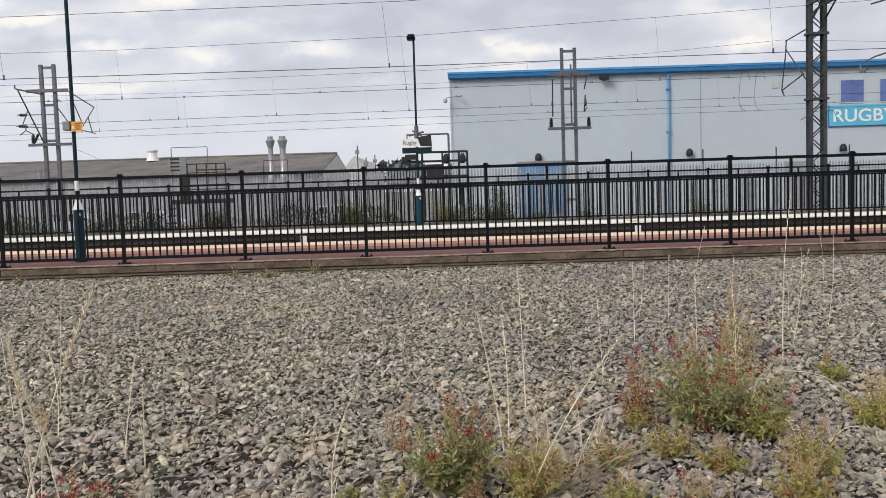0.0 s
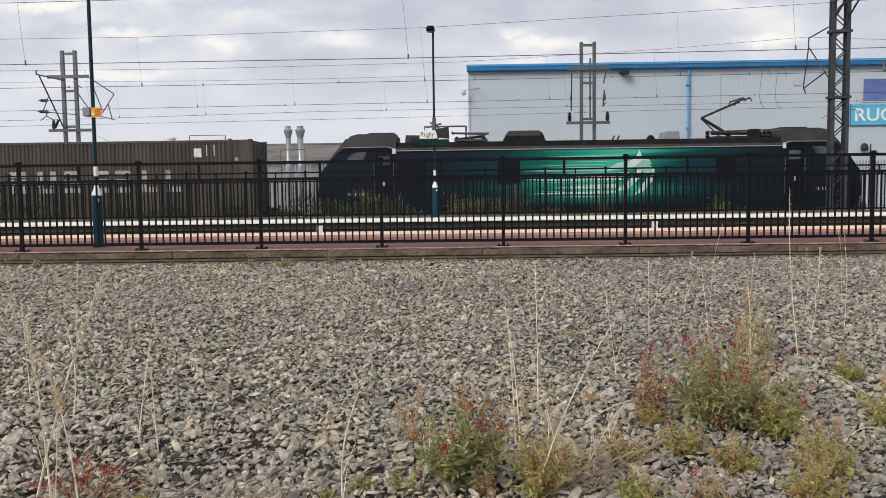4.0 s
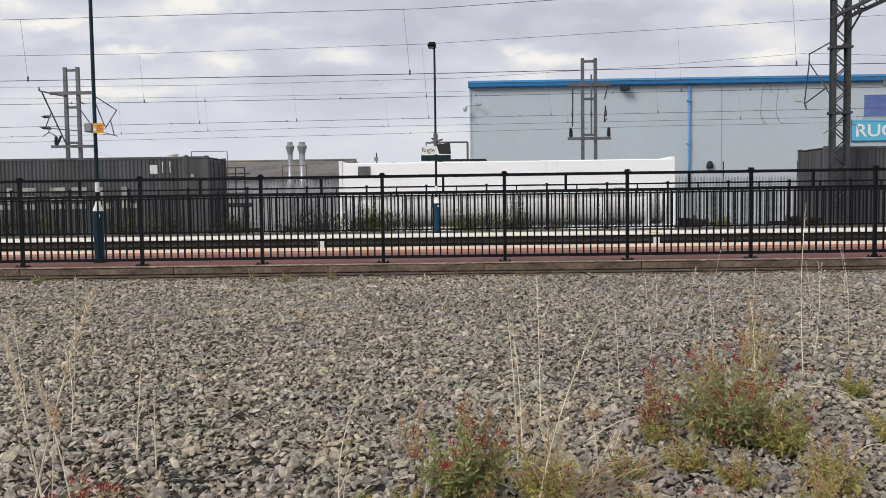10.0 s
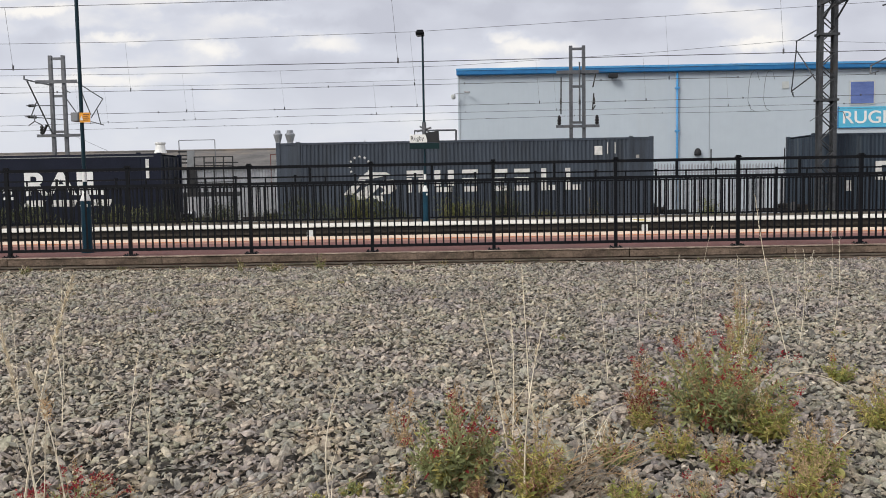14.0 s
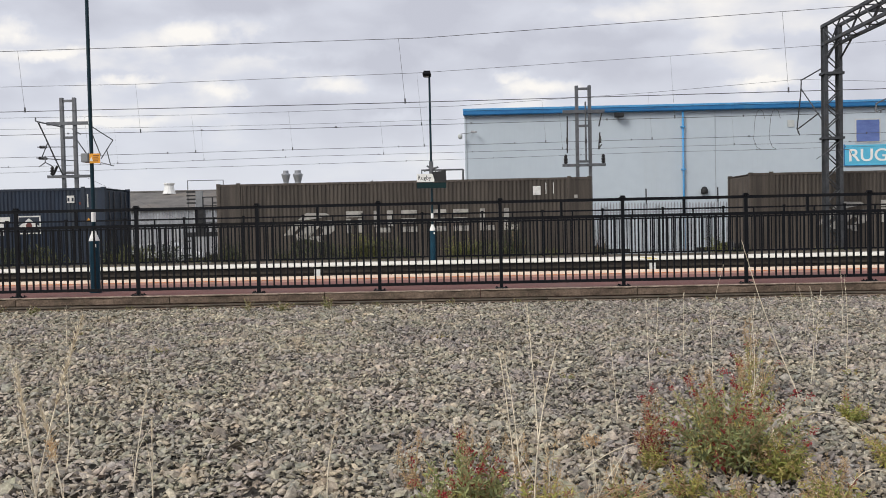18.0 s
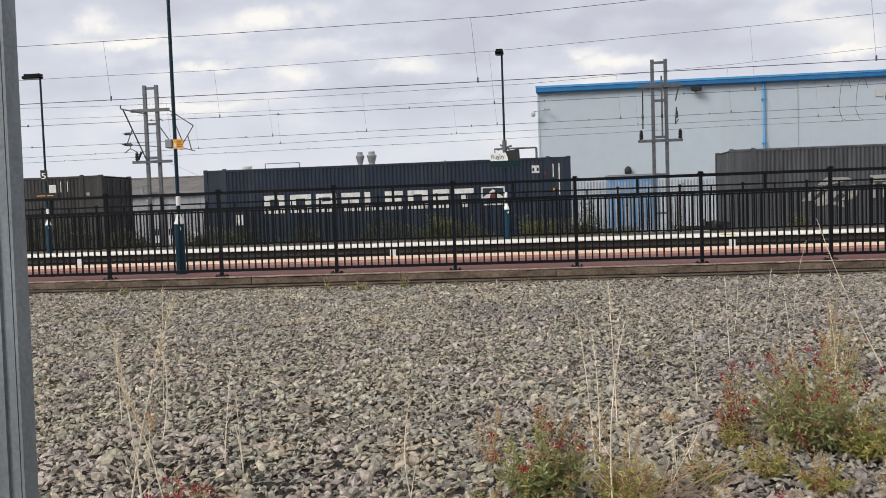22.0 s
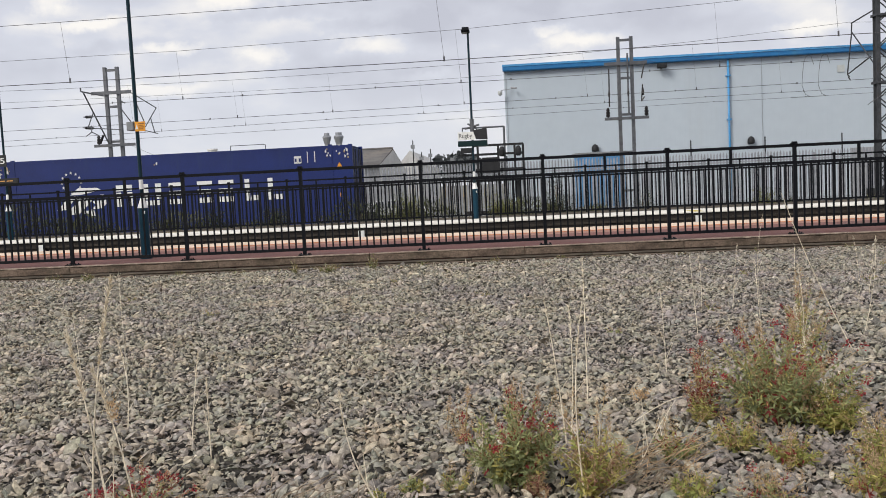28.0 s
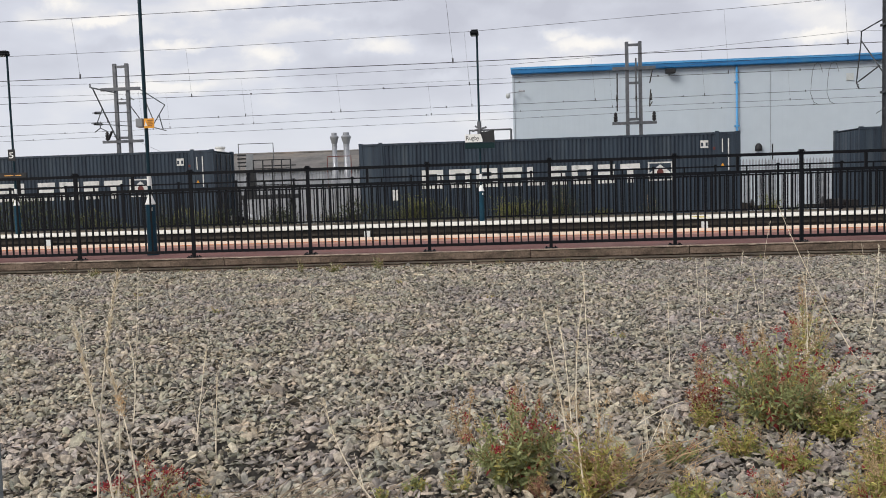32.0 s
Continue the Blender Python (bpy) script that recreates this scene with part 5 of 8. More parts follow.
def build_box(name, label, paint, smooth_side=False, HGT=HGT):
    """A forty-five foot container; its origin is at the middle of its floor, its near side faces -y."""
    t = thing(name, label, "container", group="containers of the train")
    h, w, zb = LEN / 2, WID / 2, 0.0
    inset = 0.76
    for s, turn in ((-1, 0), (1, 180)):
        if smooth_side:
            bm = bx(-h + 0.1, h - 0.1, -w + 0.012, -w + 0.05, 0.15, HGT - 0.10)
            ob = part("side_panel", bm, paint, t)
            if s > 0:
                ob.matrix_local = pose(0, 0, 0, 0, 0, 180)
        else:
            bm = corrugated(LEN - 2 * inset, HGT - 0.25)
            ob = part("side_panel", bm, paint, t)
            ob.matrix_local = pose(0, 0, 0, 0, 0, turn) @ pose(-h + inset, -w + 0.012, 0.15)
            for e in (-1, 1):
                a, b = sorted((e * (h - 0.1), e * (h - inset)))
                o2 = part("end_plate", bx(a, b, -w + 0.022, -w + 0.045, 0.15, HGT - 0.10), paint, t)
                if s > 0:
                    o2.matrix_local = pose(0, 0, 0, 0, 0, 180)
        o = part("top_rail", bx(-h + 0.1, h - 0.1, -w, -w + 0.06, HGT - 0.10, HGT - 0.02), paint, t)
        o2 = part("bottom_rail", bx(-h + 0.1, h - 0.1, -w, -w + 0.06, 0.0, 0.15), paint, t)
        if s > 0:
            o.matrix_local = pose(0, 0, 0, 0, 0, 180)
            o2.matrix_local = pose(0, 0, 0, 0, 0, 180)
    for ex in (-h, h):
        for ey in (-w, w):
            a, b = (ex, ex + 0.14) if ex < 0 else (ex - 0.14, ex)
            c, d = (ey, ey + 0.14) if ey < 0 else (ey - 0.14, ey)
            p = part("corner_post", bx(a, b, c, d, 0.12, HGT - 0.12), paint, t)
            for z in (0.0, HGT - 0.12):
                part("corner_casting", bx(a - 0.004, b + 0.004, c - 0.006, d + 0.006, z, z + 0.124, bevel=0.012), paint, p)
    for ex in (-6.05, 6.05):
        for ey in (-w, w - 0.06):
            part("lifting_post", bx(ex - 0.07, ex + 0.07, ey - 0.002, ey + 0.062, 0.1, HGT + 0.022), paint, t)
    part("roof", bx(-h + 0.1, h - 0.1, -w + 0.05, w - 0.05, HGT - 0.06, HGT - 0.03), paint, t)
    part("floor", bx(-h + 0.1, h - 0.1, -w + 0.05, w - 0.05, 0.03, 0.15), M["wagon"], t)
    # the rear end is corrugated, the front end has doors with lock rods
    ob = part("end_wall", corrugated(WID - 0.28, HGT - 0.25), paint, t)
    ob.matrix_local = pose(-h + 0.04, w - 0.14, 0.15, 0, 0, -90)
    for ya, yb in ((-w + 0.14, -0.01), (0.01, w - 0.14)):
        dr = part("door", bx(h - 0.08, h - 0.04, ya, yb, 0.1, HGT - 0.1), paint, t)
        for f in (0.3, 0.7):
            yy = ya + (yb - ya) * f
            part("lock_rod", rd((h - 0.015, yy, 0.1), (h - 0.015, yy, HGT - 0.15), 0.02, n=6), M["steel"], dr)
    return t


# plain block shapes that stand for big lettering: boxes in a unit square
BLOCKS = {
    "ring": ((0, 1, 0.78, 1), (0, 1, 0, 0.22), (0, 0.28, 0.22, 0.78), (0.72, 1, 0.22, 0.78)),
    "slotted": ((0, 1, 0.80, 1), (0, 1, 0, 0.20), (0, 0.28, 0.20, 0.80), (0.72, 1, 0.20, 0.80), (0.28, 0.72, 0.42, 0.58)),
    "stack": ((0, 1, 0.77, 1), (0, 0.92, 0.40, 0.62), (0, 1, 0, 0.24)),
    "post": ((0, 0.34, 0, 1), (0.42, 1, 0, 0.24)),
    "cap": ((0, 1, 0.74, 1), (0.34, 0.66, 0, 0.68)),
    "gate": ((0, 1, 0.72, 1), (0, 0.30, 0, 0.66), (0.70, 1, 0, 0.66)),
    "cup": ((0, 0.31, 0.28, 1), (0.69, 1, 0.28, 1), (0.10, 0.90, 0, 0.22)),
}


def marking(parent, name, kinds, spans, z0, z1, material):
    """A row of plain blocks on the near side; each is a piece of its own."""
    y = -WID / 2
    for kind, (a, b) in zip(kinds, spans):
        bm = bmesh.new()
        for x0, x1, w0, w1 in BLOCKS[kind]:
            box(bm, a + (b - a) * x0, a + (b - a) * x1, y - 0.006, y + 0.011, z0 + (z1 - z0) * w0, z0 + (z1 - z0) * w1)
        part(name, bm, material, parent)


def small_sign(t, x, z, ink):
    """A small white board with two dark corners below its bar."""
    s = plate(t, "small_sign", x, x + 0.27, z, z + 0.27, M["letter"], "small white sign")
    for a in (0.02, 0.175):
        plate(s, "sign_block", x + a, x + a + 0.075, z + 0.06, z + 0.19, ink, lift=0.010)


def plate(parent, name, x0, x1, z0, z1, material, label="", lift=0.006):
    return part(name, bx(x0, x1, -WID / 2 - lift, -WID / 2 + 0.010, z0, z1), material, parent, label)


def block_livery(name, label, paint, patch=False):
    """Navy containers with a long row of white blocks and a framed emblem."""
    t = build_box(name, label, paint)
    spans = ((-4.56, -3.78), (-3.56, -2.76), (-2.57, -1.80), (-1.60, -0.90), (-0.73, -0.10), (0.03, 0.70), (0.88, 1.63), (1.82, 2.43), (2.62, 3.32))
    marking(t, "marking_block", ("ring", "ring", "slotted", "stack", "post", "stack", "ring", "stack", "cap"), spans, 1.18, 1.86, M["letter"])
    e = plate(t, "emblem_frame", 3.60, 4.46, 1.22, 1.89, M["letter"])
    plate(e, "emblem_field", 3.65, 4.41, 1.27, 1.84, paint, lift=0.009)
    part("emblem_roof", prism(((3.67, 1.52), (4.03, 1.80), (4.39, 1.52), (4.39, 1.40), (3.67, 1.40)), -WID / 2 - 0.012, -WID / 2 - 0.002), M["letter"], e)
    part("emblem_disc", prism([(4.03 + 0.12 * math.cos(k * math.pi / 6), 1.52 + 0.12 * math.sin(k * math.pi / 6)) for k in range(12)], -WID / 2 - 0.016, -WID / 2 - 0.0125), M["redline"], e, "dull red disc")
    small_sign(t, 5.46, 2.33, paint)
    plate(t, "label_sheet", -5.66, -5.40, 0.79, 1.18, M["letter"], "small white label")
    plate(t, "marking_strip", 6.21, 6.245, 2.16, 2.64, M["letter"], lift=0.0)
    plate(t, "marking_strip", 6.42, 6.46, 1.52, 2.65, M["letter"], lift=0.0)
    part("warning_label", prism(((6.17, 1.66), (6.30, 1.66), (6.235, 1.78)), -WID / 2 - 0.001, -WID / 2 + 0.02), M["warn"], t, "small yellow warning triangle")
    plate(t, "red_label", 5.90, 5.98, 2.26, 2.36, M["redline"], lift=0.004)
    if patch:
        plate(t, "repair_panel", 1.34, 2.52, 1.93, HGT - 0.03, M["curtain"], "dark repainted patch", lift=0.002)
        plate(t, "repair_panel", 1.20, 4.40, 0.20, 1.13, M["curtain"], "dark repainted patch", lift=0.002)
    return t


def star(parent, x, z, r):
    pts = [(x + r * (1 if k % 2 == 0 else 0.42) * math.sin(math.pi * k / 5), z + r * (1 if k % 2 == 0 else 0.42) * math.cos(math.pi * k / 5)) for k in range(10)]
    part("star", prism(pts, -WID / 2 - 0.007, -WID / 2 + 0.008), M["letter"], parent)


def emblem_livery(name, label, paint, ink, smooth_side=False, stars=False, text=True):
    """Containers with a slanted emblem and seven wide block letters."""
    t = build_box(name, label, paint, smooth_side)
    y0, y1 = -WID / 2 - 0.006, -WID / 2 + 0.010
    if text:
        for pts in (((-4.46, 0.96), (-4.20, 1.22), (-3.95, 1.48), (-3.62, 1.50), (-3.90, 1.20), (-4.10, 0.98)),
                    ((-3.90, 1.52), (-3.58, 1.78), (-2.85, 1.76), (-2.72, 1.68), (-3.05, 1.60), (-3.45, 1.53)),
                    ((-3.62, 1.44), (-2.62, 1.50), (-2.55, 1.42), (-3.30, 1.36), (-3.70, 1.30)),
                    ((-3.98, 0.98), (-3.55, 1.30), (-3.05, 1.32), (-3.35, 1.02), (-3.62, 0.80), (-3.95, 0.78)),
                    ((-3.10, 1.26), (-2.52, 1.30), (-2.50, 1.16), (-2.74, 0.98), (-3.12, 0.96), (-2.92, 1.12)),
                    ((-3.42, 0.92), (-3.02, 0.92), (-2.98, 0.72), (-3.14, 0.70), (-3.22, 0.80), (-3.52, 0.80))):
            part("emblem_stroke", prism(pts, y0, y1), ink, t)
        marking(t, "marking_block", ("gate", "cup", "stack", "stack", "stack", "post", "post"),
                ((-2.12, -1.51), (-1.11, -0.40), (-0.10, 0.48), (0.98, 1.55), (1.80, 2.36), (2.78, 3.31), (3.65, 4.20)), 1.01, 1.81, ink)
    if stars:
        for k in range(12):
            a = math.radians(30 * k)
            star(t, -3.82 + 0.37 * math.sin(a), 1.99 + 0.36 * math.cos(a), 0.06)
    if smooth_side:
        small_sign(t, 4.69, 2.28, paint)
        # flaking paint at the corners and under the lifting points
        rng = random.Random(9)
        for cx, cz, n in ((5.98, 2.72, 7), (6.62, 2.66, 7), (6.3, 2.80, 4), (-6.2, 2.66, 5), (-6.6, 2.5, 4), (-0.55, 2.66, 2)):
            for k in range(n):
                x, z, r = cx + rng.uniform(-0.11, 0.11), cz + rng.uniform(-0.24, 0.10), rng.uniform(0.02, 0.06)
                pts = [(x + r * rng.uniform(0.5, 1.0) * math.cos(q), z + 1.7 * r * rng.uniform(0.5, 1.1) * math.sin(q)) for q in (0.3, 1.2, 2.2, 3.3, 4.2, 5.3)]
                part("bare_patch", prism(pts, -WID / 2 - 0.007 - 0.0008 * k, -WID / 2 + 0.008), M["letter" if rng.random() < 0.6 else "bare"], t)
        part("warning_label", prism(((6.28, 2.10), (6.46, 2.10), (6.37, 2.26)), -WID / 2 - 0.02, -WID / 2 + 0.008), M["warn"], t, "small yellow warning triangle")
        plate(t, "warning_label", 6.34, 6.40, 1.0, 1.14, M["warn"], lift=0.008)
    else:
        plate(t, "label_sheet", 4.72, 5.0, 2.26, 2.58, M["letter"], "small white sign")
        plate(t, "warning_label", 6.22, 6.34, 2.12, 2.24, M["letter_grey"], lift=0.0)
    for x in (5.18, 5.45):
        plate(t, "marking_strip", x, x + 0.03, 2.3, 2.70, M["letter"], lift=0.007 if smooth_side else 0.0)
    return t


def slogan_container():
    t = build_box("slogan_container", "ivory container printed with a green-lettered slogan and fruit branch", M["ivory"], True)
    y = -WID / 2 - 0.006
    lettering("slogan_line", "Working Together We", 0.80, 0.004, M["ink"], t, pose(-5.46, y, 1.88, 90, 0, 0), width=8.6, bold=0.050)
    lettering("slogan_line", "Deliver A", 0.78, 0.004, M["ink"], t, pose(-5.40, y, 1.13, 90, 0, 0), width=3.6, bold=0.050)
    lettering("slogan_line", "Cleaner", 0.78, 0.004, M["letter_green"], t, pose(-1.33, y, 1.13, 90, 0, 0), width=3.0, bold=0.040)
    lettering("slogan_line", "World", 0.78, 0.004, M["ink"], t, pose(1.87, y, 1.13, 90, 0, 0), width=2.45, bold=0.050)
    lettering("slogan_line", "LESS CO2 RAIL", 0.52, 0.004, M["panelgrey"], t, pose(-3.03, y, 0.54, 90, 0, 0), width=3.7, bold=0.012)
    for k in range(9):
        plate(t, "underline_dash", -3.0 + 0.41 * k, -2.72 + 0.41 * k, 0.40, 0.445, M["panelgrey"])
    rng = random.Random(5)
    fans = [(4.50, 2.36, 150 + 13 * k, 0.62 + 0.30 * (k % 3) / 2) for k in range(6)] + [(4.62, 2.42, -8 + 34 * k, 0.52) for k in range(5)] + [(5.20, 2.02, -75 + 27 * k, 0.62) for k in range(6)] + [(5.30, 1.72, 200 + 40 * k, 0.45) for k in range(4)]
    for k, (cx, cz, deg, l) in enumerate(fans):
        a, w = radians(deg + rng.uniform(-6, 6)), 0.085 * rng.uniform(0.8, 1.25)
        pts = [(cx + l * u * math.cos(a) - v * w * math.sin(a), cz + 0.85 * (l * u * math.sin(a) + v * w * math.cos(a)) - 0.10 * u * u) for u, v in ((0, 0), (0.3, 0.8), (0.6, 1), (0.85, 0.55), (1.05, 0), (0.85, -0.5), (0.6, -0.9), (0.3, -0.8))]
        lift = 0.006 + 0.0009 * k
        part("printed_leaf", prism(pts, -WID / 2 - lift, -WID / 2 - lift + 0.0006), M["leafprint" if k % 3 else "leafprint_pale"], t)
    for cx, cz, r in ((4.52, 2.27, 0.24), (5.32, 1.60, 0.26)):
        part("printed_fruit", prism([(cx + r * math.cos(k * math.pi / 8), cz + 0.9 * r * math.sin(k * math.pi / 8)) for k in range(16)], -WID / 2 - 0.032, -WID / 2 - 0.028), M["tomato"], t)
    plate(t, "rust_patch", 6.26, 6.34, 2.58, 2.78, M["rust"], lift=0.008)
    for x in (-6.02, -5.75, 5.9, 6.1):
        plate(t, "dark_fitting", x - 0.07, x + 0.07, 2.74, 2.84, M["wagon"], lift=0.008)
        plate(t, "rust_patch", x - 0.02, x + 0.05, 2.40, 2.735, M["ruststreak"], lift=0.004)
    plate(t, "rust_patch", -6.45, -6.30, 2.62, 2.72, M["rust"], lift=0.008)
    return t


def less_container():
    t = build_box("curtain_container", "dark curtain-sided container with large white slogan", M["curtain"], True, 2.62)
    y = -WID / 2 - 0.006
    lettering("slogan_letters", "LESS", 1.18, 0.004, M["white"], t, pose(-5.14, y, 1.16, 90, 0, 0), width=3.55, bold=0.03)
    lettering("slogan_letters", "CO", 1.18, 0.004, M["white"], t, pose(-1.13, y, 1.16, 90, 0, 0), width=1.98, bold=0.03)
    lettering("slogan_letters", "2", 0.55, 0.004, M["white"], t, pose(1.0, y, 1.02, 90, 0, 0), width=0.4, bold=0.03)
    lettering("slogan_letters", "RAIL", 1.18, 0.004, M["white"], t, pose(1.83, y, 1.16, 90, 0, 0), width=3.0, bold=0.03)
    # the lettering's slanted white shade below it
    for x0, x1 in ((-5.14, -4.40), (-4.27, -3.55), (-3.41, -2.65), (-2.49, -1.62), (-1.16, -0.30), (-0.20, 0.80), (1.84, 2.60), (2.85, 3.75), (3.92, 4.15), (4.34, 5.04)):
        part("shade_stroke", prism(((x0 - 0.10, 0.72), (x0 + 0.02, 0.96), (x1, 0.96), (x1 - 0.12, 0.72)), -WID / 2 - 0.006, -WID / 2 + 0.010), M["letter"], t)
    plate(t, "roof_band", -6.6, 6.6, 2.49, 2.52, M["panelgrey"], lift=0.004)
    plate(t, "label_sheet", -5.6, -4.9, 0.52, 0.72, M["letter_grey"])
    plate(t, "marking_strip", 6.3, 6.42, 1.7, 2.4, M["letter"])
    return t


def tank_container():
    t = thing("tank_container", "white forty foot tank container with a boxed upper body", "container", group="containers of the train")
    h, w = 6.1, 1.22
    part("upper_casing", bx(-h + 0.12, h - 0.12, -w + 0.02, w - 0.02, 1.30, 2.52, bevel=0.03), M["tankwhite"], t)
    part("tank_shell", rd((-h + 0.25, 0, 1.28), (h - 0.25, 0, 1.28), 1.12, n=28), M["tankwhite"], t, smooth=False)
    part("casing_edge", bx(-h + 0.6, h - 0.9, -w - 0.004, -w + 0.02, 1.27, 1.31), M["white"], t)
    for ex in (-h, h - 0.12):
        for ey in (-w, w - 0.12):
            part("corner_post", bx(ex, ex + 0.12, ey, ey + 0.12, 0, 2.60), M["tankwhite"], t)
        for z in (0.0, 2.48):
            part("end_beam", bx(ex, ex + 0.12, -w + 0.12, w - 0.12, z, z + 0.12), M["tankwhite"], t)
    for ey in (-w, w - 0.1):
        part("base_rail", bx(-h + 0.12, h - 0.12, ey, ey + 0.1, 0.0, 0.14), M["tankwhite"], t)
    part("ladder", bx(-h + 0.7, -h + 1.15, -w - 0.01, -w + 0.015, 2.0, 2.4), M["galv"], t, "worn grey printed panel")
    for px in (3.0, 3.9):
        part("label_sheet", bx(px, px + 0.35, -w - 0.006, -w + 0.018, 1.42, 1.50), M["panelgrey"], t)
    for px in (-3.8, 0.2, 3.6, 5.2):
        part("saddle", bx(px - 0.05, px + 0.05, -w + 0.02, w - 0.02, 0.14, 1.2), M["white"], t)
    return t


def build_wagon():
    """One low platform wagon on two bogies; the origin is at its middle, at rail level."""
    t = thing("platform_wagon", "low dark platform wagon on two bogies", "wagon", group="wagons of the train")
    l = 6.85
    for ey in (-1.05, 1.0):
        part("side_sill", bx(-l, l, ey - 0.06, ey + 0.12, 0.38, 0.66), M["wagon"], t)
    for k in range(9):
        x = -6.4 + 1.6 * k
        part("cross_beam", bx(x - 0.1, x + 0.1, -0.95, 0.95, 0.45, 0.64), M["wagon"], t)
    for s in (-1, 1):
        part("headstock", bx(min(s * l, s * (l + 0.25)), max(s * l, s * (l + 0.25)), -1.2, 1.2, 0.5, 1.0), M["wagon"], t)
        for ey in (-0.85, 0.85):
            b = part("buffer", rd((s * (l + 0.25), ey, 0.9), (s * (l + 0.5), ey, 0.9), 0.09, n=10), M["wagon"], t)
            part("buffer_head", rd((s * (l + 0.5), ey, 0.9), (s * (l + 0.54), ey, 0.9), 0.21, n=14), M["steel"], b)
        part("drawbar", bx(min(s * l, s * (l + 1.6)), max(s * l, s * (l + 1.6)), -0.08, 0.08, 0.72, 0.86), M["wagon"], t)
        bog = part("bogie_frame", bx(s * 5.5 - 1.3, s * 5.5 + 1.3, -1.15, 1.15, 0.34, 0.55), M["wagon"], t)
        for wx in (-0.9, 0.9):
            for wy in (-0.80, 0.68):
                part("wheel", rd((s * 5.5 + wx, wy, 0.36), (s * 5.5 + wx, wy + 0.12, 0.36), 0.36, n=18), M["steel"], bog)
    return t


def loco_paint():
    """Near-black ends and a swept green field amidships, broken into pale streaks."""
    m = mat("teal_loco_paint", (0.012, 0.016, 0.022), rough=0.42, scale=2, bump=0.02, spec=0.15)
    nt = m.node_tree
    N, L = nt.nodes.new, nt.links.new
    p = nt.nodes["Principled BSDF"]
    co, sep = N("ShaderNodeTexCoord"), N("ShaderNodeSeparateXYZ")
    L(co.outputs["Object"], sep.inputs[0])
    wave = N("ShaderNodeTexNoise"); wave.inputs["Scale"].default_value = 1.0; wave.inputs["Detail"].default_value = 3
    mp = N("ShaderNodeMapping"); mp.inputs["Scale"].default_value = (0.10, 0.1, 4.2)
    L(co.outputs["Object"], mp.inputs[0]); L(mp.outputs[0], wave.inputs["Vector"])
    sh = N("ShaderNodeMath"); sh.operation = "MULTIPLY_ADD"; sh.inputs[1].default_value = 5.0
    L(wave.outputs["Fac"], sh.inputs[0]); L(sep.outputs["X"], sh.inputs[2])
    lift = N("ShaderNodeMath"); lift.operation = "MULTIPLY_ADD"; lift.inputs[1].default_value = -0.35
    L(sep.outputs["Z"], lift.inputs[0]); L(sh.outputs[0], lift.inputs[2])
    mr = N("ShaderNodeMapRange"); mr.inputs["From Min"].default_value, mr.inputs["From Max"].default_value = -5.0, 8.0
    L(lift.outputs[0], mr.inputs["Value"])
    dark = (0.0085, 0.013, 0.022)
    r = ramp_of(nt, ((0.0, dark), (0.12, dark), (0.26, (0.004, 0.034, 0.042)), (0.36, (0.005, 0.10, 0.085)), (0.48, (0.015, 0.30, 0.21)), (0.58, (0.06, 0.46, 0.33)), (0.665, (0.008, 0.17, 0.13)), (0.75, (0.004, 0.045, 0.052)), (0.95, dark), (1.0, dark)))
    L(mr.outputs[0], r.inputs[0])
    # the field darkens towards the sill
    low = N("ShaderNodeMapRange"); low.inputs["From Min"].default_value, low.inputs["From Max"].default_value = 1.15, 1.75
    L(sep.outputs["Z"], low.inputs["Value"])
    mx = N("ShaderNodeMix"); mx.data_type = "RGBA"
    L(low.outputs[0], mx.inputs["Factor"]); mx.inputs[6].default_value = (0.005, 0.012, 0.018, 1); L(r.outputs[0], mx.inputs[7])
    L(mx.outputs[2], p.inputs["Base Color"])
    return m


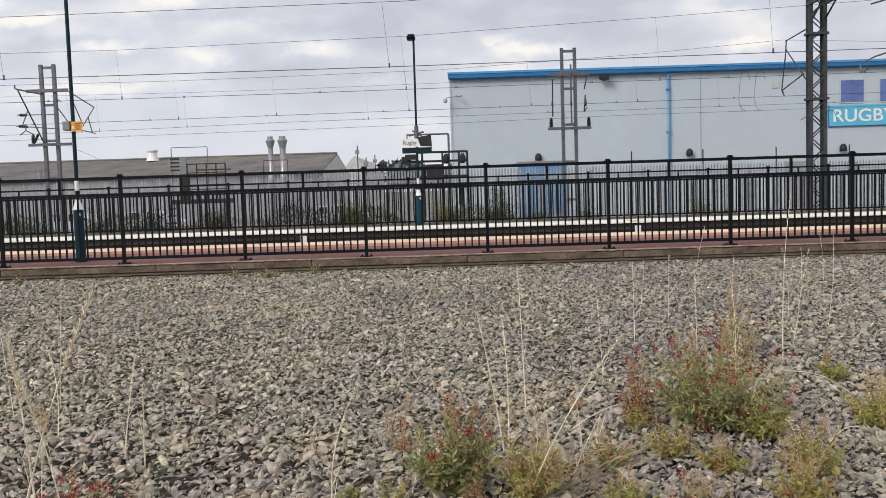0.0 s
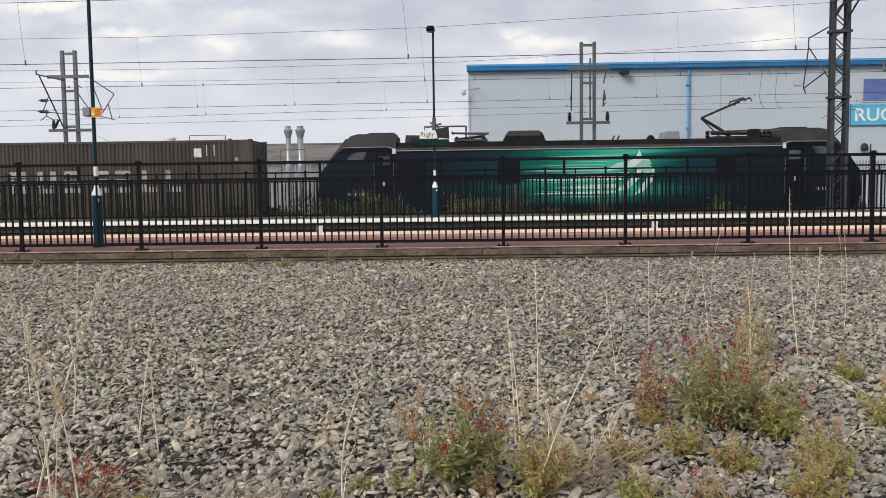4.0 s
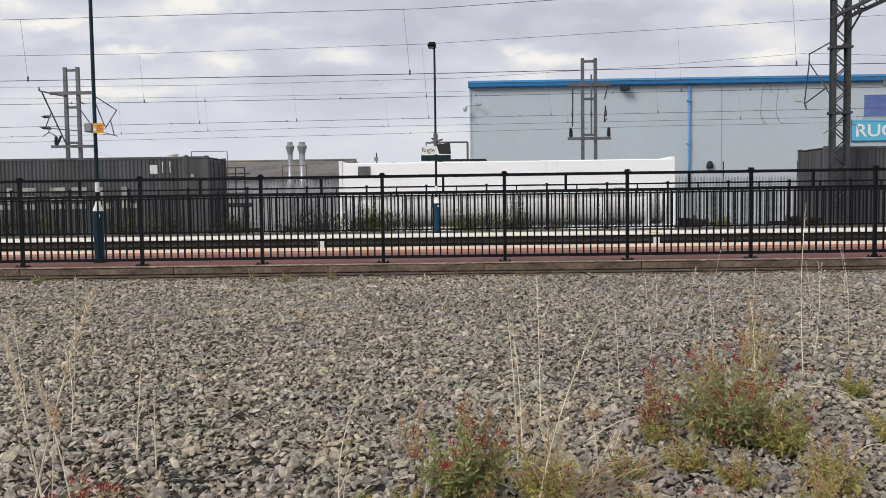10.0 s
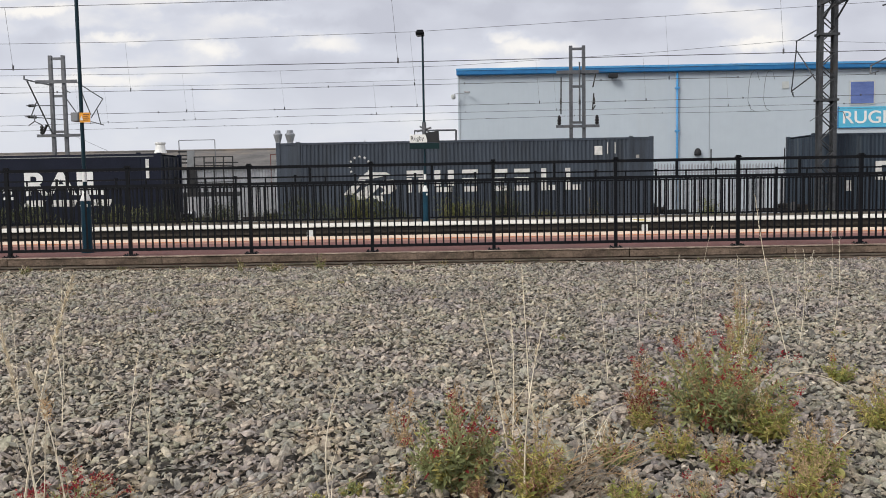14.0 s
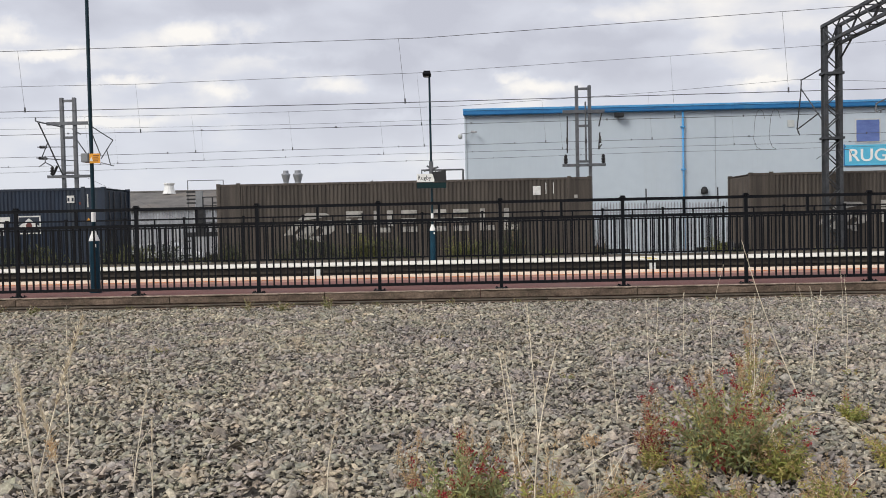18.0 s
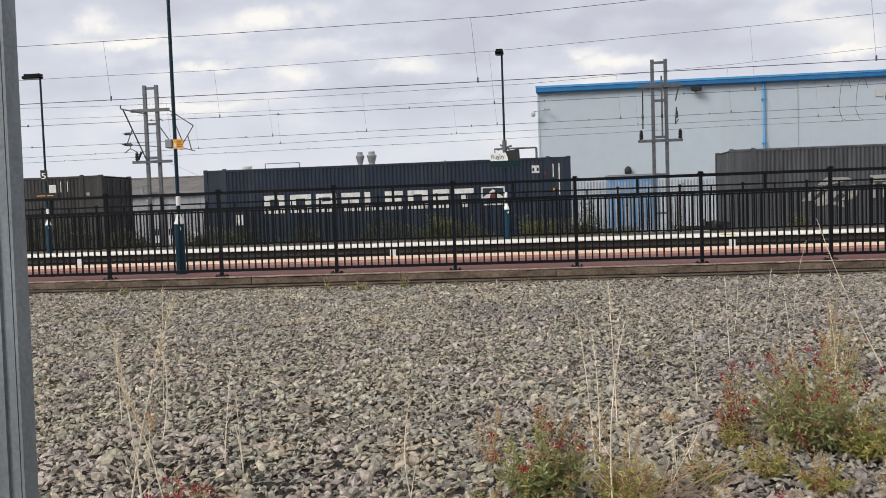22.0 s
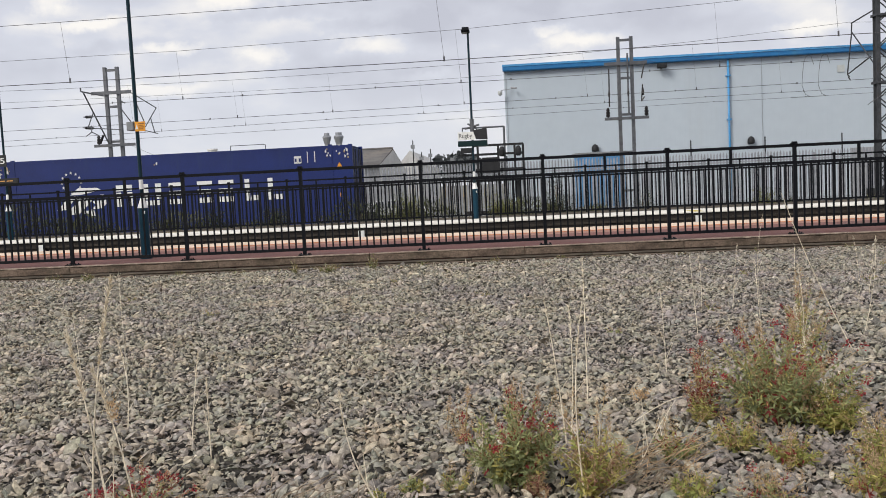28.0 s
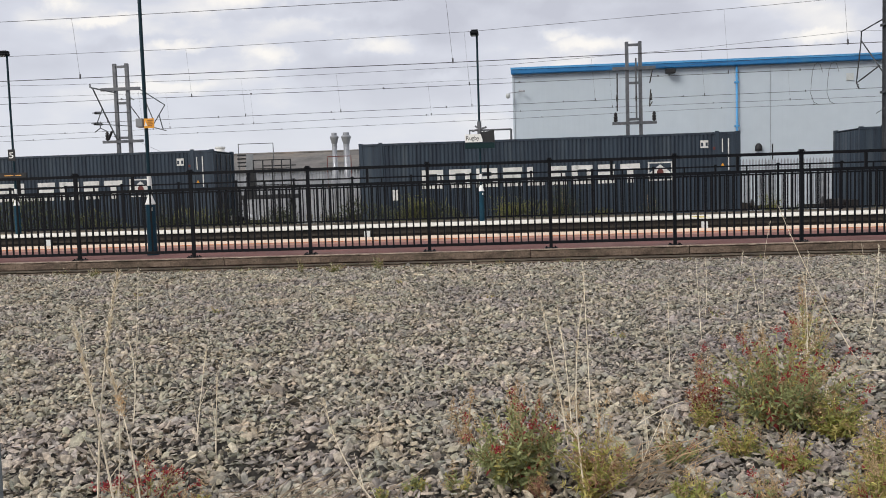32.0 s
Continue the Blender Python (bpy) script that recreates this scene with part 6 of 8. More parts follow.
def build_loco():
    t = thing("electric_locomotive", "dark teal and black electric locomotive with raised pantograph", "locomotive")
    paint = loco_paint()
    w = 1.30
    # heights are above the rail, which lies 1.07 m under the platform level
    side = [(-9.70, 1.0), (-9.84, 1.45), (-9.80, 2.30), (-9.58, 2.61), (-9.14, 3.18), (-8.95, 3.24), (8.95, 3.24), (9.14, 3.18), (9.58, 2.61), (9.80, 2.30), (9.84, 1.45), (9.70, 1.0)]
    body = prism(side, -w, w)
    bmesh.ops.bevel(body, geom=[e for e in body.edges if abs(e.verts[0].co.y - e.verts[1].co.y) < 0.01 and e.verts[0].co.z > 1.2 and e.verts[1].co.z > 1.2], offset=0.08, segments=2, affect="EDGES")
    part("body_shell", body, paint, t)
    part("skirt", bx(-9.3, 9.3, -w + 0.03, w - 0.03, 0.62, 1.0), M["ink"], t)
    part("waist_line", bx(-6.98, 6.98, -w - 0.006, -w + 0.09, 3.205, 3.235), M["creamline"], t, "thin pale line along the roof edge")
    part("roof", prism(((-6.95, 3.235), (-6.95, 3.52), (6.95, 3.52), (6.95, 3.235)), -1.16, 1.16), M["locoroof"], t)
    part("gutter_strip", bx(-6.95, 6.95, -1.215, -1.162, 3.24, 3.33), M["cabroof"], t)
    for s in (-1, 1):
        hood = prism([(s * 6.96, 3.22), (s * 6.97, 3.80), (s * 7.06, 3.85), (s * 8.36, 3.85), (s * 8.63, 3.79), (s * 9.16, 3.20)], -1.22, 1.22)
        bmesh.ops.bevel(hood, geom=[e for e in hood.edges if abs(e.verts[0].co.y - e.verts[1].co.y) < 0.01 and e.verts[0].co.z > 3.5 and e.verts[1].co.z > 3.5], offset=0.11, segments=2, affect="EDGES")
        cab = part("cab_roof", hood, M["cabroof"], t, "grey cab roof hood")
        part("roof_rib", bx(min(s * 7.05, s * 8.0), max(s * 7.05, s * 8.0), -0.9, 0.9, 3.84, 3.90), M["darkmetal"], cab)
        part("edge_line", prism([(s * 7.02, 3.29), (s * 7.3, 3.355), (s * 8.92, 3.345), (s * 8.92, 3.37), (s * 7.3, 3.385), (s * 7.02, 3.32)], -w + 0.065, -w + 0.10), M["creamline"], cab)
        part("cab_cheek", prism([(s * 6.98, 3.24), (s * 7.3, 3.36), (s * 8.9, 3.35), (s * 9.05, 3.20), (s * 7.0, 3.20)], -w + 0.05, w - 0.05), M["locodark"], cab)
        part("windscreen", prism([(s * 8.76, 3.68), (s * 9.54, 2.74), (s * 9.585, 2.76), (s * 8.81, 3.705)], -1.02, 1.02), M["screen"], cab)
        part("wiper_panel", prism([(s * 9.55, 2.68), (s * 9.83, 2.33), (s * 9.86, 2.34), (s * 9.585, 2.70)], -1.05, 1.05), M["ink"], cab)
        sw = [(s * 8.03, 3.20), (s * 8.48, 3.17), (s * 8.76, 2.96), (s * 8.70, 2.88), (s * 8.18, 2.86)]
        part("cab_window", prism(sw, -w - 0.012, -w + 0.02), M["sideglass"], t)
        dr = part("cab_door", bx(min(s * 7.10, s * 7.73), max(s * 7.10, s * 7.73), -w - 0.01, -w + 0.01, 1.15, 3.12), M["locodark"], t)
        part("door_window", bx(min(s * 7.20, s * 7.62), max(s * 7.20, s * 7.62), -w - 0.016, -w - 0.005, 2.72, 3.04), M["sideglass" if s > 0 else "glass"], dr)
        for dx in (7.06, 7.77):
            part("handrail", rd((s * dx, -w - 0.05, 1.5), (s * dx, -w - 0.05, 2.78), 0.016, n=5), M["galv"], dr)
        part("door_label", bx(min(s * 7.38, s * 7.5), max(s * 7.38, s * 7.5), -w - 0.018, -w - 0.011, 1.95, 2.10), M["letter_grey"], dr)
        part("marker_plate", bx(min(s * 6.98, s * 7.10), max(s * 6.98, s * 7.10), -w - 0.02, -w + 0.01, 3.12, 3.30), M["letter"], t, "small pale plate")
        for k in range(5):
            part("number_bar", bx(s * 8.44 + 0.13 * k - 0.3, s * 8.44 + 0.13 * k - 0.22, -w - 0.012, -w + 0.01, 1.60, 1.72), M["letter_grey"], t)
        part("lamp_cluster", bx(min(s * 9.80, s * 9.88), max(s * 9.80, s * 9.88), -1.05, -0.6, 1.35, 1.6), M["letter"], t)
        part("yellow_end", bx(min(s * 9.79, s * 9.865), max(s * 9.79, s * 9.865), -1.15, 1.15, 1.7, 2.28), M["warn"], t, "yellow warning panel on the nose")
        for ey in (-0.85, 0.85):
            part("buffer", rd((s * 9.7, ey, 1.0), (s * 10.15, ey, 1.0), 0.17, n=12), M["steel"], t)
        bog = part("bogie_frame", bx(s * 5.6 - 1.9, s * 5.6 + 1.9, -1.15, 1.15, 0.35, 0.62), M["wagon"], t)
        for wx in (-1.4, 1.4):
            for wy in (-0.82, 0.68):
                part("wheel", rd((s * 5.6 + wx, wy, 0.5), (s * 5.6 + wx, wy + 0.14, 0.5), 0.5, n=20), M["steel"], bog)
    for x0, x1 in ((-3.28, -2.47), (-6.9, -5.9), (4.6, 5.3)):
        g = part("grille", bx(x0, x1, -w - 0.008, -w + 0.01, 2.0 if x0 > -6 else 1.7, 2.85), M["locodark"], t, "black ventilation grille")
        for k in range(8):
            part("slat", bx(x0 + 0.03, x1 - 0.03, -w - 0.016, -w - 0.006, 1.95 + 0.1 * k, 1.99 + 0.1 * k), M["locodark"], g)
    # pale streaks trailing from a large swept emblem
    rng = random.Random(3)
    for k in range(15):
        z = 1.46 + 0.104 * k + 0.02 * rng.random()
        a, b, h = -2.4 + 1.6 * rng.random(), 0.3 + 0.8 * rng.random(), 0.012 + 0.022 * rng.random()
        part("swept_streak", prism(((a, z), (0.5 * (a + b), z + h), (b, z + 0.8 * h), (b, z), (0.5 * (a + b), z - 0.3 * h)), -w - 0.005, -w + 0.006), M["mint"], t)
    for k, (a, b, z, h) in enumerate(((-2.3, 1.15, 2.10, 0.13), (-1.3, 1.0, 1.80, 0.12), (-2.0, 1.0, 1.60, 0.07), (-2.4, 0.8, 2.42, 0.07), (-1.6, 1.3, 2.92, 0.05))):
        part("swept_streak", prism(((a, z), (a + 1.2, z + 0.6 * h), (b, z + h), (b + 0.15, z - 0.3 * h), (a + 1.2, z - 0.4 * h)), -w - 0.0075, -w + 0.006), M["paleprint" if k < 3 else "mint"], t)
    arcs = (((0.60, 2.40), (1.02, 2.66), (1.40, 2.72), (1.70, 2.84), (1.85, 3.15), (1.95, 2.86), (2.12, 2.90), (2.30, 2.62), (1.75, 2.52), (1.30, 2.46)),
            ((1.60, 1.46), (2.02, 1.66), (2.32, 2.00), (2.40, 2.42), (2.26, 2.56), (2.16, 2.16), (1.92, 1.84)),
            ((0.95, 1.62), (1.45, 1.74), (1.80, 2.04), (1.94, 2.40), (1.74, 2.44), (1.55, 2.12), (1.25, 1.86)),
            ((0.70, 2.06), (1.20, 2.10), (1.50, 2.34), (1.05, 2.32)),
            ((1.62, 2.50), (1.98, 2.78), (2.20, 2.70), (2.30, 2.30), (2.12, 2.02), (1.98, 2.34)))
    for k, pts in enumerate(arcs):
        part("swept_emblem", prism(pts, -w - 0.010 - 0.001 * k, -w - 0.001), M["paleprint"] if k != 4 else M["mint"], t, "pale swept emblem")
    # roof equipment
    part("roof_vent_box", prism(((-6.66, 3.5), (-6.62, 3.80), (-5.85, 3.78), (-5.45, 3.72), (-5.36, 3.5)), -0.95, 0.95), M["cabroof"], t)
    part("vent_opening", bx(-6.45, -5.95, -0.98, -0.94, 3.56, 3.72), M["ink"], t)
    part("roof_pod", prism(((-3.05, 3.5), (-2.84, 3.90), (-1.75, 3.90), (-1.62, 3.82), (-1.48, 3.5)), -0.95, 0.95), M["locoroof"], t)
    part("pod_cover", prism(((-2.95, 3.72), (-2.84, 3.905), (-1.75, 3.905), (-1.66, 3.72)), -0.97, 0.97), M["cabroof"], t)
    # the second pantograph lies folded
    low = part("folded_pantograph", bx(-4.85, -3.6, -0.62, 0.62, 3.58, 3.64), M["steel"], t)
    for ey in (-0.45, 0.45):
        part("folded_arm", rd((-4.95, ey * 0.4, 3.90), (-3.55, ey, 3.86), 0.03, n=6), M["galv"], low)
        part("folded_arm", rd((-4.7, ey, 3.66), (-3.7, ey, 3.78), 0.04, n=6), M["darkmetal"], low)
        part("folded_head", rd((-4.9, -0.8, 3.90), (-4.9, 0.8, 3.90), 0.025, n=6), M["galv"], low)
    for hx in (-4.75, -4.2, -3.75):
        part("insulator", lathe(((0.05, 3.52), (0.1, 3.55), (0.06, 3.60), (0.1, 3.66), (0.04, 3.74)), 10, (hx, -0.55, 0)), M["insulator"], t)
    part("roof_hatch", prism(((2.93, 3.5), (3.0, 3.82), (3.44, 3.82), (3.48, 3.5)), -0.6, 0.6), M["panelgrey"], t, "pale grey roof box")
    part("roof_horn", lathe(((0.16, 3.5), (0.16, 3.58), (0.10, 3.66), (0.03, 3.70)), 10, (2.42, -0.5, 0)), M["locoroof"], t)
    for hx in (1.0, 1.18):
        part("aerial", rd((hx, -0.4, 3.5), (hx + 0.1, -0.4, 3.70), 0.03, n=6), M["darkmetal"], t)
    pan = part("pantograph_base", bx(4.75, 6.3, -0.6, 0.6, 3.5, 3.62), M["darkmetal"], t)
    part("damper", rd((4.65, -0.45, 3.74), (5.95, -0.45, 3.72), 0.065, n=8), M["darkmetal"], pan)
    part("breaker_box", bx(6.05, 6.35, -0.75, -0.2, 3.52, 3.86), M["locoroof"], t)
    bm = rd((5.5, 0, 3.66), (4.41, 0, 4.33), 0.062, n=6)
    rod(bm, (4.41, 0, 4.33), (5.82, 0, 4.93), 0.046, n=6)
    rod(bm, (5.2, 0.2, 3.6), (4.5, 0.1, 4.25), 0.025, n=6)
    part("pantograph_arm", bm, M["darkmetal"], t)
    head = bmesh.new()
    for hx in (5.72, 5.95):
        rod(head, (hx, -0.8, 4.98), (hx, 0.8, 4.98), 0.03, n=6)
        rod(head, (hx, -0.8, 4.98), (hx, -1.0, 4.85), 0.025, n=6)
        rod(head, (hx, 0.8, 4.98), (hx, 1.0, 4.85), 0.025, n=6)
    part("pantograph_head", head, M["darkmetal"], t)
    for hx in (6.46, 6.64, 6.82, 4.55, 5.3):
        part("insulator", lathe(((0.05, 3.46), (0.1, 3.5), (0.06, 3.56), (0.1, 3.62), (0.06, 3.68), (0.09, 3.76), (0.03, 3.84)), 10, (hx, -0.35, 0)), M["insulator"], t)
    part("roof_cable", rd((4.5, -0.3, 3.80), (6.8, -0.3, 3.84), 0.025, n=6), M["darkmetal"], t)
    return t


NAVY = block_livery("navy_container", "navy corrugated container with white block markings", M["navy"])
NAVY_WORN = block_livery("worn_navy_container", "faded slate-navy corrugated container with streaked white blocks", M["navy_worn"])
NAVY_PATCH = block_livery("patched_navy_container", "faded blue-grey container with a dark repainted patch", M["navy_faded"], patch=True)
BROWN = emblem_livery("brown_container", "rusty brown corrugated container with faded pale markings", M["brown"], M["letter_grey"])
GREY = emblem_livery("grey_container", "grimy grey corrugated container with faded pale markings", M["greyc"], M["letter_grey"])
SLATE = emblem_livery("slate_container", "slate blue corrugated container with pale markings and stars", M["slate"], M["letter"], stars=True)
UMBER = emblem_livery("dark_brown_container", "plain dark brown corrugated container", M["umber"], M["letter_grey"], text=False)
COBALT = emblem_livery("cobalt_container", "bright cobalt blue container with white markings and stars", M["cobalt"], M["white"], smooth_side=True, stars=True)
SLOGAN, LESS, TANK = slogan_container(), less_container(), tank_container()

# each load: its prototype and its place along the train, in metres
LOADS = [(BROWN, 208.41), (SLOGAN, 193.64), (NAVY_WORN, 176.65, -0.11), (NAVY_WORN, 161.83, -0.11), (GREY, 144.56), (GREY, 129.76), (TANK, 111.45), (GREY, 93.69), (NAVY, 74.14), (NAVY_WORN, 56.23), (SLATE, 36.78),
         (LESS, 18.84), (NAVY, -0.4), (BROWN, -18.44), (BROWN, -37.85), (NAVY, -55.69), (NAVY_WORN, -75.04), (GREY, -92.81), (NAVY, -112.13), (UMBER, -129.87), (BROWN, -149.17), (NAVY_PATCH, -166.8),
         (None, -186.1), (None, -203.8), (COBALT, -223.09), (BROWN, -240.84), (NAVY_WORN, -260.06), (NAVY_WORN, -277.89), (NAVY_WORN, -297.08), (NAVY_WORN, -314.8)]
LOCO, WAGON = build_loco(), build_wagon()
MOVERS = [(LOCO, 227.5, 33.05, -1.07)]
used = set()
wagon_used = False
for proto, u, *sunk in LOADS:
    if proto is not None:
        if proto in used:
            ob = copy_thing(proto, Matrix.Identity(4))
        else:
            ob = proto
            used.add(proto)
        MOVERS.append((ob, u, 33.05, BOX_Z + (0.02 if proto is TANK else 0.0) + sum(sunk)))
    ob = copy_thing(WAGON, Matrix.Identity(4)) if wagon_used else WAGON
    wagon_used = True
    MOVERS.append((ob, u, 33.05, -1.07 + 0.16))


def travelled(t):
    """How far the train has come, in metres: it slows gently."""
    k = (t - 16) / 16
    return 288.5716 * k -11.1612 * k ** 2 +1.0436 * k ** 3 +0.9336 * k ** 4


# ---- kerb and paving pieces ----
def worn_block(rng, x0, x1, y0, y1, z0, z1, wear):
    """A long block with chipped, uneven near edges."""
    bm = bmesh.new()
    rows, n = [], 26
    drop = [rng.uniform(0, 1) ** 4 for _ in range(n + 1)]
    for k in range(n + 1):
        x = x0 + (x1 - x0) * k / n
        c = wear * (0.8 + 2.2 * drop[k])
        j = [rng.uniform(-wear, wear) * 0.5 for _ in range(4)]
        prof = ((y0 + wear, z0), (y0 + j[0], z0 + wear), (y0 + j[1], z1 - c), (y0 + c + j[2], z1 + 0.4 * j[3]), (y1, z1), (y1, z0))
        rows.append([bm.verts.new((x, y, z)) for y, z in prof])
    for a, b in zip(rows, rows[1:]):
        for k in range(6):
            bm.faces.new((a[k], b[k], b[(k + 1) % 6], a[(k + 1) % 6]))
    bm.faces.new(rows[0])
    bm.faces.new(rows[-1][::-1])
    bmesh.ops.recalc_face_normals(bm, faces=bm.faces)
    return bm


def repeat_boxes(name, parent, material, x0, pitch, n, gap, y0, y1, z0, z1, seed, jitter=0.003, bevel=0.006, wear=0.0):
    """A row of like pieces along x, each its own object on shared meshes, laid a little unevenly."""
    rng = random.Random(seed)
    if wear:
        lot = [mesh_of(name, worn_block(rng, gap / 2, pitch - gap / 2, y0, y1, z0, z1, wear), material) for _ in range(7)]
    else:
        lot = [mesh_of(name, bx(gap / 2, pitch - gap / 2, y0, y1, z0, z1, bevel=bevel), material)]
    for k in range(n):
        o = part(name, lot[k % len(lot)], None, parent)
        o.location = (x0 + k * pitch, rng.uniform(-jitter, jitter), rng.uniform(-jitter, 0))


kerb = thing("platform_kerb", "weathered concrete kerb with a mossy ledge along the ballast", "kerb", kind="structure")
repeat_boxes("kerb_stone", kerb, M["kerb"], -31.0, 2.41, 22, 0.012, 13.41, 13.472, -0.148, -0.038, 1, 0.005, wear=0.012)
repeat_boxes("kerb_nosing", kerb, M["nosing"], -31.0, 2.41, 22, 0.014, 13.40, 13.474, -0.036, -0.014, 3, 0.004, wear=0.008)
repeat_boxes("ledge_stone", kerb, M["ledge"], -31.6, 1.83, 29, 0.010, 13.22, 13.405, -0.176, -0.153, 2, 0.005, wear=0.009)
repeat_boxes("ledge_stone", kerb, M["kerb"], -31.1, 2.74, 20, 0.012, 13.12, 13.30, -0.205, -0.184, 4, 0.006, wear=0.009)
part("footing", bx(-75, 60, 13.24, 13.47, -0.9, -0.182), M["ledge"], kerb)
part("footing_step", bx(-75, 60, 13.10, 13.24, -0.9, -0.212), M["ledge"], kerb)
for ka, kb in ((-75, -31.05), (22.1, 60)):
    part("kerb_run", bx(ka, kb, 13.41, 13.472, -0.17, -0.018), M["kerb"], kerb)

for row, (ya, yb) in enumerate(((16.205, 16.815), (16.955, 17.5), (17.505, 18.17))):
    repeat_boxes("paving_slab", near_platform, M["buff" if row else "pinkslab"], -16.0 - 0.2 * row, 0.60, 58, 0.010, ya, yb, -0.05, -0.018, 10 + row, 0.002, 0.004)
    part("paving_run", bx(XA, -16.25, ya, yb, -0.05, -0.02), M["buff" if row else "pinkslab"], near_platform)
    part("paving_run", bx(18.9, XB, ya, yb, -0.05, -0.02), M["buff" if row else "pinkslab"], near_platform)
for row, (ya, yb) in enumerate(((22.04, 22.9), (22.905, 23.85))):
    repeat_boxes("edge_slab", far_platform, M["cream"], -26.0 - 0.3 * row, 0.90, 52, 0.012, ya, yb, -0.008, 0.028, 20 + row, 0.003, 0.006)
    part("paving_run", bx(XA, -26.7, ya, yb, -0.008, 0.026), M["cream"], far_platform)
    part("paving_run", bx(20.9, XB, ya, yb, -0.008, 0.026), M["cream"], far_platform)
for x in (-20.52, -12.05, -3.58, 4.89, 13.36, 21.83):
    t = thing("marker_plate", "small white marker plate on the dark platform face", "marker", pose(x, 22.1, 0), "platform face markers")
    part("plate", bx(-0.075, 0.075, -0.10, -0.06, -0.30, -0.07), M["white"], t)
    part("bracket", bx(-0.03, 0.03, -0.06, 0.01, -0.28, -0.22), M["galv"], t)

# ---- the near galvanised post ----
gp = thing("galvanised_post", "weathered galvanised steel channel post standing in the ballast", "post", pose(-1.058, 1.6, 0, 0, 0.62, 0))
part("web", bx(-0.115, -0.008, 0.0, 0.006, -0.62, 2.4), M["galv_post"], gp)
part("flange", bx(-0.006, 0.0, 0.0, 0.046, -0.62, 2.4), M["galv_post"], gp)
part("flange", bx(-0.123, -0.117, 0.0, 0.046, -0.62, 2.4), M["galv_post"], gp)
part("rib", bx(-0.050, -0.030, -0.006, 0.0, -0.62, 2.4), M["galv_post"], gp)
for z in (0.36, 1.55):
    part("bolt", rd((-0.075, -0.012, z), (-0.075, 0.001, z), 0.011, n=6), M["galv"], gp)


# ---- plants ----
def leaf_blades(rng, centres, ways, length, width, bend=0.25):
    """Folded leaves, six corners each, as vertex and face arrays."""
    n = len(centres)
    ways = ways / (np.linalg.norm(ways, axis=1, keepdims=True) + 1e-9)
    up = rng.normal(size=(n, 3)); up[:, 2] += 0.8
    side = np.cross(ways, up); side /= np.linalg.norm(side, axis=1, keepdims=True) + 1e-9
    nor = np.cross(side, ways)
    L = (length * rng.uniform(0.6, 1.3, n))[:, None]
    W = (width * rng.uniform(0.6, 1.3, n))[:, None]
    a = centres
    m1, m2 = a + ways * L * 0.4 - nor * L * bend * 0.2, a + ways * L * 0.75 - nor * L * bend * 0.5
    tip = a + ways * L - nor * L * bend
    v = np.stack([a, m1 + side * W, m1 - side * W, m2 + side * W * 0.7, m2 - side * W * 0.7, tip], 1).reshape(-1, 3)
    o = np.arange(n)[:, None] * 6
    f = np.concatenate([o + [0, 1, 2], o + [1, 3, 2], o + [2, 3, 4], o + [3, 5, 4]], 0)
    return v, f


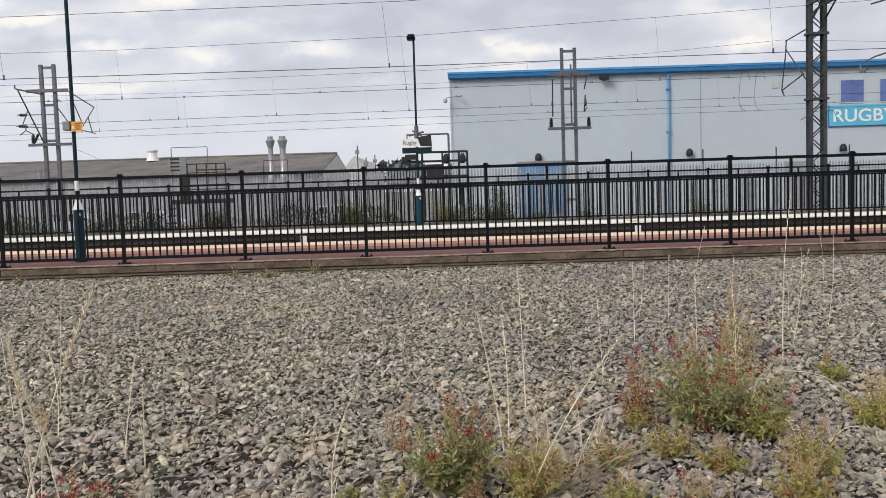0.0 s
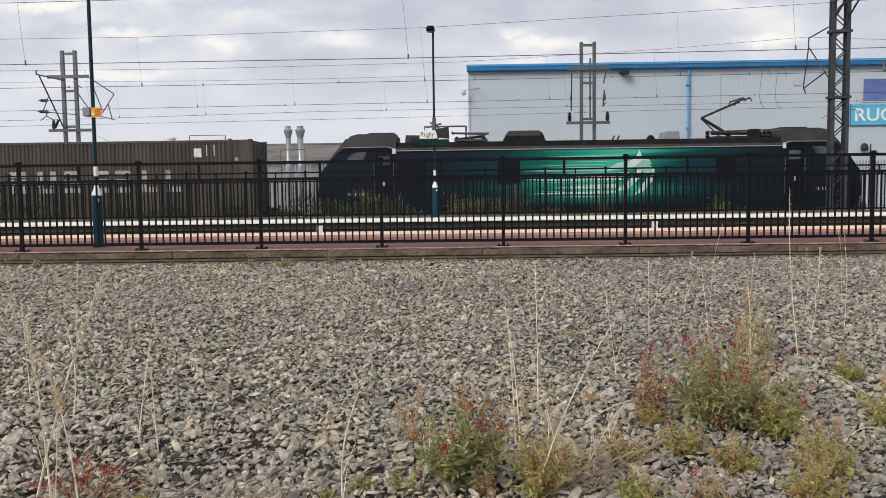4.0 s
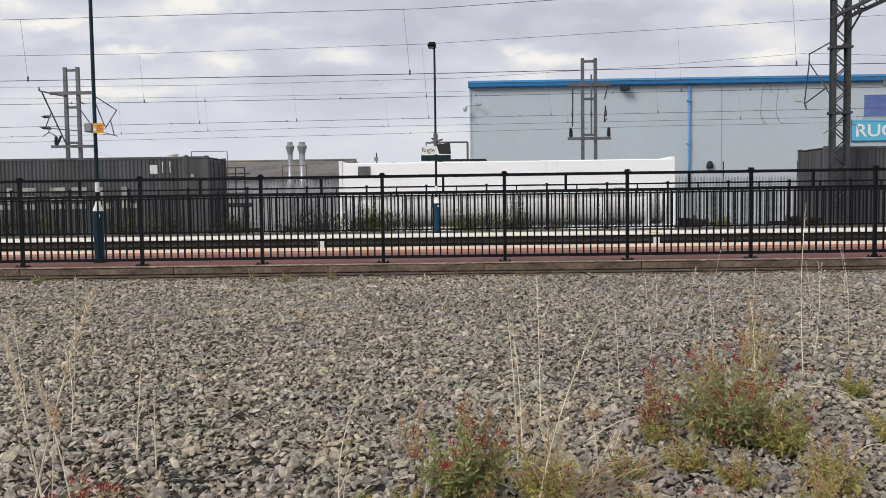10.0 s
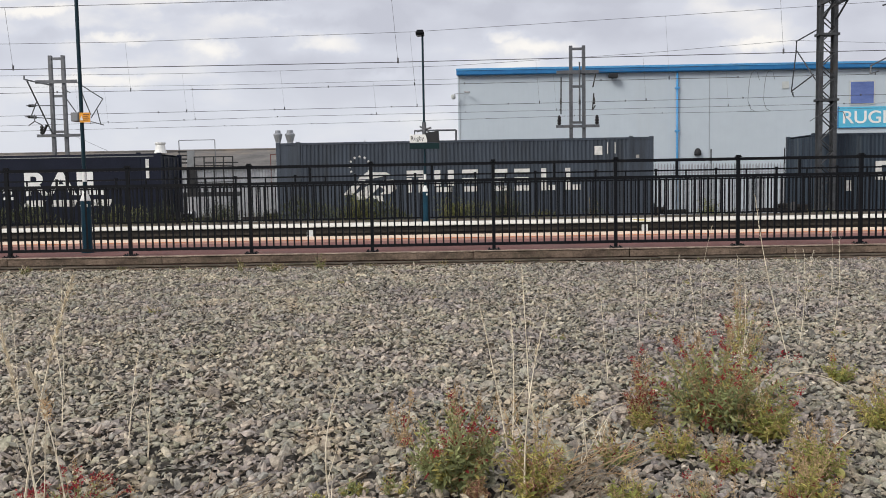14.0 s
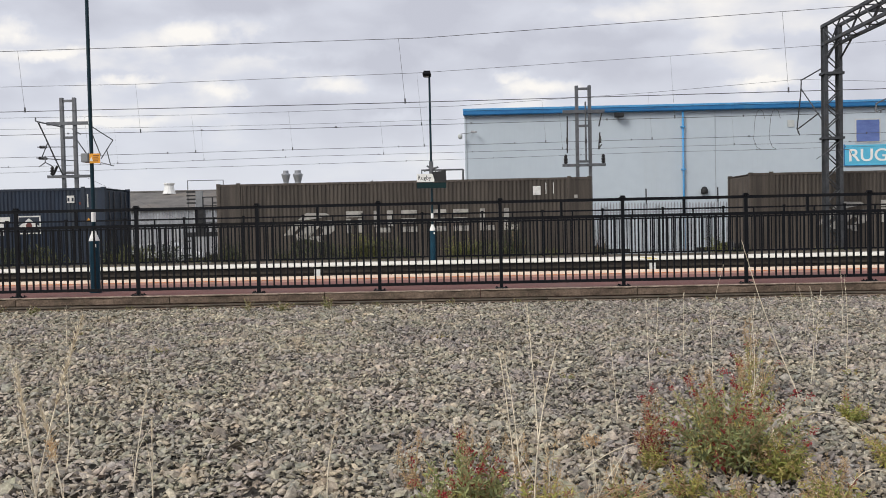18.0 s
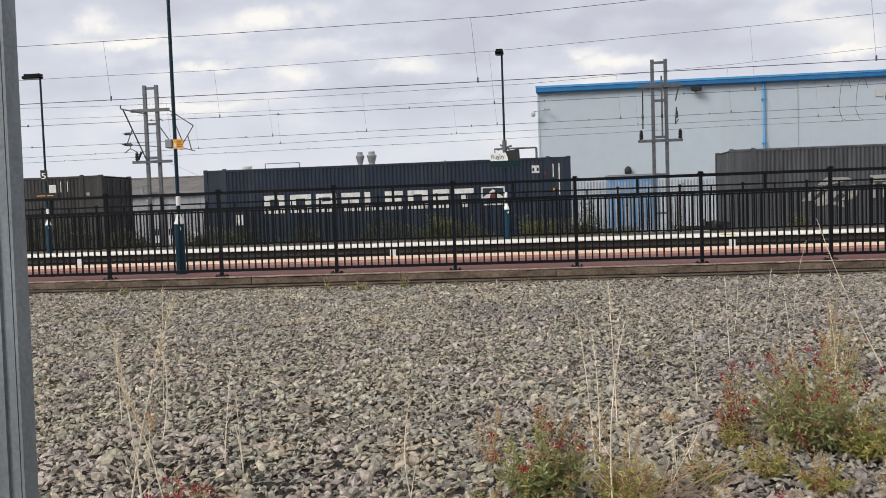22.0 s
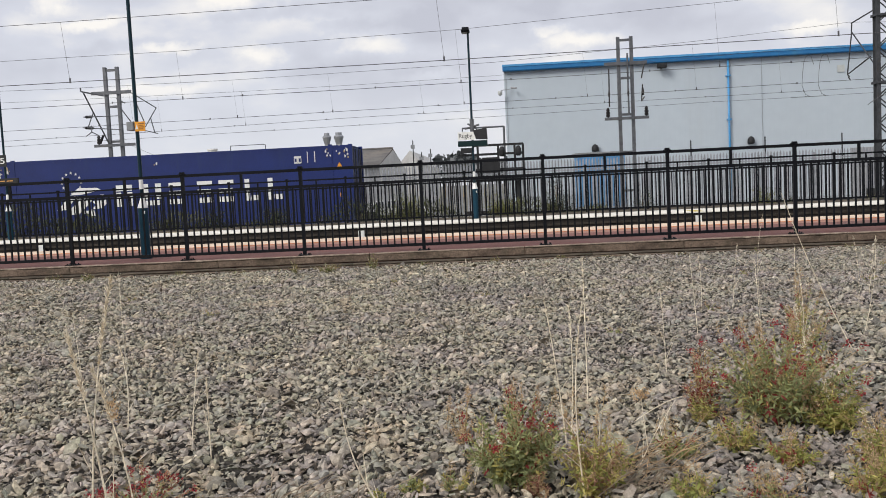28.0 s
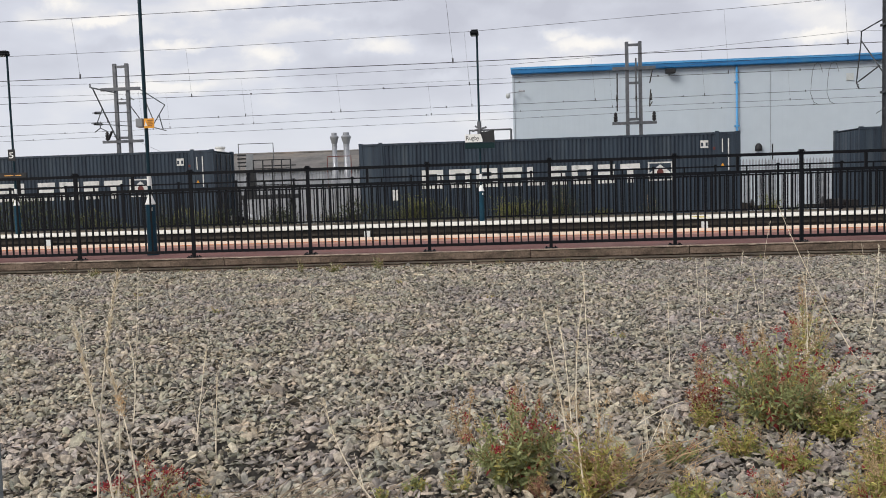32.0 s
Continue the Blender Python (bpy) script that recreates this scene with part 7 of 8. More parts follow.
def grow(name, label, category, x, y, height, spread, stems, per, mix, seed, leaf=(0.028, 0.006), flowers=0, group="", plumes=0, bits=0.5):
    """A weed: curved stems from one root, leaves along them in several colours, flower heads on top. mix: colour names and shares."""
    rng = np.random.default_rng(seed)
    t = thing(name, label, category, pose(x, y, ground_height(x, y) - 0.01), group)
    bm = bmesh.new()
    C, D, U, lead, spray = [], [], [], [], ([], [])
    share = np.array([m[1] for m in mix])
    ends = []
    for s in range(stems):
        a = rng.uniform(0, 2 * math.pi)
        r = spread * math.sqrt(rng.uniform(0.02, 1))
        h = height * rng.uniform(0.45, 1.0) * (1 - 0.45 * (r / max(spread, 1e-6)) ** 2)
        tall = height > 0.3 and rng.uniform() < 0.12
        h *= 1.22 if tall else 1.0
        root = np.array([0.25 * r * math.cos(a), 0.25 * r * math.sin(a), 0.0])
        tip = np.array([r * math.cos(a), r * math.sin(a), h])
        mid = root * 0.45 + tip * 0.55 + np.array([0, 0, 0.10 * h]) - 0.18 * np.array([math.cos(a), math.sin(a), 0]) * r
        pts = [root * (1 - u) ** 2 + 2 * u * (1 - u) * mid + tip * u * u for u in np.linspace(0, 1, 6)]
        for p, q in zip(pts, pts[1:]):
            rod(bm, p, q, 0.0012, n=3)
        k = rng.integers(int(per * 0.7), int(per * 1.3) + 1)
        k = max(4, k // 4) if tall else k
        us = rng.uniform(0.06, 0.92, k) ** 0.8
        idx = np.clip((us * 5).astype(int), 0, 4)
        P = np.array(pts)
        base = P[idx] + (P[idx + 1] - P[idx]) * (us * 5 - idx)[:, None]
        along = P[idx + 1] - P[idx]
        along /= np.linalg.norm(along, axis=1, keepdims=True) + 1e-9
        way = rng.normal(size=(k, 3)) * 0.9 + along * 0.55
        C.append(base); D.append(way); U.append(us)
        lead.append(np.full(k, rng.choice(len(mix), p=share / share.sum())))
        ends.append(tip)
        if rng.uniform() < bits:
            m = 16
            u = rng.uniform(0.70, 1.04, m)
            c = mid[None] + (tip - mid)[None] * ((u - 0.5) * 2)[:, None]
            spray[int(rng.uniform() < 0.35)].append(c + rng.normal(size=(m, 3)) * 0.011)
    tagged(part("haulm", bm, M["stem"], t), kind="stuff")
    C, D, U = np.concatenate(C), np.concatenate(D), np.concatenate(U)
    pick = rng.choice(len(mix), len(C), p=share / share.sum())
    pick = np.where(rng.uniform(size=len(C)) < 0.62, np.concatenate(lead), pick)
    for i, (key, _) in enumerate(mix):
        sel = pick == i
        if sel.sum() == 0:
            continue
        size = 1.25 - 0.75 * U[sel]
        v, f = leaf_blades(rng, C[sel], D[sel], leaf[0] * size, leaf[1] * size)
        o = part("foliage", raw_mesh("foliage", v, f, M[key]), None, t)
        tagged(o, kind="stuff")
    # withered bits along the upper stems
    for lot, key in zip(spray, ("leaf_dry", "withered")):
        if lot:
            c = np.concatenate(lot)
            v, f = leaf_blades(rng, c, rng.normal(size=c.shape) + [0, 0, 0.5], 0.013, 0.0021)
            tagged(part("dry_spray", raw_mesh("dry_spray", v, f, M[key]), None, t), kind="stuff")
    ends = [p for p in ends if p[2] > 0.40 * height] or ends
    ends = sorted(ends, key=lambda p: p[2] > 0.95 * height)
    low = sum(p[2] <= 0.95 * height for p in ends)
    ends = [ends[i] for i in rng.permutation(low)] + ends[low:]
    for p in ends[:flowers]:
        m = 34
        c = np.asarray(p) + rng.normal(size=(m, 3)) * [0.011, 0.011, 0.009]
        v, f = leaf_blades(rng, c, rng.normal(size=(m, 3)) + [0, 0, 0.5], 0.011, 0.0035)
        part("flower_head", raw_mesh("flower_head", v, f, M["petal"]), None, t)
    # dry, thin heads above the leaves
    for p in sorted(ends[flowers:], key=lambda q: -q[2])[:plumes]:
        m = 64
        u = rng.uniform(0, 1, (m, 1))
        c = np.asarray(p) + u * [0, 0, 0.085] + rng.normal(size=(m, 3)) * 0.014 * (1.15 - u) - [0, 0, 0.04]
        v, f = leaf_blades(rng, c, rng.normal(size=(m, 3)) * 0.6 + [0, 0, 0.8], 0.013, 0.0018)
        tagged(part("dry_head", raw_mesh("dry_head", v, f, M["leaf_dry"] if rng.uniform() < 0.88 else M["straw"]), None, t), kind="stuff")
    return t


VAL, RAG = "valerian weeds in the ballast", "ragged weeds"
G, Y_, R_, D_ = "leaf", "leaf_yellow", "leaf_red", "leaf_dry"
grow("valerian_bush", "bushy red-flowered weed with green and reddening leaves", "weed", 1.46, 4.82, 0.57, 0.48, 180, 31, ((G, 0.74), (Y_, 0.14), (R_, 0.06), (D_, 0.06)), 11, (0.050, 0.0072), 36, VAL, plumes=18, bits=0.4)
grow("valerian_bush", "upright reddening weed beside the big bush", "weed", 1.07, 4.90, 0.42, 0.13, 38, 28, ((G, 0.10), (Y_, 0.08), (R_, 0.56), (D_, 0.26)), 12, (0.032, 0.0050), 4, VAL, plumes=4, bits=0.6)
grow("valerian_bush", "yellow-green weed with narrow leaves", "weed", 1.66, 4.62, 0.30, 0.20, 56, 28, (("leaf_lime", 0.50), (Y_, 0.42), (D_, 0.08)), 13, (0.042, 0.0060), 2, VAL, plumes=3, bits=0.2)
grow("valerian_bush", "low grey-green weed with red flower heads", "weed", 0.0, 3.89, 0.47, 0.26, 92, 30, ((G, 0.84), (Y_, 0.10), (R_, 0.03), (D_, 0.03)), 14, (0.050, 0.0078), 18, VAL, plumes=10, bits=0.4)
grow("valerian_bush", "thin brown-green weed behind the big bush", "weed", 2.15, 6.5, 0.56, 0.22, 36, 30, ((G, 0.40), (Y_, 0.30), (R_, 0.06), (D_, 0.24)), 15, (0.036, 0.0050), 3, VAL, plumes=8, bits=0.9)
grow("valerian_bush", "small bright green weed with a red head", "weed", 2.55, 5.75, 0.22, 0.13, 26, 26, (("leaf_lime", 0.62), (Y_, 0.30), (D_, 0.08)), 16, (0.036, 0.0056), 2, VAL, plumes=3, bits=0.3)
grow("ragged_weed", "small yellow-green weed beside the reddening one", "weed", 1.04, 4.80, 0.2, 0.11, 26, 24, (("leaf_lime", 0.45), (Y_, 0.45), (D_, 0.10)), 30, (0.032, 0.0044), 0, RAG, bits=0.2)
grow("ragged_weed", "low yellowing weed between the stones", "weed", 1.1, 4.32, 0.22, 0.15, 28, 26, (("leaf_lime", 0.36), (Y_, 0.36), (R_, 0.06), (D_, 0.22)), 17, (0.036, 0.0054), 0, RAG, plumes=4)
grow("ragged_weed", "low yellow-green weed between the stones", "weed", 1.28, 4.05, 0.21, 0.16, 28, 26, (("leaf_lime", 0.40), (Y_, 0.40), (R_, 0.04), (D_, 0.16)), 18, (0.036, 0.0054), 0, RAG, plumes=4)
grow("ragged_weed", "straggling yellow-green weed with dry tips", "weed", 1.66, 3.98, 0.30, 0.19, 44, 32, (("leaf_lime", 0.42), (Y_, 0.36), (R_, 0.02), (D_, 0.20)), 19, (0.040, 0.0056), 0, RAG, plumes=10, bits=0.8)
grow("ragged_weed", "straggling low weed with orange dry leaves", "weed", 1.5, 3.68, 0.22, 0.20, 36, 26, (("leaf_lime", 0.32), (Y_, 0.30), (R_, 0.06), (D_, 0.32)), 31, (0.036, 0.0054), 0, RAG, plumes=8)
grow("ragged_weed", "yellow-green weed with drying stems", "weed", 2.36, 4.75, 0.32, 0.22, 46, 28, (("leaf_lime", 0.38), (Y_, 0.42), (R_, 0.02), (D_, 0.18)), 20, (0.038, 0.0056), 0, RAG, plumes=6)
grow("ragged_weed", "sparse dry brown weed behind the low bush", "weed", -0.27, 4.5, 0.30, 0.12, 16, 12, ((D_, 0.6), ("withered", 0.3), (Y_, 0.1)), 39, (0.030, 0.0040), 0, RAG, plumes=6, bits=0.8)
grow("ragged_weed", "small green weed between the stones", "weed", -0.46, 3.86, 0.12, 0.09, 12, 22, ((G, 0.7), (Y_, 0.3)), 21, (0.034, 0.0060), 0, RAG, bits=0.0)
grow("ragged_weed", "small green weed with a dry stem", "weed", -0.27, 3.80, 0.15, 0.09, 14, 22, ((G, 0.6), (Y_, 0.3), (D_, 0.1)), 32, (0.034, 0.0060), 0, RAG, plumes=2, bits=0.2)
grow("ragged_weed", "small faded green weed among the stones", "weed", -0.6, 3.72, 0.11, 0.08, 10, 20, ((G, 0.6), (Y_, 0.35), (D_, 0.05)), 33, (0.032, 0.0054), 0, RAG, bits=0.0)
grow("ragged_weed", "low green weed with a pinkish tip", "weed", 0.78, 4.2, 0.19, 0.14, 26, 24, ((G, 0.60), (Y_, 0.22), (R_, 0.06), (D_, 0.12)), 23, (0.032, 0.0048), 0, RAG, plumes=5)
grow("ragged_weed", "low bright green weed at the foot of the bank", "weed", 0.74, 3.66, 0.15, 0.15, 26, 22, (("leaf_lime", 0.6), (Y_, 0.32), (D_, 0.08)), 34, (0.036, 0.0058), 0, RAG, plumes=2, bits=0.2)
grow("ragged_weed", "sparse reddish weed among the stones", "weed", 1.04, 3.6, 0.18, 0.16, 22, 20, ((G, 0.3), (Y_, 0.26), (R_, 0.20), (D_, 0.24)), 35, (0.030, 0.0042), 1, RAG, plumes=6)
grow("ragged_weed", "drying yellow-brown weed with thin stems", "weed", 0.34, 3.74, 0.40, 0.20, 72, 22, (("leaf_lime", 0.30), (Y_, 0.42), (D_, 0.18), ("withered", 0.10)), 24, (0.044, 0.0058), 0, RAG, plumes=8, bits=0.4)
grow("ragged_weed", "withered red-brown weed at the foot of the bush", "weed", 0.09, 3.74, 0.15, 0.08, 14, 16, (("withered", 0.5), (D_, 0.5)), 38, (0.036, 0.0054), 0, RAG, bits=0.4)
grow("ragged_weed", "sparse crimson-flowered weed in the hollow", "weed", -1.72, 3.82, 0.23, 0.26, 34, 12, ((G, 0.34), (Y_, 0.1), (R_, 0.50), (D_, 0.06)), 22, (0.028, 0.0048), 18, RAG, plumes=2, bits=0.3)
grow("ragged_weed", "small ochre weed at the foot of the dry grass", "weed", -1.45, 3.66, 0.14, 0.12, 24, 22, ((G, 0.3), (Y_, 0.62), (D_, 0.08)), 36, (0.036, 0.0056), 0, RAG, plumes=2, bits=0.2)
grow("ragged_weed", "sparse grey-green weed at the foot of the kerb", "weed", -2.62, 12.7, 0.2, 0.26, 26, 24, (("shrub", 0.6), ("leaf", 0.25), ("straw", 0.15)), 25, (0.04, 0.0035), 0, "ragged weeds", plumes=0)
grow("ragged_weed", "sparse grey-green weed growing from the kerb joint", "weed", -1.95, 12.85, 0.3, 0.12, 16, 24, (("shrub", 0.6), ("leaf", 0.25), ("straw", 0.15)), 26, (0.036, 0.0032), 0, "ragged weeds", plumes=0)
grow("ragged_weed", "dry brown weed at the foot of the kerb", "weed", -3.1, 12.75, 0.26, 0.12, 14, 24, (("shrub", 0.6), ("leaf", 0.25), ("straw", 0.15)), 37, (0.036, 0.0032), 0, "ragged weeds", plumes=0)
grow("ragged_weed", "dry tuft at the foot of the kerb", "weed", -6.3, 12.75, 0.18, 0.12, 14, 20, (("shrub", 0.6), ("leaf", 0.25), ("straw", 0.15)), 27, (0.05, 0.004), 0, "ragged weeds", plumes=0)
rng_k = random.Random(17)
for k in range(22):
    x = -9.5 + 0.86 * k + rng_k.uniform(-0.35, 0.35)
    grow("ragged_weed", "thin dry tuft growing along the foot of the kerb", "weed", x, 13.0 + rng_k.uniform(-0.12, 0.06), rng_k.uniform(0.07, 0.19), rng_k.uniform(0.06, 0.16), 9, 8, (("shrub", 0.5), ("leaf", 0.3), ("straw", 0.2)), 300 + k, (0.04, 0.0036), 0, RAG, bits=0.1)
for k, (x, y) in enumerate(((-0.25, 9.8), (1.9, 8.3), (3.9, 9.6), (-3.1, 8.9), (0.9, 7.4), (-1.4, 11.2), (3.2, 7.2), (4.6, 11.0), (-4.6, 10.4), (2.9, 10.6))):
    grow("ragged_weed", "faint green sprout between the stones", "weed", x, y, 0.10, 0.12, 8, 14, (("leaf", 0.7), ("leaf_yellow", 0.3)), 40 + k, (0.022, 0.004), 0, "ragged weeds")


STALKS = []


def stalk(x, y, height, lean, bow, seed, seed_head=True, r=0.0025, blown=None):
    """A dry grass stalk: a thin bowed culm with a loose seed head. lean: the tip's offset in x and y; blown: how far the wind turns it, in seconds and degrees."""
    rng = np.random.default_rng(seed)
    z = ground_height(x, y)
    t = thing("grass_stalk", "tall dry straw-coloured grass stalk with a loose seed head", "grass", pose(x, y, z - 0.01), "dry grass stalks")
    n = 14
    us = np.linspace(0, 1, n)
    pts = [Vector((lean[0] * (0.8 * u + 0.2 * u * u) + bow * math.sin(math.pi * u), lean[1] * (0.8 * u + 0.2 * u * u), height * u * (1 - 0.10 * u))) for u in us]
    bm = bmesh.new()
    for k, (a, b) in enumerate(zip(pts, pts[1:])):
        rod(bm, a, b, r * (1.15 - 0.8 * us[k]), r * (1.15 - 0.8 * us[k + 1]), n=4)
    part("culm", bm, M["straw"], t)
    if seed_head:
        full = x < -1.6 and y < 4.2
        m = 240 if full else 60 if y < 5.4 else 36
        u = rng.uniform(0.62 if full else 0.70, 1.0, m)
        i = np.clip((u * (n - 1)).astype(int), 0, n - 2)
        P = np.array([tuple(p) for p in pts])
        base = P[i] + (P[i + 1] - P[i]) * (u * (n - 1) - i)[:, None]
        way = (P[i + 1] - P[i]) / np.linalg.norm(P[i + 1] - P[i], axis=1, keepdims=True) + rng.normal(size=(m, 3)) * 0.35
        v, f = leaf_blades(rng, base, way, 0.032 if full else 0.024, 0.0026 if full else 0.0018 if y < 5.4 else 0.0014, 0.1)
        part("seed_head", raw_mesh("seed_head", v, f, M["straw"]), None, t)
    bm2 = bmesh.new()
    for s in (0.18, 0.33):
        a = Vector((lean[0] * (0.8 * s + 0.2 * s * s) + bow * math.sin(math.pi * s), lean[1] * s * s, height * s))
        w = Vector((rng.uniform(-0.09, 0.09), rng.uniform(-0.08, 0.08), rng.uniform(0.10, 0.2)))
        rod(bm2, a, a + w, 0.0022, 0.0006, n=3)
    part("blade", bm2, M["straw"], t)
    STALKS.append((t, x, y, z - 0.01, rng.uniform(0, 6.28), rng.uniform(0.7, 1.6), blown))
    return t


# the wind leans four of the stalks: seconds and degrees
BENT_TALL = ((0, 7.0), (3, 1.5), (6, -2.5), (8, 0.0), (10, 4.5), (12, 0.5), (14, -8.0), (15, -13.0), (18, -16.0), (20, -17.0), (22, -19.0), (24, -20.0), (26, -20.0), (29, -19.0), (30, -20.5), (32, -22.5))
BENT_LEANING = ((0, 5.0), (3, -3.0), (6, 1.0), (8, -14.5), (10, -8.0), (12, -5.5), (14, -18.5), (15, -17.5), (18, -18.5), (20, -13.0), (22, -21.5), (24, -22.5), (26, -25.5), (29, -24.5), (30, -26.0), (32, -26.0))
BENT_FAR = ((0, 7.0), (3, 7.0), (6, 4.0), (8, 4.0), (10, 4.5), (12, 1.5), (14, 1.5), (15, 0.5), (18, 2.0), (19, 3.2), (20, 3.2), (22, 1.5), (24, 1.0), (26, -1.0), (29, -5.0), (30, -3.5), (32, -4.5))
BENT_LOW = ((0, 9.0), (8, 7.0), (22, -5.0), (26, -15.0), (29, -22.0), (30, -26.0), (32, -28.0))
# the middle group, the leaning one, the tall ones by the bush, and the ones at the other end
for k, (x, y, h, lx, ly, bow) in enumerate((
    (0.27, 4.47, 0.86, -0.09, 0.0, 0.0), (0.29, 4.45, 0.80, -0.03, 0.05, 0.01), (0.46, 5.3, 0.98, -0.02, 0.05, 0.0), (0.29, 3.66, 0.87, 0.38, 0.05, -0.01),
    (0.34, 3.95, 0.42, 0.02, 0.0, 0.03), (0.55, 4.0, 0.38, 0.20, 0.05, 0.0), (0.70, 4.30, 0.26, 0.10, 0.1, 0.0), (2.47, 6.39, 1.40, -0.08, 0.0, -0.03),
    (1.95, 5.9, 0.80, 0.02, 0.1, 0.02), (1.75, 6.1, 0.80, -0.03, 0.1, 0.0), (2.15, 6.6, 0.86, 0.06, 0.1, 0.0), (2.75, 6.9, 0.86, 0.05, 0.0, 0.03), (3.2, 7.3, 0.90, 0.0, 0.0, 0.02),
    (1.55, 7.2, 0.75, 0.0, 0.1, 0.0), (-1.81, 3.70, 0.96, -0.11, 0.0, 0.0), (-1.90, 3.71, 1.20, 0.24, 0.0, -0.01), (-1.70, 3.72, 0.76, -0.17, 0.05, 0.01),
    (-2.54, 5.58, 0.98, 0.02, 0.0, 0.0), (-2.30, 5.0, 0.60, -0.05, 0.1, 0.03), (-1.80, 4.7, 0.56, 0.02, 0.1, 0.0), (-1.64, 4.55, 0.50, 0.01, 0.0, 0.0),
    (-2.75, 5.4, 0.71, -0.1, 0.1, 0.0), (-0.48, 3.40, 0.70, 0.0, 0.0, -0.05), (1.05, 5.9, 0.66, -0.02, 0.1, 0.0),
    (1.81, 8.24, 0.62, 0.02, 0.0, 0.02), (2.09, 8.2, 0.71, 0.05, 0.0, 0.0), (2.43, 8.5, 0.95, 0.08, 0.0, -0.03), (3.17, 8.05, 0.72, -0.02, 0.0, 0.02), (3.4, 8.4, 0.66, 0.06, 0.0, 0.0), (4.13, 9.5, 0.80, -0.04, 0.0, 0.02), (-0.20, 3.87, 0.36, 0.05, 0.0, 0.02))):
    stalk(x, y, h, (lx, ly), bow, 100 + k, seed_head=h >= 0.42, r=0.0048 if x < -1.6 and y < 4.2 else 0.0024 if h < 0.40 else 0.0038 if y < 5.4 or h > 1.2 else 0.0022 if y < 7.9 else 0.0017, blown={1.40: BENT_TALL, 0.87: BENT_LEANING, 1.20: BENT_FAR, 0.70: BENT_LOW}.get(h))
# two fallen stalks lying over the stones
for x, y, a, l, up in ((2.47, 5.30, 192, 0.50, 20), (0.66, 4.75, 24, 0.55, 9), (1.9, 4.35, 30, 0.3, 6)):
    t = thing("fallen_stalk", "dry grass stalk lying across the weeds", "grass", pose(x, y, ground_height(x, y) + 0.03, 0, -up, a), "fallen stalks")
    bm = bmesh.new()
    strip(bm, [(l * u, 0, 0.05 * math.sin(3.0 * u)) for u in np.linspace(0, 1, 9)], 0.0028)
    part("culm", bm, M["straw"], t)


def dry_tangle(x, y, w, d, n, seed, label, key):
    """Dead grass stems lying over one another on the stones."""
    rng = np.random.default_rng(seed)
    t = thing("dry_grass_tangle", label, "grass", pose(x, y, ground_height(x, y)))
    bm = bmesh.new()
    for k in range(n):
        a = np.array([rng.normal(0, w * 0.42), rng.normal(0, d * 0.42), rng.uniform(-0.01, 0.05)])
        yaw, l = rng.normal(0.55, 0.6), rng.uniform(0.10, 0.34)
        way = np.array([math.cos(yaw), 0.5 * math.sin(yaw), rng.uniform(0.0, 0.65)])
        b = a + way * l
        m = (a + b) / 2 + [0, 0, 0.03 * rng.uniform(-0.3, 1)]
        rod(bm, a, m, 0.0022, n=3)
        rod(bm, m, b, 0.0022, 0.0009, n=3)
    tagged(part("haulm", bm, M[key], t), kind="stuff")


dry_tangle(-1.02, 3.68, 0.62, 0.22, 60, 61, "tangle of dead grey-brown grass stems lying on the stones", "twig")
dry_tangle(0.46, 3.72, 0.30, 0.16, 34, 62, "small tangle of dead grey-brown grass stems beside the weeds", "twig")
dry_tangle(0.50, 4.00, 0.36, 0.24, 46, 64, "tangle of dead orange-brown stems among the weeds", "drystem")
um = thing("dry_umbel", "dry orange-tan seed head on a thin stem", "weed", pose(0.66, 4.30, ground_height(0.66, 4.30)))
part("stalk", rd((0, 0, -0.02), (-0.03, 0, 0.27), 0.002, n=4), M["straw"], um)
rng_u = np.random.default_rng(63)
c_u = rng_u.normal(size=(190, 3)) * [0.024, 0.020, 0.014] + [-0.03, 0, 0.295]
v_u, f_u = leaf_blades(rng_u, c_u, rng_u.normal(size=(190, 3)) + [0, 0, 0.6], 0.017, 0.0024)
part("seed_head", raw_mesh("seed_head", v_u, f_u, M["umbel"]), None, um)
fl = thing("dry_umbel", "fluffy orange-tan seed head on a bent dry stem", "weed", pose(-1.80, 3.70, ground_height(-1.80, 3.70)))
part("stalk", rd((0, 0, -0.02), (0.035, 0, 0.50), 0.0025, 0.0015, n=4), M["straw"], fl)
c_f = rng_u.normal(size=(130, 3)) * [0.012, 0.012, 0.030] + [0.04, 0, 0.50]
v_f, f_f = leaf_blades(rng_u, c_f, rng_u.normal(size=(130, 3)) * 0.6 + [0.2, 0, 0.8], 0.018, 0.0022)
part("seed_head", raw_mesh("seed_head", v_f, f_f, M["umbel"]), None, fl)
pl = thing("pale_leaf", "round pale yellow dying leaf on the weeds", "leaf", pose(1.78, 3.98, ground_height(1.78, 3.98) + 0.03, 62, 10, 12))
part("blade", lathe(((0.001, 0.006), (0.016, 0.003), (0.025, -0.003)), 12), M["paleleaf"], pl)
part("stalk", rd((0, -0.02, 0), (0, -0.06, -0.03), 0.0015, n=4), M["straw"], pl)


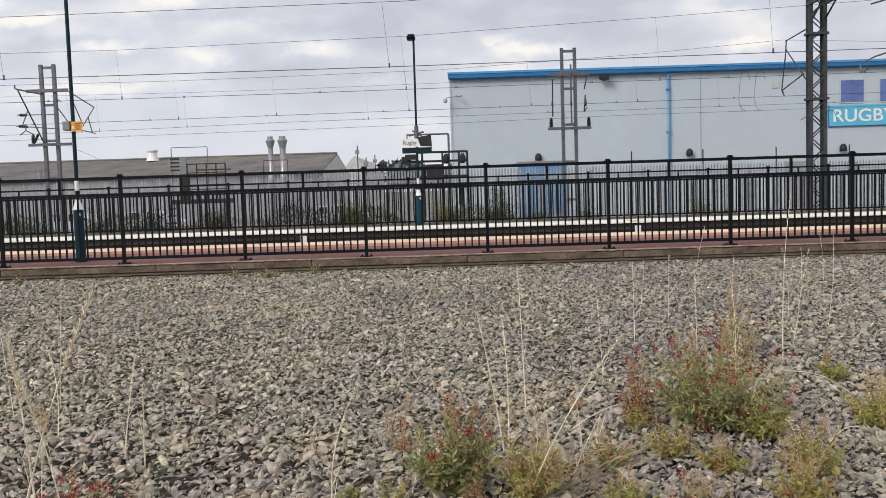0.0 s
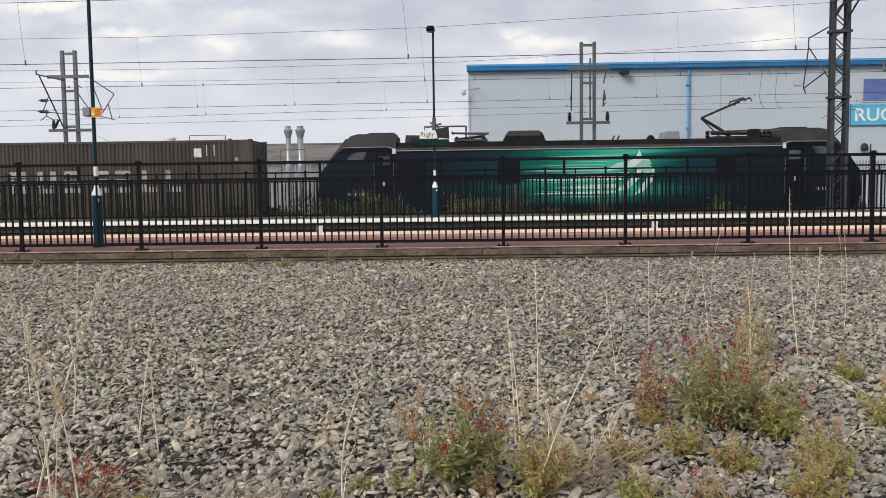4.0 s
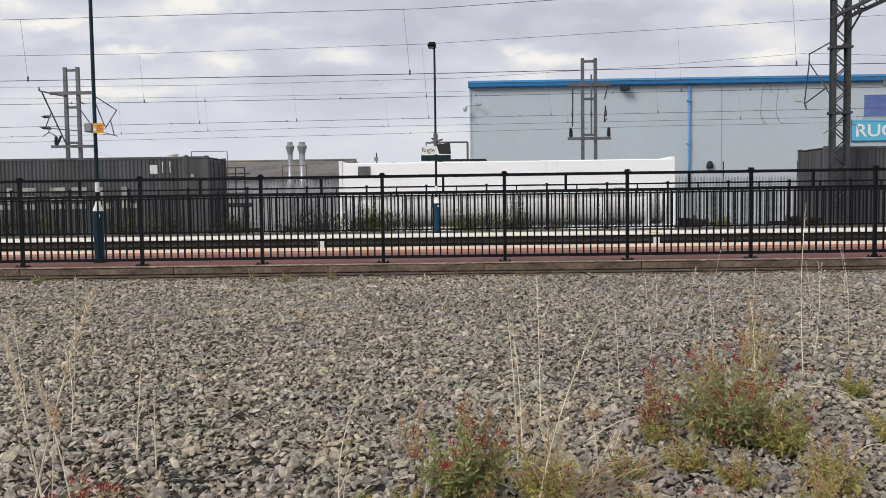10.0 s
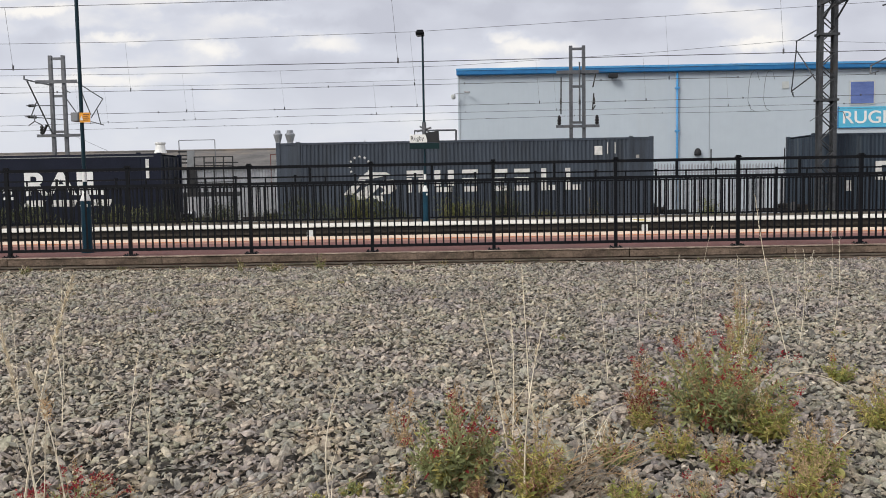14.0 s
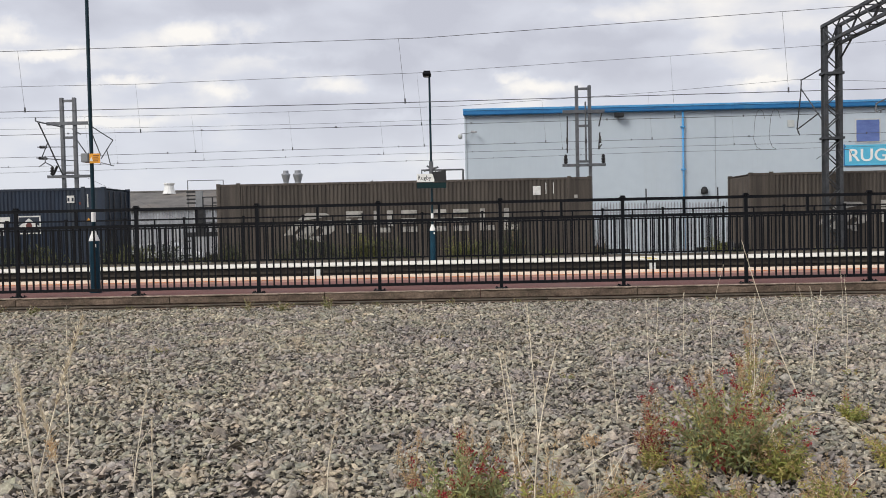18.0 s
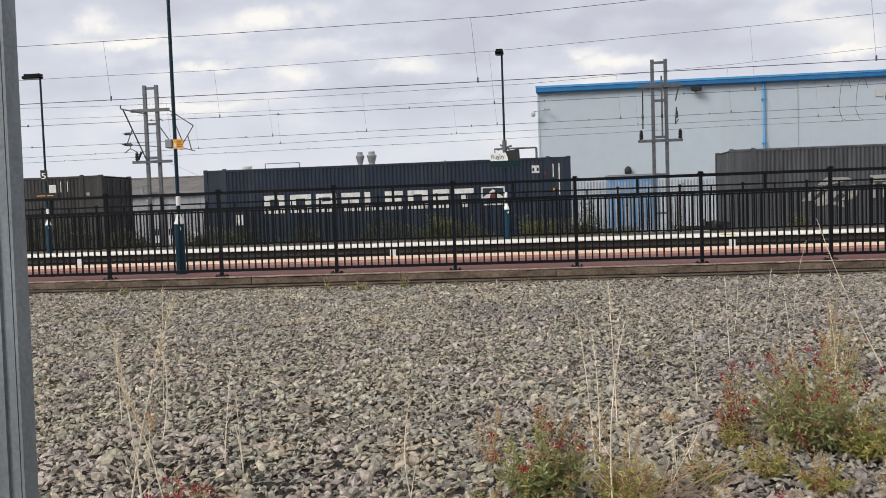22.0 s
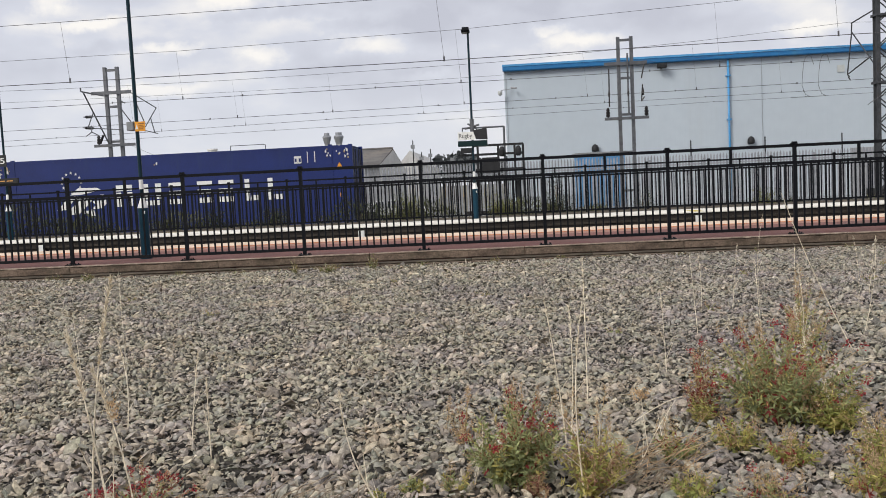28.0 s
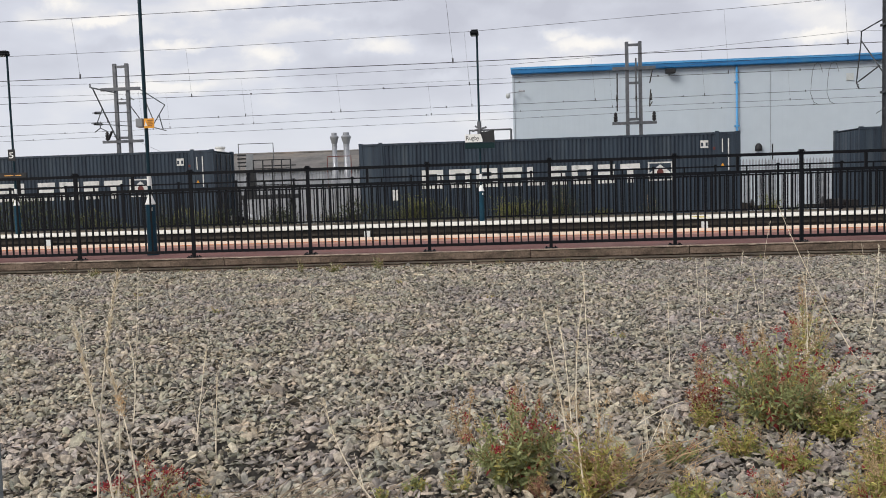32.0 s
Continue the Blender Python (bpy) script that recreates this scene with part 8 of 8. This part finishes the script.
# shrubs on the strip between the island platform and the running line
def shrub(x, y, w, h, key, seed, n):
    rng = np.random.default_rng(seed)
    t = thing("trackside_shrub", "scrubby yellow-green shrub beside the running line" if key == "shrub" else "dark scrubby shrub beside the running line", "shrub", pose(x, y, -1.15), "trackside shrubs")
    bm = bmesh.new()
    C = []
    for s in range(16):
        a = rng.uniform(0, 6.28)
        r = w * rng.uniform(0.1, 1.0)
        tip = np.array([r * math.cos(a), 0.7 * r * math.sin(a), h * rng.uniform(0.55, 1.0) * (1 - 0.3 * (r / w) ** 2)])
        root = np.array([0.15 * r * math.cos(a), 0.1 * r * math.sin(a), 0])
        rod(bm, root, tip * [0.6, 0.6, 0.55], 0.010, 0.007, n=4)
        rod(bm, tip * [0.6, 0.6, 0.55], tip, 0.007, 0.003, n=4)
        u = rng.uniform(0.3, 1.02, n // 16)[:, None]
        C.append(root + (tip - root) * u + rng.normal(size=(n // 16, 3)) * [0.16, 0.16, 0.10])
    tagged(part("brushwood", bm, M["stem"], t), kind="stuff")
    C = np.concatenate(C)
    v, f = leaf_blades(rng, C, rng.normal(size=C.shape) * 0.5 + [0, 0, 0.6], 0.11, 0.009)
    tagged(part("crown", raw_mesh("crown", v, f, M[key]), None, t), kind="stuff")


for k, (x, w, h, key, n) in enumerate(((-2.73, 0.78, 1.95, "shrub", 6400), (0.0, 0.56, 1.95, "shrub", 5200), (1.8, 0.52, 2.05, "shrub_dark", 3400), (4.4, 0.52, 1.8, "shrub_dark", 1500), (-7.05, 0.72, 1.85, "shrub_dark", 5200),
                                       (-5.75, 0.3, 1.55, "shrub_dark", 1500), (-9.0, 0.9, 1.75, "shrub_dark", 5200), (-10.8, 0.55, 1.95, "shrub_dark", 2600), (8.2, 0.48, 1.65, "shrub", 3000), (-12.9, 0.8, 1.4, "shrub_dark", 5200),
                                       (-15.5, 0.9, 1.4, "shrub_dark", 5200), (-19.0, 1.0, 1.6, "shrub", 6400), (-22.0, 0.9, 1.4, "shrub_dark", 5200))):
    shrub(x, 27.0 + 0.2 * (k % 3), w, h, key, 200 + k, n)


def scrub_strip():
    """Rough grass and weeds along the foot of the island platform's rear."""
    rng = np.random.default_rng(8)
    n = 46000
    C = np.stack([rng.uniform(-32, 20, n), rng.uniform(26.3, 27.9, n), np.full(n, -1.12)], 1)
    hgt = 1.25 + 0.55 * np.sin(C[:, 0] * 0.8 + 1) * np.sin(C[:, 0] * 0.31) + 0.25 * np.sin(C[:, 0] * 2.3)
    hgt *= np.where(C[:, 0] > 3.2, 0.62, 0.92) * np.where(C[:, 0] < -4.6, 1.15, 1.0)
    C[:, 2] += rng.uniform(0, 1, n) * np.maximum(hgt, 0.4)
    way = rng.normal(size=(n, 3)) * 0.5 + [0, 0, 0.9]
    pick = rng.uniform(size=n) + 0.5 * np.sin(C[:, 0] * 0.55 + 0.7)
    for key, label, sel in (("shrub_dark", "dark rough weeds along the trackside strip", pick < 0.35), ("scrub", "olive rough grass along the trackside strip", pick >= 0.35)):
        v, f = leaf_blades(rng, C[sel], way[sel], 0.24, 0.012, 0.2)
        tagged(new("scrub_grass", raw_mesh("scrub_grass", v, f, M[key])), label, "grass", kind="stuff")


scrub_strip()


def far_trees():
    rng = np.random.default_rng(4)
    for k, (x, h, w) in enumerate(((-24, 6.0, 5), (-17.5, 5.6, 4), (-13.0, 6.2, 4), (-9.5, 7.2, 4.5), (-6.0, 7.6, 4.5), (-2.5, 6.4, 4.0), (1.0, 6.2, 4), (-33, 5.6, 6))):
        t = thing("distant_tree", "hazy dark tree on the far skyline", "tree", pose(x, 150 + 4 * (k % 2), -1.15), "distant trees")
        bm = rd((0, 0, 0), (0.2, 0, h * 0.55), 0.28, 0.12, n=6)
        for s in range(5):
            a = s * 1.26
            rod(bm, (0.1, 0, h * 0.35), (w * 0.32 * math.cos(a), w * 0.32 * math.sin(a), h * 0.75), 0.09, 0.03, n=4)
        part("trunk", bm, M["stem"], t)
        m = 700
        d = rng.normal(size=(m, 3)); d /= np.linalg.norm(d, axis=1, keepdims=True)
        c = d * (rng.uniform(0.55, 1.0, (m, 1)) ** 0.5) * [w * 0.55, w * 0.5, h * 0.30] * (1 + 0.25 * np.sin(4 * d[:, :1] + k)) + [0, 0, h * 0.70]
        v, f = leaf_blades(rng, c, rng.normal(size=(m, 3)), 0.75, 0.3)
        tagged(part("crown", raw_mesh("crown", v, f, M["treeline"]), None, t), kind="stuff")


far_trees()
for x, y, h in ((-9.2, 95.0, 7.2), (-8.3, 95.0, 5.9), (-7.4, 96.0, 6.2), (-5.0, 96.0, 5.6)):
    t = thing("thin_pole", "thin dark pole above the shed roofs", "pole", pose(x, y, -1.15), "thin poles")
    part("shaft", rd((0, 0, 0), (0, 0, h), 0.06, n=5), M["darkmetal"], t)
    part("fitting", bx(-0.25, 0.18, -0.1, 0.1, h - 0.9, h - 0.5), M["panelgrey"], t)


# ---- ballast stones, the last and largest lot ----
def stone_shapes(rng, n):
    """Angular broken stones: dented icosahedra, flattened and turned at random."""
    g = (1 + 5 ** 0.5) / 2
    ico = np.array([(-1, g, 0), (1, g, 0), (-1, -g, 0), (1, -g, 0), (0, -1, g), (0, 1, g), (0, -1, -g), (0, 1, -g), (g, 0, -1), (g, 0, 1), (-g, 0, -1), (-g, 0, 1)], float)
    ico /= np.linalg.norm(ico[0])
    tri = np.array([(0, 11, 5), (0, 5, 1), (0, 1, 7), (0, 7, 10), (0, 10, 11), (1, 5, 9), (5, 11, 4), (11, 10, 2), (10, 7, 6), (7, 1, 8), (3, 9, 4), (3, 4, 2), (3, 2, 6), (3, 6, 8), (3, 8, 9), (4, 9, 5), (2, 4, 11), (6, 2, 10), (8, 6, 7), (9, 8, 1)])
    v = ico[None] * rng.uniform(0.48, 1.35, (n, 12, 1))
    v = v * np.stack([rng.uniform(1.0, 1.75, n), rng.uniform(0.75, 1.2, n), rng.uniform(0.34, 0.62, n)], 1)[:, None]
    tilt, roll, yaw = rng.normal(0, 0.52, n), rng.normal(0, 0.52, n), rng.uniform(0, 2 * math.pi, n)
    cx, sx, cy, sy, cz, sz = np.cos(tilt), np.sin(tilt), np.cos(roll), np.sin(roll), np.cos(yaw), np.sin(yaw)
    y, z = v[..., 1] * cx[:, None] - v[..., 2] * sx[:, None], v[..., 1] * sx[:, None] + v[..., 2] * cx[:, None]
    x, z = v[..., 0] * cy[:, None] + z * sy[:, None], -v[..., 0] * sy[:, None] + z * cy[:, None]
    return np.stack([x * cz[:, None] - y * sz[:, None], x * sz[:, None] + y * cz[:, None], z], -1), tri


def bedded(verts, tri):
    """The faces of stones that do not lie face down in the bed."""
    a, b, c = (verts[:, tri[:, k]] for k in range(3))
    nor = np.cross(b - a, c - a)
    up = nor[..., 2] > -0.30 * np.linalg.norm(nor, axis=-1)
    f = np.arange(len(verts))[:, None, None] * verts.shape[1] + tri[None]
    return f[up]


def build_ballast():
    rng = np.random.default_rng(21)
    P, y = [], 2.95
    while y < 13.12:
        step = 0.0285 if y < 6.0 else 0.0308
        xs = np.arange(-0.68 * y - 0.3, 0.55 * y + 0.35, step) + rng.uniform(0, step)
        P.append(np.stack([xs, np.full(len(xs), y)], 1) + rng.uniform(-0.6, 0.6, (len(xs), 2)) * step)
        y += step
    P = np.concatenate(P)
    P = P[P[:, 1] < 13.12]
    n = len(P)
    size = np.where(P[:, 1] < 6.2, 0.0158, 0.0151) * np.exp(rng.normal(0, 0.36, n))
    base = np.array([ground_height(x, y) for x, y in P])
    deep = 1 + 0.9 * np.exp(-((P[:, 0] + 1.5) / 0.9) ** 2 - ((P[:, 1] - 3.9) / 0.7) ** 2)   # looser in the hollow
    z = base + rng.uniform(-0.026, 0.025, n) * deep + 0.010 * np.sin(P[:, 0] * 9 + np.sin(P[:, 1] * 7)) * np.sin(P[:, 1] * 8)
    V, tri = stone_shapes(rng, n)
    V = V * (size * (0.85 + 0.15 * deep))[:, None, None]
    near = np.zeros(n, bool)
    # the stones of one patch by the hollow are single pieces
    order = np.argsort((P[:, 0] + 0.9) ** 2 + (P[:, 1] - 4.05) ** 2)[:300]
    near[order] = True
    W = V[~near] + np.concatenate([P[~near], z[~near][:, None]], 1)[:, None]
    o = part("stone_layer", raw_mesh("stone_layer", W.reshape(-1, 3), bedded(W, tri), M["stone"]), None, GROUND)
    tagged(o, "grey-brown broken ballast stones", kind="stuff")
    shapes = [raw_mesh("stone", V[i], tri, M["stone_one"]) for i in order[:40]]
    for k, i in enumerate(order):
        s = part("stone", shapes[k % 40], None, GROUND)
        s.location = (P[i, 0], P[i, 1], z[i])
        s.rotation_euler = (0, 0, rng.uniform(0, 6.28))


build_ballast()


def build_outer_ballast():
    """The rest of the bank, to either side and round the viewer: coarser stones in one layer."""
    rng = np.random.default_rng(77)
    step = 0.062
    g = np.stack(np.meshgrid(np.arange(-15, 13, step), np.arange(-2.5, 13.1, step)), -1).reshape(-1, 2)
    back = np.stack(np.meshgrid(np.arange(-15, 13, 0.085), np.arange(-9.0, -2.5, 0.085)), -1).reshape(-1, 2)
    g = np.concatenate([g, back])
    g = g + rng.uniform(-0.5, 0.5, g.shape) * step
    inside = (g[:, 1] > 2.95) & (g[:, 0] > -0.68 * g[:, 1] - 0.3) & (g[:, 0] < 0.55 * g[:, 1] + 0.35)
    g = g[~inside & (np.hypot(g[:, 0], g[:, 1]) > 0.2)]
    n = len(g)
    oct_v = np.array([(1, 0, 0), (-1, 0, 0), (0, 1, 0), (0, -1, 0), (0, 0, 1), (0, 0, -1)], float)
    tri = np.array([(0, 2, 4), (2, 1, 4), (1, 3, 4), (3, 0, 4), (2, 0, 5), (1, 2, 5), (3, 1, 5), (0, 3, 5)])
    v = oct_v[None] * rng.uniform(0.7, 1.25, (n, 6, 1)) * np.stack([rng.uniform(0.9, 1.5, n), rng.uniform(0.8, 1.2, n), rng.uniform(0.6, 0.9, n)], 1)[:, None]
    a = rng.uniform(0, 6.28, n)
    c, s = np.cos(a)[:, None], np.sin(a)[:, None]
    tilt = v[..., 2] * 0.4
    v = np.stack([v[..., 0] * c - v[..., 1] * s + tilt, v[..., 0] * s + v[..., 1] * c, v[..., 2]], -1) * (0.032 * np.exp(rng.normal(0, 0.25, n)))[:, None, None]
    z = np.array([ground_height(x, y) for x, y in g]) + rng.uniform(-0.025, 0.01, n)
    v = v + np.concatenate([g, z[:, None]], 1)[:, None]
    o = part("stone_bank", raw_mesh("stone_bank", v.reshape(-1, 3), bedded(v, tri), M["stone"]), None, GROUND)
    tagged(o, "grey-brown broken ballast stones", kind="stuff")


build_outer_ballast()


def motions():
    """The train runs past without a stop, and the dry grass sways."""
    for ob, u, y, z in MOVERS:
        walk(ob, [(2.0 * k, pose(u + travelled(2.0 * k), y, z)) for k in range(17)])
    for ob, x, y, z, phase, speed, blown in STALKS:
        rows = []
        for k in range(33):
            own = 2.6 * math.sin(speed * k + 2 * phase) + 1.4 * math.sin(0.37 * k + phase)
            if blown:
                own = float(np.interp(k, [b[0] for b in blown], [b[1] for b in blown]))
            rows.append((1.0 * k, pose(x, y, z, 1.2 * math.sin(1.3 * speed * k + phase), own, 0)))
        walk(ob, rows)


motions()
